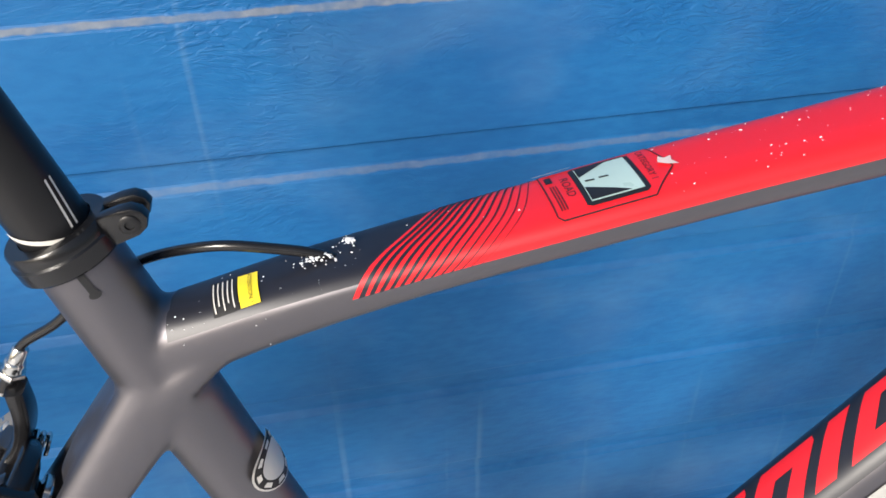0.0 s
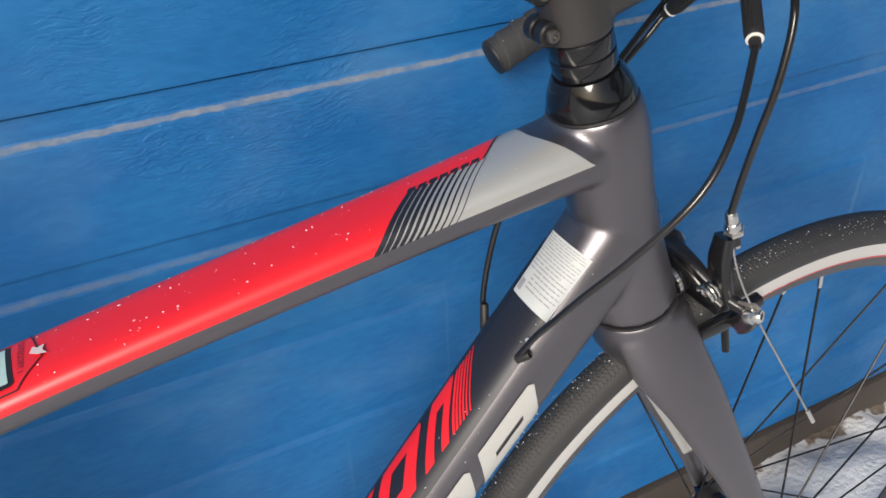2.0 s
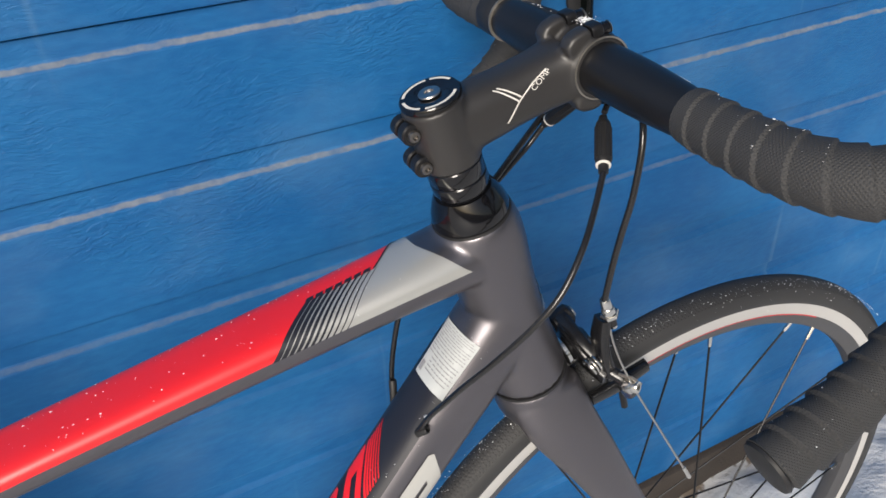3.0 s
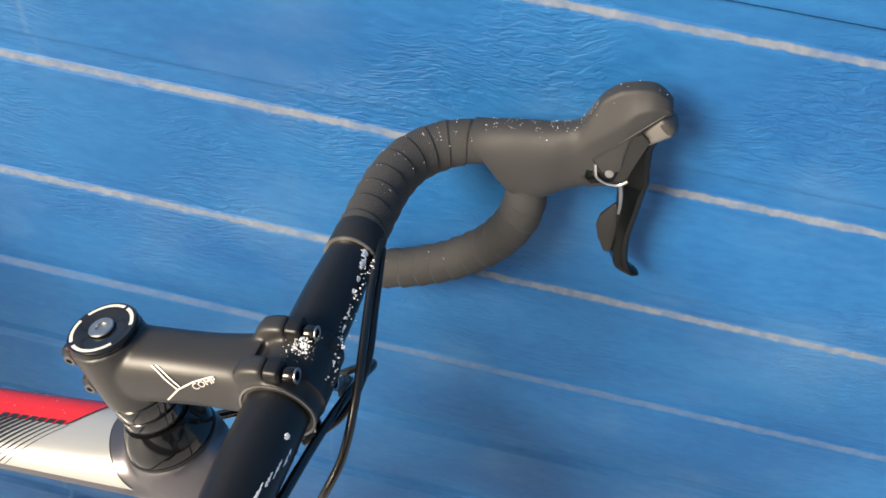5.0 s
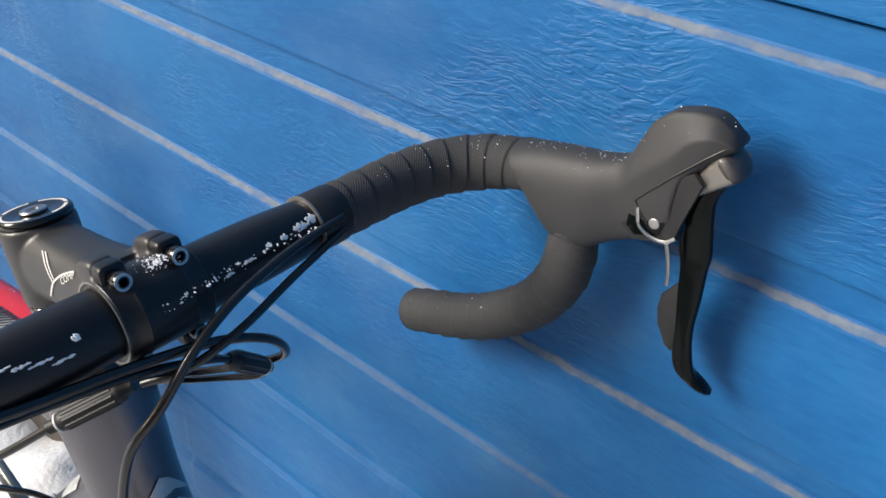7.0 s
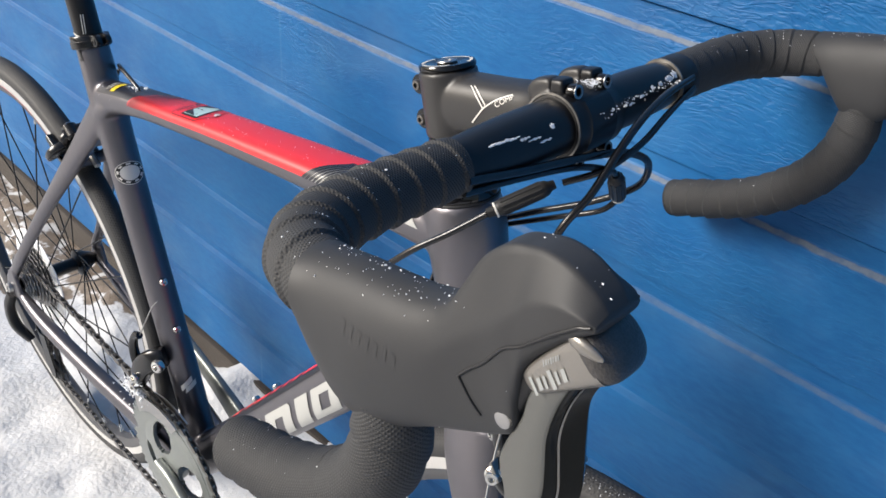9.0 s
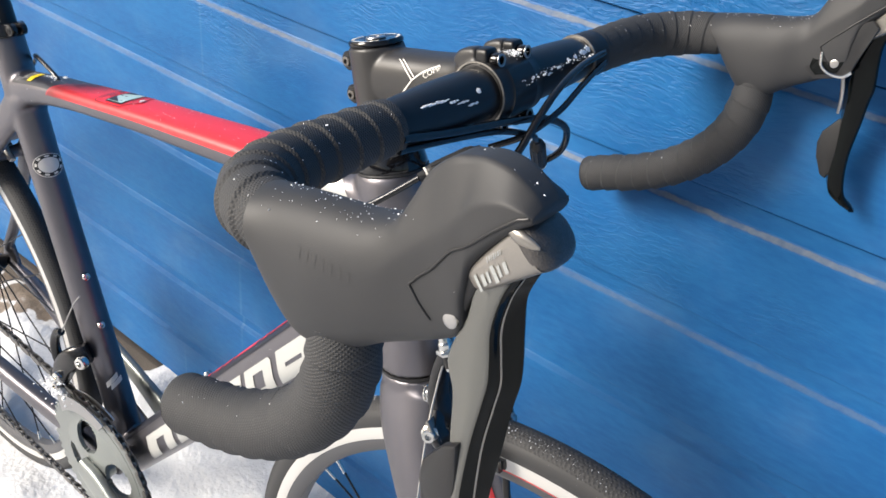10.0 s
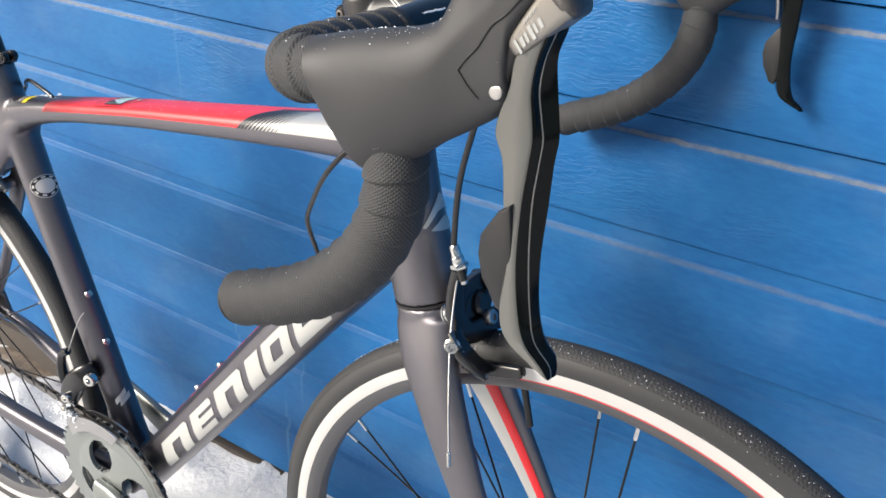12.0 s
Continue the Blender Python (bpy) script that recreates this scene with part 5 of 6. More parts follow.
def blade_rail(u, r):
    """A point of the blade's section at the height u (0 top, 1 tip): r runs 0 to 6 round it from the back edge over the outer face and the nose to the inner side; y is counted outwards."""
    z, yo, xb, xc, xl, xf = (spline([s[k] for s in BLADE], u) for k in range(6))
    thin = 1.0 if u < 0.9 else 1.0 - 4.0 * (u - 0.9)
    ring = [(xb, yo - 0.0008), (xb + 0.0008, yo), (xc - 0.0010, yo), (xc + 0.0004, yo - 0.0010 * thin), (xl, yo - 0.0040 * thin), (xf, yo - 0.0085 * thin), (xf - 0.0012, yo - 0.0108 * thin),
            (xf - 0.0040 * thin, yo - 0.0122 * thin), (xb * 0.55 + xc * 0.45, yo - 0.0118 * thin), (xb * 0.75 + xc * 0.25, yo - 0.0060 * thin)]
    i = int(r) % len(ring)
    f = r - int(r)
    a, b = ring[i], ring[(i + 1) % len(ring)]
    return a[0] + (b[0] - a[0]) * f, a[1] + (b[1] - a[1]) * f, z


def blade_mesh(sg, rails, closed, out=0.0, n=60):
    """A skin over the given rails of the blade, from its top to its tip."""
    bm = bmesh.new()
    rows = []
    for i in range(n + 1):
        u = i / n
        mx, my, _ = (sum(q) / 3 for q in zip(*(blade_rail(u, k) for k in (1, 5, 8))))
        row = []
        for r in rails:
            x, y, z = blade_rail(u, r)
            d = math.hypot(x - mx, y - my) or 1.0
            row.append(bm.verts.new((x + (x - mx) / d * out, (y + (y - my) / d * out) * sg, z)))
        rows.append(row)
    m = len(rails)
    for A_, B_ in zip(rows, rows[1:]):
        for j in range(m if closed else m - 1):
            bm.faces.new((A_[j], A_[(j + 1) % m], B_[(j + 1) % m], B_[j]))
    if closed:
        bm.faces.new(rows[0])
        bm.faces.new(rows[-1][::-1])
    bmesh.ops.recalc_face_normals(bm, faces=bm.faces)
    return bm


def shifter(sg):
    y0 = 0.2075 * sg
    lift, wide = (0.0016, 0.0010) if sg > 0 else (-0.0006, 0.0)
    tuck_x, tuck_z = (0.0055, 0.0075) if sg > 0 else (0.0, 0.0)
    hood = HOODS[sg] = Fan([((0.535, 0.6575), (0.5450 + 0.5 * tuck_x, 0.6270 + tuck_z), 0.0163, 2.0), ((0.546, 0.6600), (0.5520 + tuck_x, 0.6120 + tuck_z), 0.0166, 2.1), ((0.560, 0.6630), (0.5610 + tuck_x, 0.6025 + tuck_z), 0.0168, 2.2), ((0.575, 0.6655), (0.5725 + 0.6 * tuck_x, 0.6035 + 0.6 * tuck_z), 0.0166, 2.2), ((0.589, 0.6680), (0.5870, 0.6110), 0.0154, 2.3, 0.0005),
                            ((0.6015, 0.6730), (0.6010, 0.6215), 0.0134, 2.5, 0.0005, 0.2), ((0.6075, 0.6830 + lift), (0.6140, 0.6295), 0.0120 + wide, 2.9, -0.0010, 0.6), ((0.6122, 0.6930 + lift), (0.6270, 0.6380), 0.0116 + wide, 3.6, -0.0020, 1.0),
                            ((0.6198, 0.7005 + lift), (0.6335, 0.6450), 0.0117 + wide, 4.2, -0.0022, 1.0), ((0.6265, 0.7032 + lift), (0.6335, 0.6560), 0.0116 + wide, 4.2, -0.0022, 1.0), ((0.6330, 0.7048 + lift), (0.6345, 0.6700), 0.0115 + wide, 4.2, -0.0018, 1.0),
                            ((0.6415, 0.7044 + lift), (0.6425, 0.6825), 0.0112 + wide, 3.8, -0.0010, 1.0), ((0.6490, 0.7008 + 0.5 * lift), (0.6495, 0.6900), 0.0104, 3.4, -0.0004, 1.0), ((0.6530, 0.6972), (0.6528, 0.6930), 0.0090, 3.0, 0.0, 1.0)], y0, 84, 72)
    ob = part("brake_shifter", hood.mesh(), HOOD_RUBBER, bicycle, "black rubber brake hood with shift lever", True, 75)
    # seam between the hood and its lower front panel, and the panel's rear joint
    for pts in ([(0.6140, 0.6565), (0.6235, 0.6680), (0.6330, 0.6785), (0.6440, 0.6900), (0.6490, 0.6945), (0.6525, 0.6960)], [(0.6140, 0.6565), (0.6190, 0.6500), (0.6250, 0.6442)]):
        for out in (sg, -sg):
            q = []
            for (x0, z0), (x1, z1) in zip(pts, pts[1:]):
                for k in range(5):
                    u, a = hood.flank(x0 + (x1 - x0) * k / 5, z0 + (z1 - z0) * k / 5, out)
                    q.append((*hood.at(u, a, 0.0002), 0.00042, 0.00042))
            part("seam", Loft(q[::2], None, 36, 8).mesh(), BLACK_INK, ob, "", True)
    # raised maker's strokes on the outer flank
    for k in range(7):
        x0, wid = 0.5665 + 0.0038 * k, 0.0024
        bm = bmesh.new()
        vs = []
        for j, z in enumerate((0.6463, 0.6478, 0.6493, 0.6508)):
            for x in (x0, x0 + wid):
                u, a = hood.flank(x, z, sg)
                vs.append(bm.verts.new(hood.at(u, a, 0.00013)))
        for j in range(3):
            bm.faces.new((vs[2 * j], vs[2 * j + 1], vs[2 * j + 3], vs[2 * j + 2]))
        part("raised_stroke", bm, HOOD_RUBBER, ob, "", True)
    # bracket body between hood and lever
    part("bracket", Fan([((0.6120, 0.6550), (0.6170, 0.6330), 0.0090, 2.6, 0.001), ((0.6200, 0.6640), (0.6260, 0.6400), 0.0088, 2.8, 0.001), ((0.6300, 0.6730), (0.6325, 0.6470), 0.0084, 2.8, 0.001), ((0.6420, 0.6850), (0.6360, 0.6600), 0.0072, 2.6, 0.001)], y0, 14, 28).mesh(), BLACK_PLASTIC, ob, "", True, 75)
    part("inner_cover", prism(bmesh.new(), [(0.6110, 0.6505), (0.6190, 0.6610), (0.6255, 0.6665), (0.6290, 0.6640), (0.6318, 0.6500), (0.6300, 0.6425), (0.6240, 0.6400), (0.6165, 0.6370), (0.6115, 0.6410)], 0.0030, Matrix.Translation((0, y0 - 0.0123 * sg, 0)) @ Matrix.Rotation(radians(90), 4, "X"), 0.0009), LEVER_BLACK, ob, "", True)
    # black plate proud of the flank: its colour stands in for the recess's shade
    part("cavity_shade", prism(bmesh.new(), [(0.6085, 0.6515), (0.6180, 0.6640), (0.6275, 0.6725), (0.6395, 0.6800), (0.6450, 0.6750), (0.6405, 0.6590), (0.6375, 0.6440), (0.6300, 0.6385), (0.6160, 0.6340), (0.6090, 0.6400)], 0.0030, Matrix.Translation((0, y0 - 0.0118 * sg, 0)) @ Matrix.Rotation(radians(90), 4, "X"), 0.0006), BLACK_INK, ob, "", True)
    for out in (sg, -sg):
        pin_x, pin_z = (0.6300, 0.6500) if out == sg else (0.6262, 0.6478)
        u, a = hood.flank(pin_x, pin_z, out)
        p = hood.at(u, a, 0.0)
        if out == -sg:
            p = Vector((pin_x, y0 - 0.0140 * sg, pin_z))
        bolt("pivot_pin", p, (0, out, 0.05), 0.0028, ob, STEEL, 0.0005, True, "round silver pivot pin", False)
    # flat-sided plate that widens forwards, closed by a rounded scuffed cap
    d0, d1 = Vector((0.6345, y0, 0.6655)), Vector((0.6500, y0 - 0.001 * sg, 0.6830))
    ax = (d1 - d0).normalized()
    nrm = Vector((-ax.z, 0, ax.x))
    plate = part("lever_plate", Loft([(*(d0 - ax * 0.0012), 0.0050, 0.0020, 3), (*d0, 0.0068, 0.0036, 3.6), (*(d0 + ax * 0.004), 0.0082, 0.0046, 4.5), (*(d0 * 0.4 + d1 * 0.6), 0.0090, 0.0062, 5), (*d1, 0.0096, 0.0076, 5), (*(d1 + ax * 0.0028), 0.0098, 0.0080, 5)], rings=32, seg=40).mesh(), PLATE_GREY, ob, "warm grey metal lever plate with pale strokes", True)
    for off, t0, t1, h0, h1, cnt in ((-0.0012, 0.14, 0.78, 0.0013, 0.0026, 6), (0.0034, 0.50, 0.80, 0.0006, 0.0008, 7)):
        for k in range(cnt):
            t = t0 + (t1 - t0) * k / cnt
            e = t + (t1 - t0) / cnt * (0.62 if k % 2 else 0.45)
            hh = h0 + (h1 - h0) * (0.3 + 0.7 * (k == 0 or k == 3))
            q = [d0.lerp(d1, tt_) + nrm * (off + s * hh) + Vector((0, sg * (0.0084 + 0.0014 * tt_), 0)) for tt_, s in ((t, -1), (e, -1), (e + 0.04, 1), (t + 0.04, 1))]
            bm = bmesh.new()
            bm.faces.new([bm.verts.new(p) for p in (q if sg < 0 else q[::-1])])
            part("name_stroke", bm, PLATE_PALE, plate, "", True)
    part("end_cap", Loft([(*(d1 + ax * 0.0010), 0.0094, 0.0078, 4), (*(d1 + ax * 0.0024), 0.0100, 0.0084, 3.4), (*(d1 + ax * 0.0044), 0.0099, 0.0084, 3.0), (*(d1 + ax * 0.0066), 0.0084, 0.0070, 2.5), (*(d1 + ax * 0.0079), 0.0052, 0.0044, 2.1), (*(d1 + ax * 0.0084), 0.0016, 0.0014, 2.0)], rings=24, seg=40).mesh(), SCUFFED, ob, "scuffed dark metal end cap", True)
    # bright worn crescent where the cap meets the plate
    cc = d1 + ax * 0.0030 + nrm * 0.0036 + Vector((0, sg * 0.0092, 0))
    part("worn_crescent", Loft([(*(cc + nrm * 0.0046 - ax * 0.0008), 0.0004, 0.0006), (*(cc + nrm * 0.0026 - ax * 0.0004), 0.0012, 0.0018), (*(cc + ax * 0.0010), 0.0015, 0.0022), (*(cc - nrm * 0.0032 + ax * 0.0030), 0.0010, 0.0015), (*(cc - nrm * 0.0050 + ax * 0.0044), 0.0003, 0.0005)], rings=20, seg=14).mesh(), PLATE_GREY, ob, "worn bare metal crescent", True)
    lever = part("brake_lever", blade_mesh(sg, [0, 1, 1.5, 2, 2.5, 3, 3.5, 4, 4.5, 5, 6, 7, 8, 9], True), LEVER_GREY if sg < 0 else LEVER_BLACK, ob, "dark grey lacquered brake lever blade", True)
    part("lever_front", blade_mesh(sg, [2.7, 3, 3.33, 3.66, 4, 4.25, 4.5, 4.75, 5, 5.5, 6, 6.5, 7], False, 0.0004), LEVER_BLACK, lever, "glossy black front face", True)
    part("bright_edge", blade_mesh(sg, [3.94, 4.06], False, 0.0007), PLATE_GREY, lever, "", True)
    bm = bmesh.new()
    prism(bm, [(0.6420, 0.6090), (0.6365, 0.6050), (0.6288, 0.5930), (0.6280, 0.5840), (0.6310, 0.5740), (0.6370, 0.5620), (0.6415, 0.5600), (0.6450, 0.5720)], 0.0040, Matrix.Translation((0, 0.2200 * sg, 0)) @ Matrix.Rotation(radians(90), 4, "X"), 0.0014)
    part("shift_paddle", bm, BLACK_PLASTIC, ob, "", True)
    # bright link and arm seen on the inner side
    yl = y0 - 0.0142 * sg
    part("link_arm", Loft([(0.6162, yl, 0.6535, 0.0009, 0.0012), (0.6170, yl, 0.6495, 0.0010, 0.0014), (0.6185, yl, 0.6445, 0.0010, 0.0015), (0.6235, yl, 0.6410, 0.0011, 0.0016), (0.6290, yl, 0.6400, 0.0011, 0.0016), (0.6345, yl, 0.6410, 0.0011, 0.0015), (0.6385, yl, 0.6450, 0.0010, 0.0013)], None, 30, 10).mesh(), CHROME, ob, "bright steel link arm", True)
    part("link_stem", Loft([(0.6345, yl, 0.6405, 0.0011, 0.0016), (0.6365, yl + 0.001 * sg, 0.6330, 0.0011, 0.0016), (0.6380, yl + 0.002 * sg, 0.6240, 0.0010, 0.0014), (0.6385, yl + 0.003 * sg, 0.6160, 0.0008, 0.0012)], None, 14, 10).mesh(), STEEL, ob, "", True)
    return ob


shifter(1)
shifter(-1)


# brakes
def hose(name, pts, r, mat, parent, turned=False, label="", rings=None):
    q = [(*p, r, r) for p in pts]
    return part(name, Loft(q, None, rings or 12 * len(pts), 12).mesh(), mat, parent, label, turned)


def caliper(name, to, turned, label):
    """A dual-pivot rim brake in its own measure: x forward off the fork, z up, y across; origin on its mounting bolt."""
    def pl(*p):
        return to @ Vector(p)

    def arm(stations):
        return Loft([(*pl(x, y, z), w * 1.20, h * 1.35, 4.6) for x, y, z, w, h in stations], pl(1, 0, 0) - pl(0, 0, 0), 28, 20).mesh()
    ob = part(name, rod(bmesh.new(), pl(-0.030, 0, 0), pl(0.020, 0, 0), 0.0042), STEEL, bicycle, label, turned)
    part("centre_arm", arm([(0.0245, -0.0285, 0.053, 0.0036, 0.0048), (0.0165, -0.0295, 0.037, 0.0034, 0.0060), (0.0125, -0.0320, 0.018, 0.0036, 0.0066), (0.0135, -0.0290, 0.001, 0.0040, 0.0066), (0.013, -0.010, -0.005, 0.0050, 0.0070), (0.012, 0.012, -0.007, 0.0050, 0.0070), (0.013, 0.029, -0.013, 0.0042, 0.0066), (0.016, 0.031, -0.027, 0.0036, 0.0062), (0.020, 0.027, -0.036, 0.0034, 0.0056)]), CALIPER_BLACK, ob, "", turned)
    part("side_arm", arm([(0.009, 0.024, 0.022, 0.0045, 0.0050), (0.009, 0.010, 0.0280, 0.0046, 0.0052), (0.008, -0.010, 0.0270, 0.0040, 0.0046), (0.009, -0.0235, 0.0190, 0.0034, 0.0042), (0.013, -0.0370, 0.008, 0.0034, 0.0042), (0.019, -0.0455, -0.003, 0.0034, 0.0054), (0.021, -0.039, -0.020, 0.0036, 0.0056), (0.022, -0.028, -0.034, 0.0034, 0.0054)]), CALIPER_BLACK, ob, "", turned)
    part("caliper_bridge", Loft([(*pl(0.006, 0.028, 0.012), 0.0050, 0.0090, 3), (*pl(0.007, 0.016, 0.017), 0.0062, 0.0155, 3), (*pl(0.007, -0.004, 0.013), 0.0062, 0.0150, 4), (*pl(0.007, -0.020, 0.006), 0.0056, 0.0110, 4), (*pl(0.009, -0.034, 0.000), 0.0046, 0.0080, 4)], (pl(1, 0, 0) - pl(0, 0, 0)), 20, 20).mesh(), CALIPER_BLACK, ob, "", turned)
    part("pivot_boss", rod(bmesh.new(), pl(0.000, 0.016, 0.026), pl(0.019, 0.016, 0.026), 0.0088, 24), CALIPER_BLACK, ob, "", turned)
    bolt("pivot_bolt", pl(0.019, 0.016, 0.026), pl(1, 0, 0) - pl(0, 0, 0), 0.0050, ob, STEEL, 0.002, turned)
    part("washer", rod(bmesh.new(), pl(-0.006, 0, 0.014), pl(-0.0015, 0, 0.014), 0.0125, 28), CHROME, ob, "", turned)
    part("centre_boss", rod(bmesh.new(), pl(-0.002, 0, 0.012), pl(0.018, 0, 0.012), 0.0105, 24), CALIPER_BLACK, ob, "", turned)
    for sg in (1, -1):
        holder = part("pad_holder", Loft([(*pl(-0.004, 0.0205 * sg, -0.0310), 0.0030, 0.0050, 3), (*pl(0.022, 0.0205 * sg, -0.0345), 0.0042, 0.0064, 3), (*pl(0.049, 0.0205 * sg, -0.0370), 0.0030, 0.0052, 3)], rings=14, seg=16).mesh(), CALIPER_BLACK, ob, "", turned)
        part("brake_pad", Loft([(*pl(-0.005, 0.0165 * sg, -0.0315), 0.0022, 0.0042, 3), (*pl(0.022, 0.0165 * sg, -0.0350), 0.0026, 0.0050, 3), (*pl(0.050, 0.0165 * sg, -0.0375), 0.0022, 0.0042, 3)], rings=12, seg=14).mesh(), BLACK_PLASTIC, holder, "", turned)
        bolt("pad_bolt", pl(0.022, 0.0315 * sg, -0.0345), pl(0.022, 0.06 * sg, -0.0345) - pl(0.022, 0.0335 * sg, -0.0345), 0.0042, ob, STEEL, 0.003, turned)
    bx = Vector((0.0285, -0.0325, 0.0550))
    upv = pl(0, 0, 1) - pl(0, 0, 0)
    adj = part("barrel_adjuster", lathe(bmesh.new(), [(0, -0.012), (0.0026, -0.012), (0.0028, -0.001), (0.0034, 0.0), (0.0052, 0.0008), (0.0060, 0.0022), (0.0052, 0.0036), (0.0046, 0.0072), (0.0050, 0.0085), (0.0046, 0.0100), (0.0040, 0.0105), (0.0037, 0.0180), (0.0030, 0.0190), (0, 0.0190)], 24, pl(*bx), upv), CHROME, ob, "silver barrel adjuster", turned)
    part("hex_collar", lathe(bmesh.new(), [(0.003, 0.0006), (0.0062, 0.0006), (0.0069, 0.0014), (0.0069, 0.0036), (0.0062, 0.0044), (0.003, 0.0044)], 6, pl(*bx), upv, True), CHROME, adj, "", turned)
    part("wire_sleeve", rod(bmesh.new(), pl(0.0285, -0.0325, 0.045), pl(0.0285, -0.0325, 0.055), 0.0032, 14), BLACK_PLASTIC, adj, "", turned)
    coil = []
    for k in range(41):
        t = k / 40 * 3 * 2 * math.pi
        coil.append((*pl(0.0005 + 0.0013 * k / 6, -0.0300 + 0.0060 * math.cos(t), 0.017 + 0.0060 * math.sin(t)), 0.0011, 0.0011))
    part("return_spring", Loft(coil, None, 90, 8).mesh(), CHROME, ob, "bright coiled return spring", turned)
    part("cable_plate", prism(bmesh.new(), [(-0.008, -0.007), (0.006, -0.008), (0.008, 0.004), (0.000, 0.010), (-0.007, 0.006)], 0.002, to @ Matrix.Translation((0.0195, -0.0485, 0.004)) @ Matrix.Rotation(radians(70), 4, "Y") @ Matrix.Rotation(radians(-25), 4, "X"), 0.0004), PLATE_GREY, ob, "", turned)
    clamp_axis = pl(0.6, -1, 0.1) - pl(0, 0, 0)
    part("cable_clamp", lathe(bmesh.new(), [(0, -0.004), (0.0058, -0.004), (0.0062, -0.0032), (0.0062, 0.0010), (0.0054, 0.0018), (0.0048, 0.0020), (0.0048, 0.0055), (0.0042, 0.0064), (0.0024, 0.0064), (0.0022, 0.0036), (0, 0.0036)], 24, pl(0.0175, -0.0520, 0.001), clamp_axis), CHROME, ob, "silver cable clamp bolt", turned)
    part("quick_release", Loft([(*pl(0.019, -0.046, -0.003), 0.0028, 0.0038, 3), (*pl(0.020, -0.0480, -0.007), 0.0026, 0.0038, 3), (*pl(0.020, -0.048, -0.011), 0.002, 0.003, 3)], None, 12, 12).mesh(), STEEL, ob, "", turned)
    bolt("centre_nut", pl(0.018, 0, 0), pl(1, 0, 0) - pl(0, 0, 0), 0.0065, ob, STEEL, 0.005, turned)
    return ob


dn = Vector((0.10, 0, -0.29)).normalized()
fx = Vector((-dn.z, 0, dn.x))
fork_to = Matrix(((fx.x, 0, -dn.x, 0.4915), (0, 1, 0, 0), (fx.z, 0, -dn.z, 0.3925), (0, 0, 0, 1)))
front_brake = caliper("front_brake", fork_to, True, "black dual pivot rim brake on the fork")
hose("inner_wire", [(0.499, -0.0325, 0.450), (0.501, -0.041, 0.428), (0.5075, -0.0550, 0.4015), (0.520, -0.0745, 0.367), (0.534, -0.094, 0.330)], 0.0008, STEEL, front_brake, True)
wd = (Vector((0.534, -0.094, 0.330)) - Vector((0.520, -0.076, 0.368))).normalized()
part("wire_crimp", rod(bmesh.new(), Vector((0.534, -0.094, 0.330)) - wd * 0.008, Vector((0.534, -0.094, 0.330)) + wd * 0.003, 0.0016, 10), CHROME, front_brake, "", True)
rn = Vector((-0.56, 0, -0.83)).normalized()
rear_to = Matrix(((rn.z, 0, -rn.x, -0.195), (0, -1, 0, 0), (-rn.x, 0, -rn.z, 0.362), (0, 0, 0, 1)))
rear_brake = caliper("rear_brake", rear_to, False, "black dual pivot rim brake behind the seat stays")

# cables
hose("brake_cable", [(0.505, 0.100, 0.640), (0.512, 0.060, 0.641), (0.519, 0.025, 0.637), (0.523, 0.000, 0.626), (0.5225, -0.019, 0.606), (0.5160, -0.0325, 0.586), (0.5080, -0.0376, 0.553), (0.5010, -0.0371, 0.524), (0.4970, -0.0350, 0.497), (0.4945, -0.0328, 0.470)], 0.0023, CABLE_BLACK, bicycle, True, "black front brake cable housing")
hose("brake_cable", [(0.5060, -0.100, 0.634), (0.5085, -0.060, 0.6280), (0.5125, -0.020, 0.6240), (0.518, 0.015, 0.619), (0.520, 0.040, 0.606), (0.508, 0.056, 0.580), (0.480, 0.052, 0.558), (0.447, 0.040, 0.540), (0.415, 0.036, 0.520), (0.385, 0.030, 0.505)], 0.0023, CABLE_BLACK, bicycle, True, "black rear brake cable housing looping past the head tube")
hose("shift_cable", [(0.507, 0.100, 0.634), (0.515, 0.060, 0.629), (0.521, 0.025, 0.622), (0.516, 0.000, 0.612), (0.500, -0.014, 0.602)], 0.0020, CABLE_BLACK, bicycle, True, "black shift cable housing")
hose("shift_cable", [(0.476, -0.048, 0.5835), (0.460, -0.062, 0.568), (0.445, -0.0735, 0.555), (0.428, -0.0805, 0.537), (0.412, -0.079, 0.519), (0.391, -0.069, 0.493), (0.373, -0.0575, 0.470), (0.364, -0.046, 0.450), (0.357, -0.034, 0.430), (0.352, -0.0235, 0.4095)], 0.0020, CABLE_BLACK, bicycle, True, "black shift cable housing")
hose("shift_cable", [(0.5040, -0.100, 0.6265), (0.5060, -0.060, 0.6225), (0.5100, -0.020, 0.6175), (0.513, 0.010, 0.608), (0.511, 0.022, 0.600)], 0.0020, CABLE_BLACK, bicycle, True, "black shift cable housing")
hose("shift_cable", [(0.499, 0.052, 0.568), (0.486, 0.054, 0.553), (0.462, 0.048, 0.540), (0.434, 0.041, 0.525), (0.405, 0.037, 0.508), (0.384, 0.033, 0.492), (0.369, 0.030, 0.471), (0.361, 0.030, 0.444), (0.356, 0.029, 0.420), (0.353, 0.0255, 0.398)], 0.0020, CABLE_BLACK, bicycle, True, "black shift cable housing")
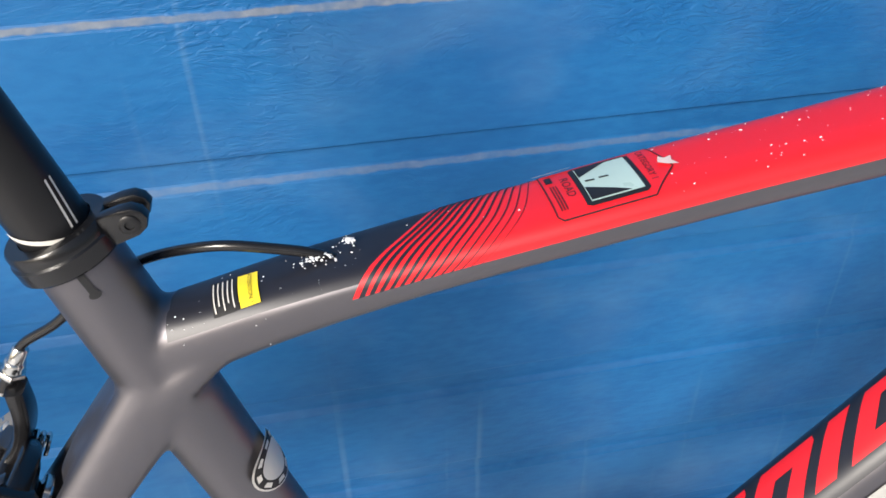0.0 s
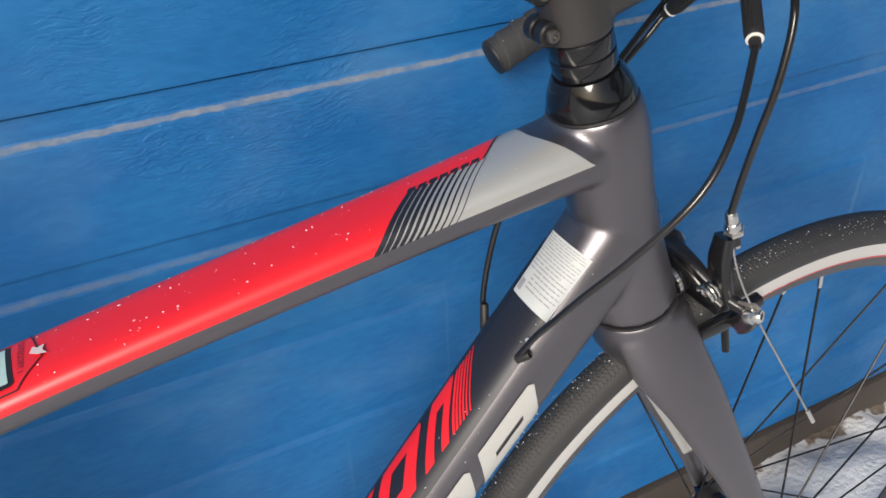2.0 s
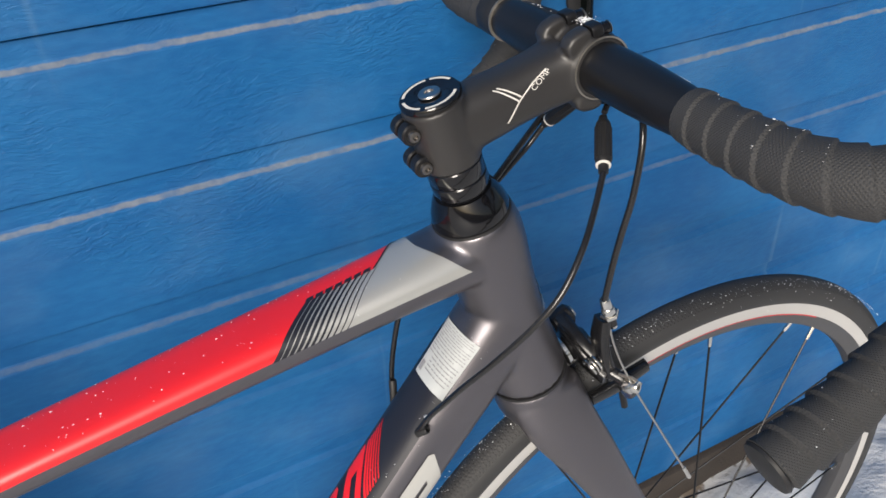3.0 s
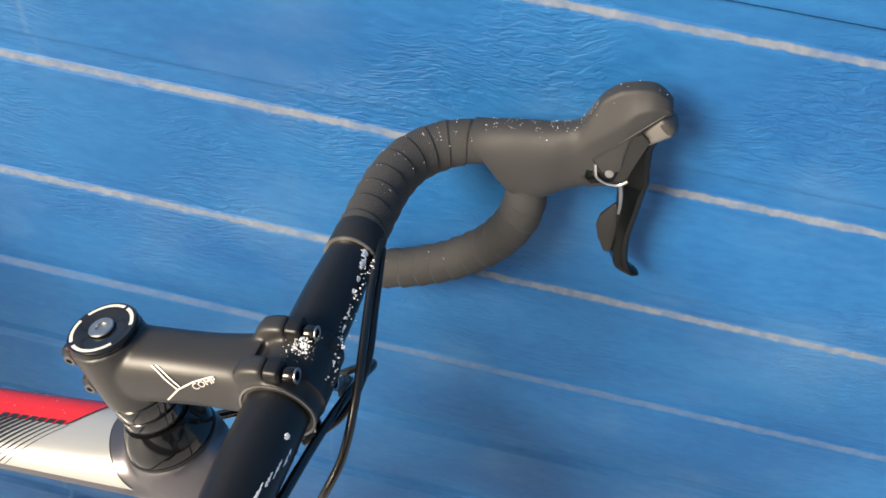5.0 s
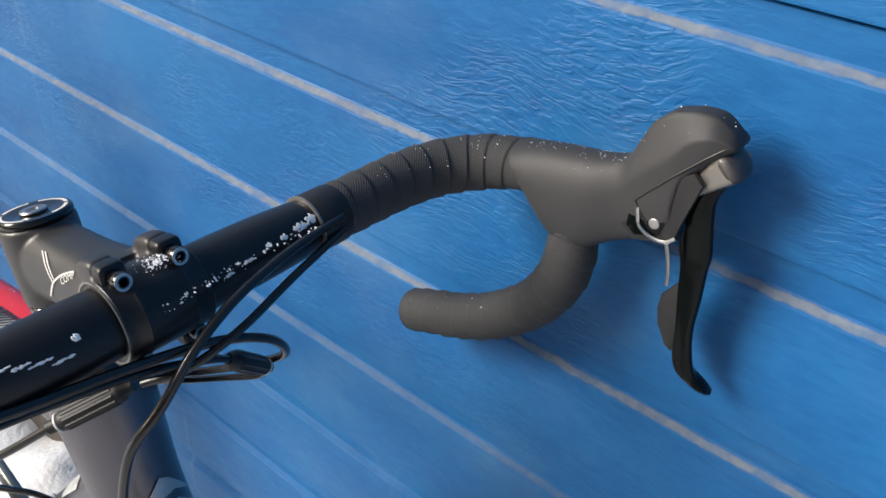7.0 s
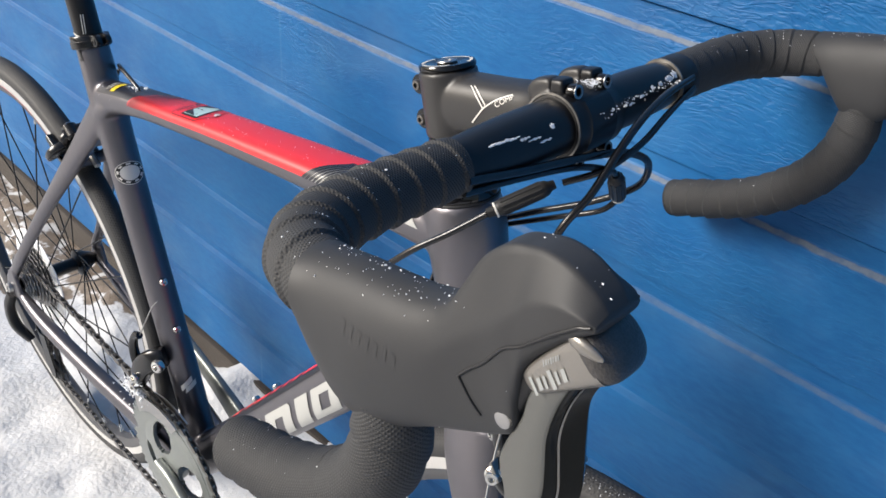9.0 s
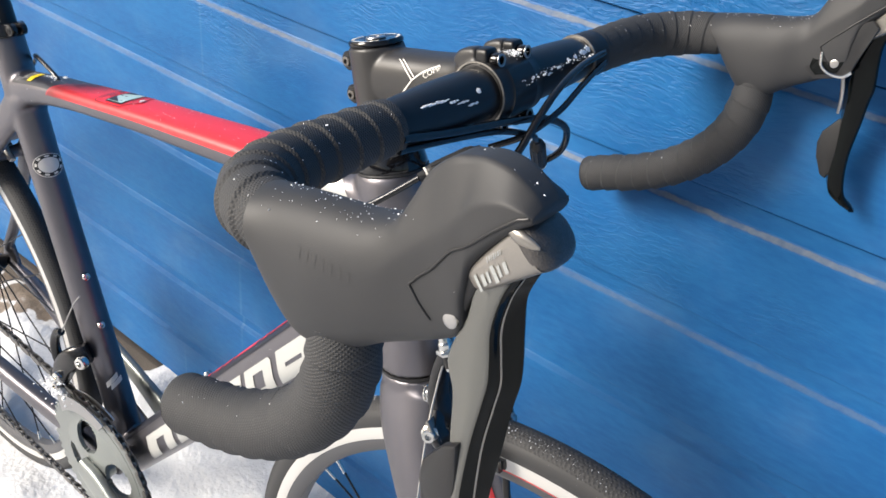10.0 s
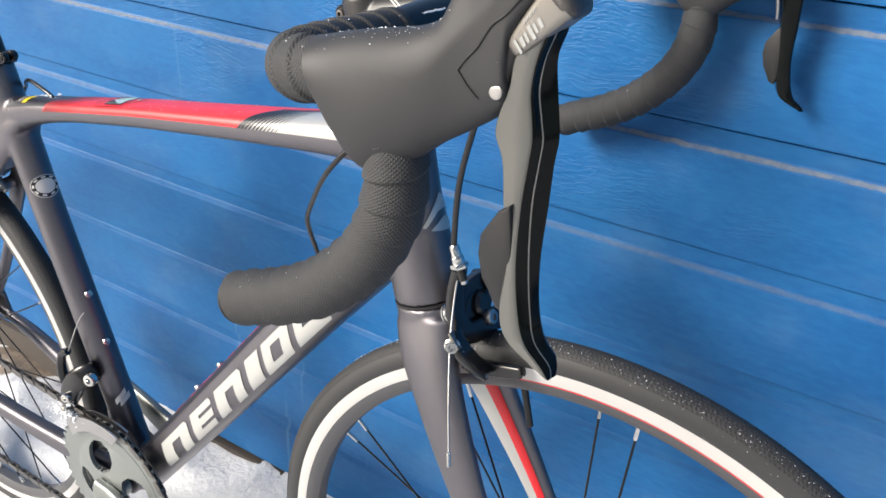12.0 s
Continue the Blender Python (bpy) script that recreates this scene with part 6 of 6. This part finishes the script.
for e0, e1 in (((0.356, -0.0262, 0.4135), (0.3505, -0.0205, 0.4075)), ((0.3555, 0.0285, 0.4150), (0.3525, 0.0240, 0.3980))):
    e0, e1 = Vector(e0), Vector(e1)
    part("cable_grommet", lathe(bmesh.new(), [(0.0018, 0.0), (0.0024, 0.0), (0.0029, 0.0010), (0.0029, (e1 - e0).length), (0.0018, (e1 - e0).length)], 18, e0, e1 - e0, True), BLACK_PLASTIC, bike_frame)
for a, b in (((0.497, -0.017, 0.601), (0.476, -0.048, 0.5835)), ((0.511, 0.022, 0.600), (0.499, 0.052, 0.568))):
    a, b = Vector(a), Vector(b)
    L = (b - a).length
    bm = lathe(bmesh.new(), [(0, 0), (0.0026, 0), (0.0030, 0.003), (0.0044, 0.005), (0.0048, 0.007), (0.0048, L - 0.008), (0.0042, L - 0.006), (0.0032, L - 0.005), (0.0030, L), (0, L)], 20, a, b - a)
    adj_ob = part("inline_adjuster", bm, BLACK_PLASTIC, bicycle, "ribbed black inline cable adjuster", True)
    dd = (b - a).normalized()
    part("ferrule_ring", rod(bmesh.new(), b - dd * 0.0060, b - dd * 0.0048, 0.0046, 18), WHITE_INK, adj_ob, "", True)
    for k in range(10):
        s1 = dd.orthogonal().normalized()
        q1 = s1 * math.cos(2 * math.pi * k / 10) + dd.cross(s1) * math.sin(2 * math.pi * k / 10)
        part("rib", rod(bmesh.new(), a + dd * 0.008 + q1 * 0.0046, b - dd * 0.009 + q1 * 0.0046, 0.0008, 6), BLACK_PLASTIC, adj_ob, "", True)
hose("brake_cable", [(-0.026, -0.001, 0.4835), (-0.036, 0.0, 0.4880), (-0.049, 0.001, 0.4920), (-0.074, 0.004, 0.4965), (-0.100, 0.014, 0.4900), (-0.120, 0.0235, 0.4790), (-0.140, 0.0285, 0.4650), (-0.158, 0.0300, 0.4510), (-0.176, 0.0318, 0.4410), (-0.1845, 0.0325, 0.4280)], 0.0023, CABLE_BLACK, bicycle, False, "black rear brake cable housing arching round the seat tube")

# drivetrain
def ring_gear(name, teeth, y, inner, parent, mat, thick=0.003):
    r = teeth * 0.0127 / (2 * math.pi)
    bm = bmesh.new()
    n = teeth * 4
    rows = []
    for k in range(n):
        t = 2 * math.pi * k / n
        ro = r + (0.0030 if k % 4 in (1, 2) else -0.0022)
        c, s = math.cos(t), math.sin(t)
        rows.append([bm.verts.new((BB[0] + rr * c, y + yy, BB[2] + rr * s)) for rr, yy in ((inner, -thick / 2), (ro, -thick / 2), (ro, thick / 2), (inner, thick / 2))])
    for p, q in zip(rows, rows[1:] + rows[:1]):
        for i in range(4):
            j = (i + 1) % 4
            bm.faces.new((p[i], q[i], q[j], p[j]))
    bmesh.ops.recalc_face_normals(bm, faces=bm.faces)
    return part(name, bm, mat, parent)


crankset = part("crankset", lathe(bmesh.new(), [(0, -0.068), (0.010, -0.068), (0.0135, -0.066), (0.0165, -0.062), (0.0175, -0.050), (0.0165, -0.036), (0, -0.036)], 32, BB), CRANK_GREY, bicycle, "grey four-arm crankset with toothed chainrings")
ring_gear("chainring", 50, -0.0455, 0.074, crankset, CRANK_GREY, 0.0042)
ring_gear("chainring", 34, -0.0385, 0.055, crankset, STEEL)
CR = radians(-16)
def spider():
    """A dished plate with four oval openings between its arms."""
    bm = bmesh.new()
    nr, na = 30, 240
    grid = {}
    for i in range(nr + 1):
        r = 0.014 + 0.0735 * i / nr
        dish = -0.0565 + 0.0085 * min(1.0, max(0.0, (r - 0.02) / 0.05)) ** 1.5
        for k in range(na):
            t = 2 * math.pi * k / na
            grid[i, k] = bm.verts.new(Vector(BB) + Vector((r * math.cos(t), dish, r * math.sin(t))))
    for i in range(nr):
        for k in range(na):
            r = 0.014 + 0.0735 * (i + 0.5) / nr
            t = 2 * math.pi * (k + 0.5) / na
            gap = min(abs((t - CR - radians(g) + math.pi) % (2 * math.pi) - math.pi) for g in (33, 121, 211, 301))
            if (gap * r / (0.0245 * (0.55 + 9.0 * r))) ** 2 + ((r - 0.050) / 0.0205) ** 2 > 1:
                bm.faces.new((grid[i, k], grid[i + 1, k], grid[i + 1, (k + 1) % na], grid[i, (k + 1) % na]))
    loose = [v for v in bm.verts if not v.link_faces]
    bmesh.ops.delete(bm, geom=loose, context="VERTS")
    res = bmesh.ops.extrude_face_region(bm, geom=bm.faces[:])
    bmesh.ops.translate(bm, vec=(0, 0.0050, 0), verts=[g for g in res["geom"] if isinstance(g, bmesh.types.BMVert)])
    bmesh.ops.recalc_face_normals(bm, faces=bm.faces)
    return bm


part("spider", spider(), CRANK_GREY, crankset, "smooth grey dished spider with oval openings")
for sg, t, y in ((-1, CR, -0.062), (1, CR + math.pi, 0.062)):
    d = Vector((math.cos(t), 0, math.sin(t)))
    b = Vector(BB)
    part("crank_arm", Loft([(*(b + Vector((0, y, 0)) - d * 0.016), 0.007, 0.016, 3), (*(b + Vector((0, y * 1.02, 0)) + d * 0.02), 0.008, 0.0220, 3), (*(b + Vector((0, y * 1.10, 0)) + d * 0.08), 0.0072, 0.0175, 3), (*(b + Vector((0, y * 1.16, 0)) + d * 0.14), 0.0068, 0.0135, 3), (*(b + Vector((0, y * 1.20, 0)) + d * 0.182), 0.0062, 0.0120, 3)], rings=24, seg=24).mesh(), CRANK_GREY, crankset, "tapered grey crank arm")
d = Vector((math.cos(CR), 0, math.sin(CR)))
nq = Vector((-d.z, 0, d.x))
bm = bmesh.new()
q = [Vector(BB) + Vector((0, -0.0775, 0)) + d * s + nq * r for s, r in ((0.065, -0.004), (0.115, -0.004), (0.117, 0.003), (0.067, 0.003))]
bm.faces.new([bm.verts.new(p) for p in q])
part("name_bar", bm, PALE_PAINT, crankset)
# chain: one link after another round its loop
RG = 50 * 0.0127 / (2 * math.pi)
cx, cz = BB[0], BB[2]
loop = [Vector((cx + RG * math.cos(t), -0.0455, cz + RG * math.sin(t))) for t in np.linspace(radians(96), radians(-100), 40)]
RC = 0.040
loop += [Vector((-0.352, -0.045, -0.098)), Vector((-0.372, -0.045, -0.100)), Vector((-0.386, -0.045, -0.086)), Vector((-0.388, -0.045, -0.060)), Vector((-0.372, -0.045, -0.030)), Vector((-0.368, -0.045, -0.010)), Vector((-0.380, -0.045, 0.010)), Vector((-0.405, -0.045, 0.030))]
loop += [Vector((-0.402 + RC * math.cos(t), -0.045, 0.075 + RC * math.sin(t))) for t in np.linspace(radians(250), radians(92), 14)]
cum = [0.0]
closed_loop = loop + loop[:1]
for p, q in zip(closed_loop, closed_loop[1:]):
    cum.append(cum[-1] + (q - p).length)


def on_loop(s):
    s %= cum[-1]
    i = max(k for k in range(len(cum) - 1) if cum[k] <= s + 1e-9)
    return closed_loop[i].lerp(closed_loop[i + 1], (s - cum[i]) / max(1e-9, cum[i + 1] - cum[i]))


def link_shape(wide):
    bm = bmesh.new()
    outline = []
    for cxk, a0 in ((0.00635, -90), (-0.00635, 90)):
        for k in range(5):
            t = radians(a0 + 180 * k / 4)
            outline.append((cxk + 0.0042 * math.cos(t), 0.0042 * math.sin(t)))
    for y in (wide, -wide):
        prism(bm, outline, 0.0009, Matrix.Translation((0, y, 0)) @ Matrix.Rotation(radians(90), 4, "X"))
    for x in (0.00635, -0.00635):
        rod(bm, (x, -wide - 0.0006, 0), (x, wide + 0.0006, 0), 0.0024, 8)
    return link_mesh("chain_link", bm, STEEL_DARK)


kinds = [link_shape(0.0016), link_shape(0.0027)]
count = int(cum[-1] / 0.0127) // 2 * 2
chain = new("chain", kinds[0])
chain.parent = bicycle
for k in range(count):
    p, q = on_loop(k * cum[-1] / count), on_loop((k + 1) * cum[-1] / count)
    ang = math.atan2(q.z - p.z, q.x - p.x)
    m = Matrix.Translation((p + q) / 2) @ Matrix.Rotation(-ang, 4, "Y")
    if k == 0:
        chain.matrix_local = m
        base_inv = m.inverted()
        continue
    lk = new("chain_link", kinds[k % 2])
    lk.parent = chain
    lk.matrix_local = base_inv @ m
tagged(chain, "oily dark steel roller chain")
# derailleurs
fd = part("front_derailleur", Loft([(-0.022, -0.022, 0.150, 0.009, 0.012, 4), (-0.030, -0.032, 0.146, 0.010, 0.014, 4), (-0.044, -0.040, 0.132, 0.009, 0.014, 4), (-0.052, -0.045, 0.112, 0.008, 0.012, 4), (-0.054, -0.046, 0.098, 0.006, 0.008, 3)], rings=24, seg=24).mesh(), CALIPER_BLACK, bicycle, "dark steel front derailleur over the chainrings")
for y in (-0.0390, -0.0535):
    bm = bmesh.new()
    outline = [(cx + (RG + 0.006) * math.cos(t), cz + (RG + 0.006) * math.sin(t)) for t in np.linspace(radians(70), radians(128), 10)] + [(cx + (RG - 0.016) * math.cos(t), cz + (RG - 0.014) * math.sin(t)) for t in np.linspace(radians(134), radians(74), 10)]
    prism(bm, outline, 0.0018, Matrix.Translation((0, y, 0)) @ Matrix.Rotation(radians(90), 4, "X"))
    part("cage_plate", bm, STEEL, fd)
part("lever_arm", Loft([(-0.050, -0.042, 0.116, 0.0055, 0.0060, 3), (-0.061, -0.042, 0.134, 0.0055, 0.0062, 3), (-0.062, -0.042, 0.154, 0.0052, 0.0056, 3), (-0.055, -0.041, 0.172, 0.0048, 0.0052, 3), (-0.044, -0.040, 0.179, 0.0042, 0.0042, 2.4)], None, 30, 18).mesh(), CALIPER_BLACK, fd, "black curved lever arm")
for p, r in (((-0.014, -0.036, 0.1475), 0.0082), ((-0.046, -0.052, 0.118), 0.0062), ((-0.052, -0.053, 0.100), 0.0048)):
    bolt("fixing_bolt", p, (0.25, -1, 0.15), r, fd, CHROME, 0.006)
hose("inner_wire", [(-0.045, -0.040, 0.177), (-0.034, -0.026, 0.215), (-0.026, -0.020, 0.230)], 0.0008, STEEL, fd)
rd = part("rear_derailleur", Loft([(-0.406, -0.070, 0.058, 0.006, 0.008, 3), (-0.412, -0.076, 0.034, 0.007, 0.010, 3), (-0.404, -0.076, 0.004, 0.008, 0.011, 3), (-0.384, -0.066, -0.020, 0.006, 0.009, 3)], rings=18, seg=20).mesh(), BLACK_ALLOY, bicycle, "black rear derailleur with two pulleys")
for y in (-0.0385, -0.0520):
    bm = bmesh.new()
    prism(bm, [(-0.392, -0.006), (-0.384, -0.014), (-0.366, -0.010), (-0.355, -0.080), (-0.362, -0.094), (-0.374, -0.094), (-0.381, -0.082)], 0.002, Matrix.Translation((0, y, 0)) @ Matrix.Rotation(radians(90), 4, "X"))
    part("cage_plate", bm, BLACK_ALLOY, rd)
for c0 in ((-0.377, -0.045, -0.010), (-0.368, -0.045, -0.084)):
    part("pulley", lathe(bmesh.new(), [(0.004, -0.002), (0.0195, -0.002), (0.021, 0.0), (0.0195, 0.002), (0.004, 0.002)], 22, c0, (0, 1, 0), True), BLACK_PLASTIC, rd)

# head badge: two pale lightning strokes round the front of the head tube
def on_head(h, y):
    return HT.place(A(h) + Vector((0.969, 0, 0.248)) * math.sqrt(max(0.0, 0.0266 ** 2 - y * y)) + Vector((0, y, 0)))


for upper, lower in (([(0.0712, -0.0176), (0.0940, 0.0020), (0.0905, 0.0070), (0.0725, 0.0195)], [(0.0699, -0.0158), (0.0802, -0.0034), (0.0806, 0.0089), (0.0715, 0.0192)]),
                     ([(0.0676, -0.0124), (0.0738, -0.0005), (0.0743, 0.0093), (0.0625, 0.0190)], [(0.0667, -0.0118), (0.0642, -0.0037), (0.0620, 0.0077), (0.0615, 0.0188)])):
    bm = bmesh.new()
    for k in range(3):
        HT.patch(bm, [on_head(*upper[k]), on_head(*lower[k]), on_head(*lower[k + 1]), on_head(*upper[k + 1])], 6, 6, 0.0008)
    bmesh.ops.remove_doubles(bm, verts=bm.verts, dist=0.00005)
    part("badge_stroke", bm, SILVER_PAINT, head_tube)

# ---- frost grains lying on the bicycle ----
rnd = random.Random(11)
grain_v, grain_f = [], []
ico = bmesh.new()
bmesh.ops.create_icosphere(ico, subdivisions=1, radius=1.0)
ico_v, ico_f = [v.co.copy() for v in ico.verts], [[v.index for v in f.verts] for f in ico.faces]
ico.free()


def grain(p, r, turned=True):
    p = TURNED @ p if turned else p
    n0 = len(grain_v)
    sx, sy, sz = (r * 0.72 * rnd.uniform(0.5, 1.5) for _ in range(3))
    for v in ico_v:
        grain_v.append(tuple(BIKE @ (p + Vector((v.x * sx, v.y * sy, v.z * sz * 0.7)) * rnd.uniform(0.45, 1.3))))
    grain_f.extend([[n0 + i for i in f] for f in ico_f])


def dust(surface, n, u0, u1, a0, a1, r0, r1, turned=True):
    for _ in range(n):
        grain(surface.at(rnd.uniform(u0, u1), rnd.gauss((a0 + a1) / 2, (a1 - a0) / 4), 0.0001), r0 + (r1 - r0) * rnd.random() ** 3, turned)


for sg in (1, -1):
    dust(HOODS[sg], 130, 0.05, 0.50, math.pi * 0.30, math.pi * 0.70, 0.0002, 0.0007)
    dust(HOODS[sg], 14, 0.55, 0.95, math.pi * 0.2, math.pi * 0.8, 0.00015, 0.0006)
for sg in (1, -1):
    T = TAPES[sg]
    for _ in range(260):
        u, a = rnd.uniform(0.0, 0.98), rnd.uniform(0, 2 * math.pi)
        p = T.at(u, a, 0.0001)
        if (p - spline(T.c, u)).normalized().z > 0.55:
            grain(p, 0.00015 + 0.0006 * rnd.random() ** 3)
    # grains packed in the step between two turns
    for l in (0.0145 * 2.5, 0.0145 * 3.5, 0.0145 * 4.5, 0.0145 * 6.5, 0.0145 * 7.5, 0.0145 * 8.5, 0.0145 * 9.5):
        for k in range(30):
            a = rnd.uniform(0, 2 * math.pi)
            u = min(1, max(0, (l + 0.0145 * (((-sg * a / (2 * math.pi)) % 1.0) - 0.5)) / T.length))
            p = T.at(u, a, 0.0)
            if (p - spline(T.c, u)).normalized().z > 0.5 and rnd.random() < 0.7:
                grain(p, rnd.uniform(0.00025, 0.0005))
dust(TT, 260, 0.22, 0.93, math.pi * 0.3, math.pi * 0.85, 0.00015, 0.0008, False)
dust(TT, 420, 0.42, 0.86, math.pi * 0.2, math.pi * 0.75, 0.00028, 0.00085, False)
dust(TT, 60, 0.05, 0.20, math.pi * 0.3, math.pi * 0.9, 0.00015, 0.0007, False)
dust(DT, 90, 0.5, 0.95, math.pi * 0.45, math.pi * 0.9, 0.00015, 0.0007, False)


def clump(c, spread, n, r0, r1, turned=True):
    """Grains sintered into a lump: large ones in the middle, crumbs round them."""
    for k in range(n):
        near = 0.55 if k < n * 0.5 else 1.1
        p = Vector(c) + Vector((rnd.gauss(0, spread[0]), rnd.gauss(0, spread[1]), rnd.gauss(0, spread[2] * 0.6))) * near
        grain(p, rnd.uniform(r0, r1) * (1.35 if near < 1 else 0.6), turned)




def flake(surface, at, length, girth, seed, ragged=1.0, thick=0.0007, turned=True, lean=0.0):
    """A ragged crust of frost on a tube round a point: length along it, girth round it."""
    u0, a0 = surface.place(at)
    rad = spline(surface.w, u0)
    nu, nv = max(6, int(length / 0.0005)), max(6, int(girth / 0.0005))
    keep = {}
    for i in range(nu + 1):
        for j in range(nv + 1):
            s, r = i / nu * 2 - 1, j / nv * 2 - 1
            body = 0.75 - math.hypot(s, r) ** 2 * 0.95
            keep[i, j] = body + ragged * (0.8 * noise.noise(Vector((i * 0.21, j * 0.21, seed))) + 0.5 * noise.noise(Vector((i * 0.55, j * 0.55, seed + 7)))) > 0.18
    n0, ids = len(grain_v), {}
    for i in range(nu):
        for j in range(nv):
            corner = ((i, j), (i + 1, j), (i + 1, j + 1), (i, j + 1))
            if not all(keep[c] for c in corner):
                continue
            for c in corner:
                if c not in ids:
                    near = [keep.get((c[0] + p, c[1] + q), False) for p in (-1, 0, 1) for q in (-1, 0, 1)]
                    lift = thick * (0.55 + 0.9 * noise.noise(Vector((c[0] * 0.8, c[1] * 0.8, seed + 3)))) if all(near) else -0.0001
                    p = surface.at(u0 + (c[0] / nu - 0.5) * length / surface.length, a0 + (c[1] / nv - 0.5) * girth / rad + lean * (c[0] / nu - 0.5), lift)
                    ids[c] = len(grain_v)
                    grain_v.append(tuple(BIKE @ (TURNED @ p if turned else p)))
            grain_f.append([ids[c] for c in corner])




def on_bar(y, turn):
    """A point of the bar at a distance from its middle, turned upwards from the front."""
    return 0.492 + 0.0153 * math.cos(radians(turn)), y, 0.6345 + 0.0153 * math.sin(radians(turn))


flake(HB, on_bar(-0.0375, 39), 0.0050, 0.0054, 1.0, 0.5, 0.0008)
for k, (y, turn, L, G) in enumerate(((-0.079, 46, 0.008, 0.0030), (-0.073, 45, 0.011, 0.0034), (-0.066, 43, 0.012, 0.0032), (-0.059, 35, 0.011, 0.0034), (-0.052, 28, 0.012, 0.0028), (-0.045, 18, 0.010, 0.0030), (-0.014, -2, 0.008, 0.0034),
                                     (0.083, 47, 0.013, 0.0072), (0.075, 42, 0.012, 0.0060), (0.064, 38, 0.008, 0.0046), (0.055, 36, 0.007, 0.0040), (0.043, 28, 0.007, 0.0036), (0.031, 22, 0.006, 0.0036))):
    flake(HB, on_bar(y, turn), L * (1.9 if y < 0 else 1.2), G * (0.75 if y < 0 else 1.0), 3.0 + 5 * k, 0.6 if y < 0 else 0.85, 0.0004)
for k in range(60):
    t = rnd.random()
    clump((0.507, 0.022 + 0.06 * t, 0.6430), (0.002, 0.002, 0.002), 1, 0.0003, 0.0007)
clump((0.496, 0.004, 0.6556), (0.004, 0.005, 0.0008), 160, 0.0003, 0.0008)
clump((0.5100, 0.010, 0.6440), (0.002, 0.012, 0.002), 60, 0.0003, 0.0009)
clump((-0.022, 0.003, 0.4905), (0.0012, 0.0015, 0.0006), 40, 0.0005, 0.0011, False)
clump((-0.036, -0.003, 0.4880), (0.006, 0.003, 0.0008), 70, 0.0004, 0.0010, False)
clump((0.358, -0.0215, 0.4190), (0.0022, 0.0010, 0.0025), 14, 0.0008, 0.0017, False)
clump((-0.062, -0.049, 0.088), (0.016, 0.007, 0.007), 340, 0.0016, 0.0040, False)
clump((-0.046, -0.050, 0.108), (0.005, 0.003, 0.006), 60, 0.0010, 0.0028, False)
for _ in range(1300):
    t = radians(rnd.uniform(40, 150))
    ph = rnd.gauss(0.0, 0.5)
    rr = 0.3212 + 0.0152 * math.cos(ph)
    grain(Vector(FRONT) + Vector((rr * math.cos(t), 0.0143 * math.sin(ph), rr * math.sin(t))), 0.00012 + 0.0006 * rnd.random() ** 3)
gm = bpy.data.meshes.new("frost_grains")
gm.from_pydata(grain_v, [], grain_f)
gm.materials.append(FROST)
tagged(new("frost_grains", gm), "loose white frost grains lying on the bicycle", "frost", kind="stuff")
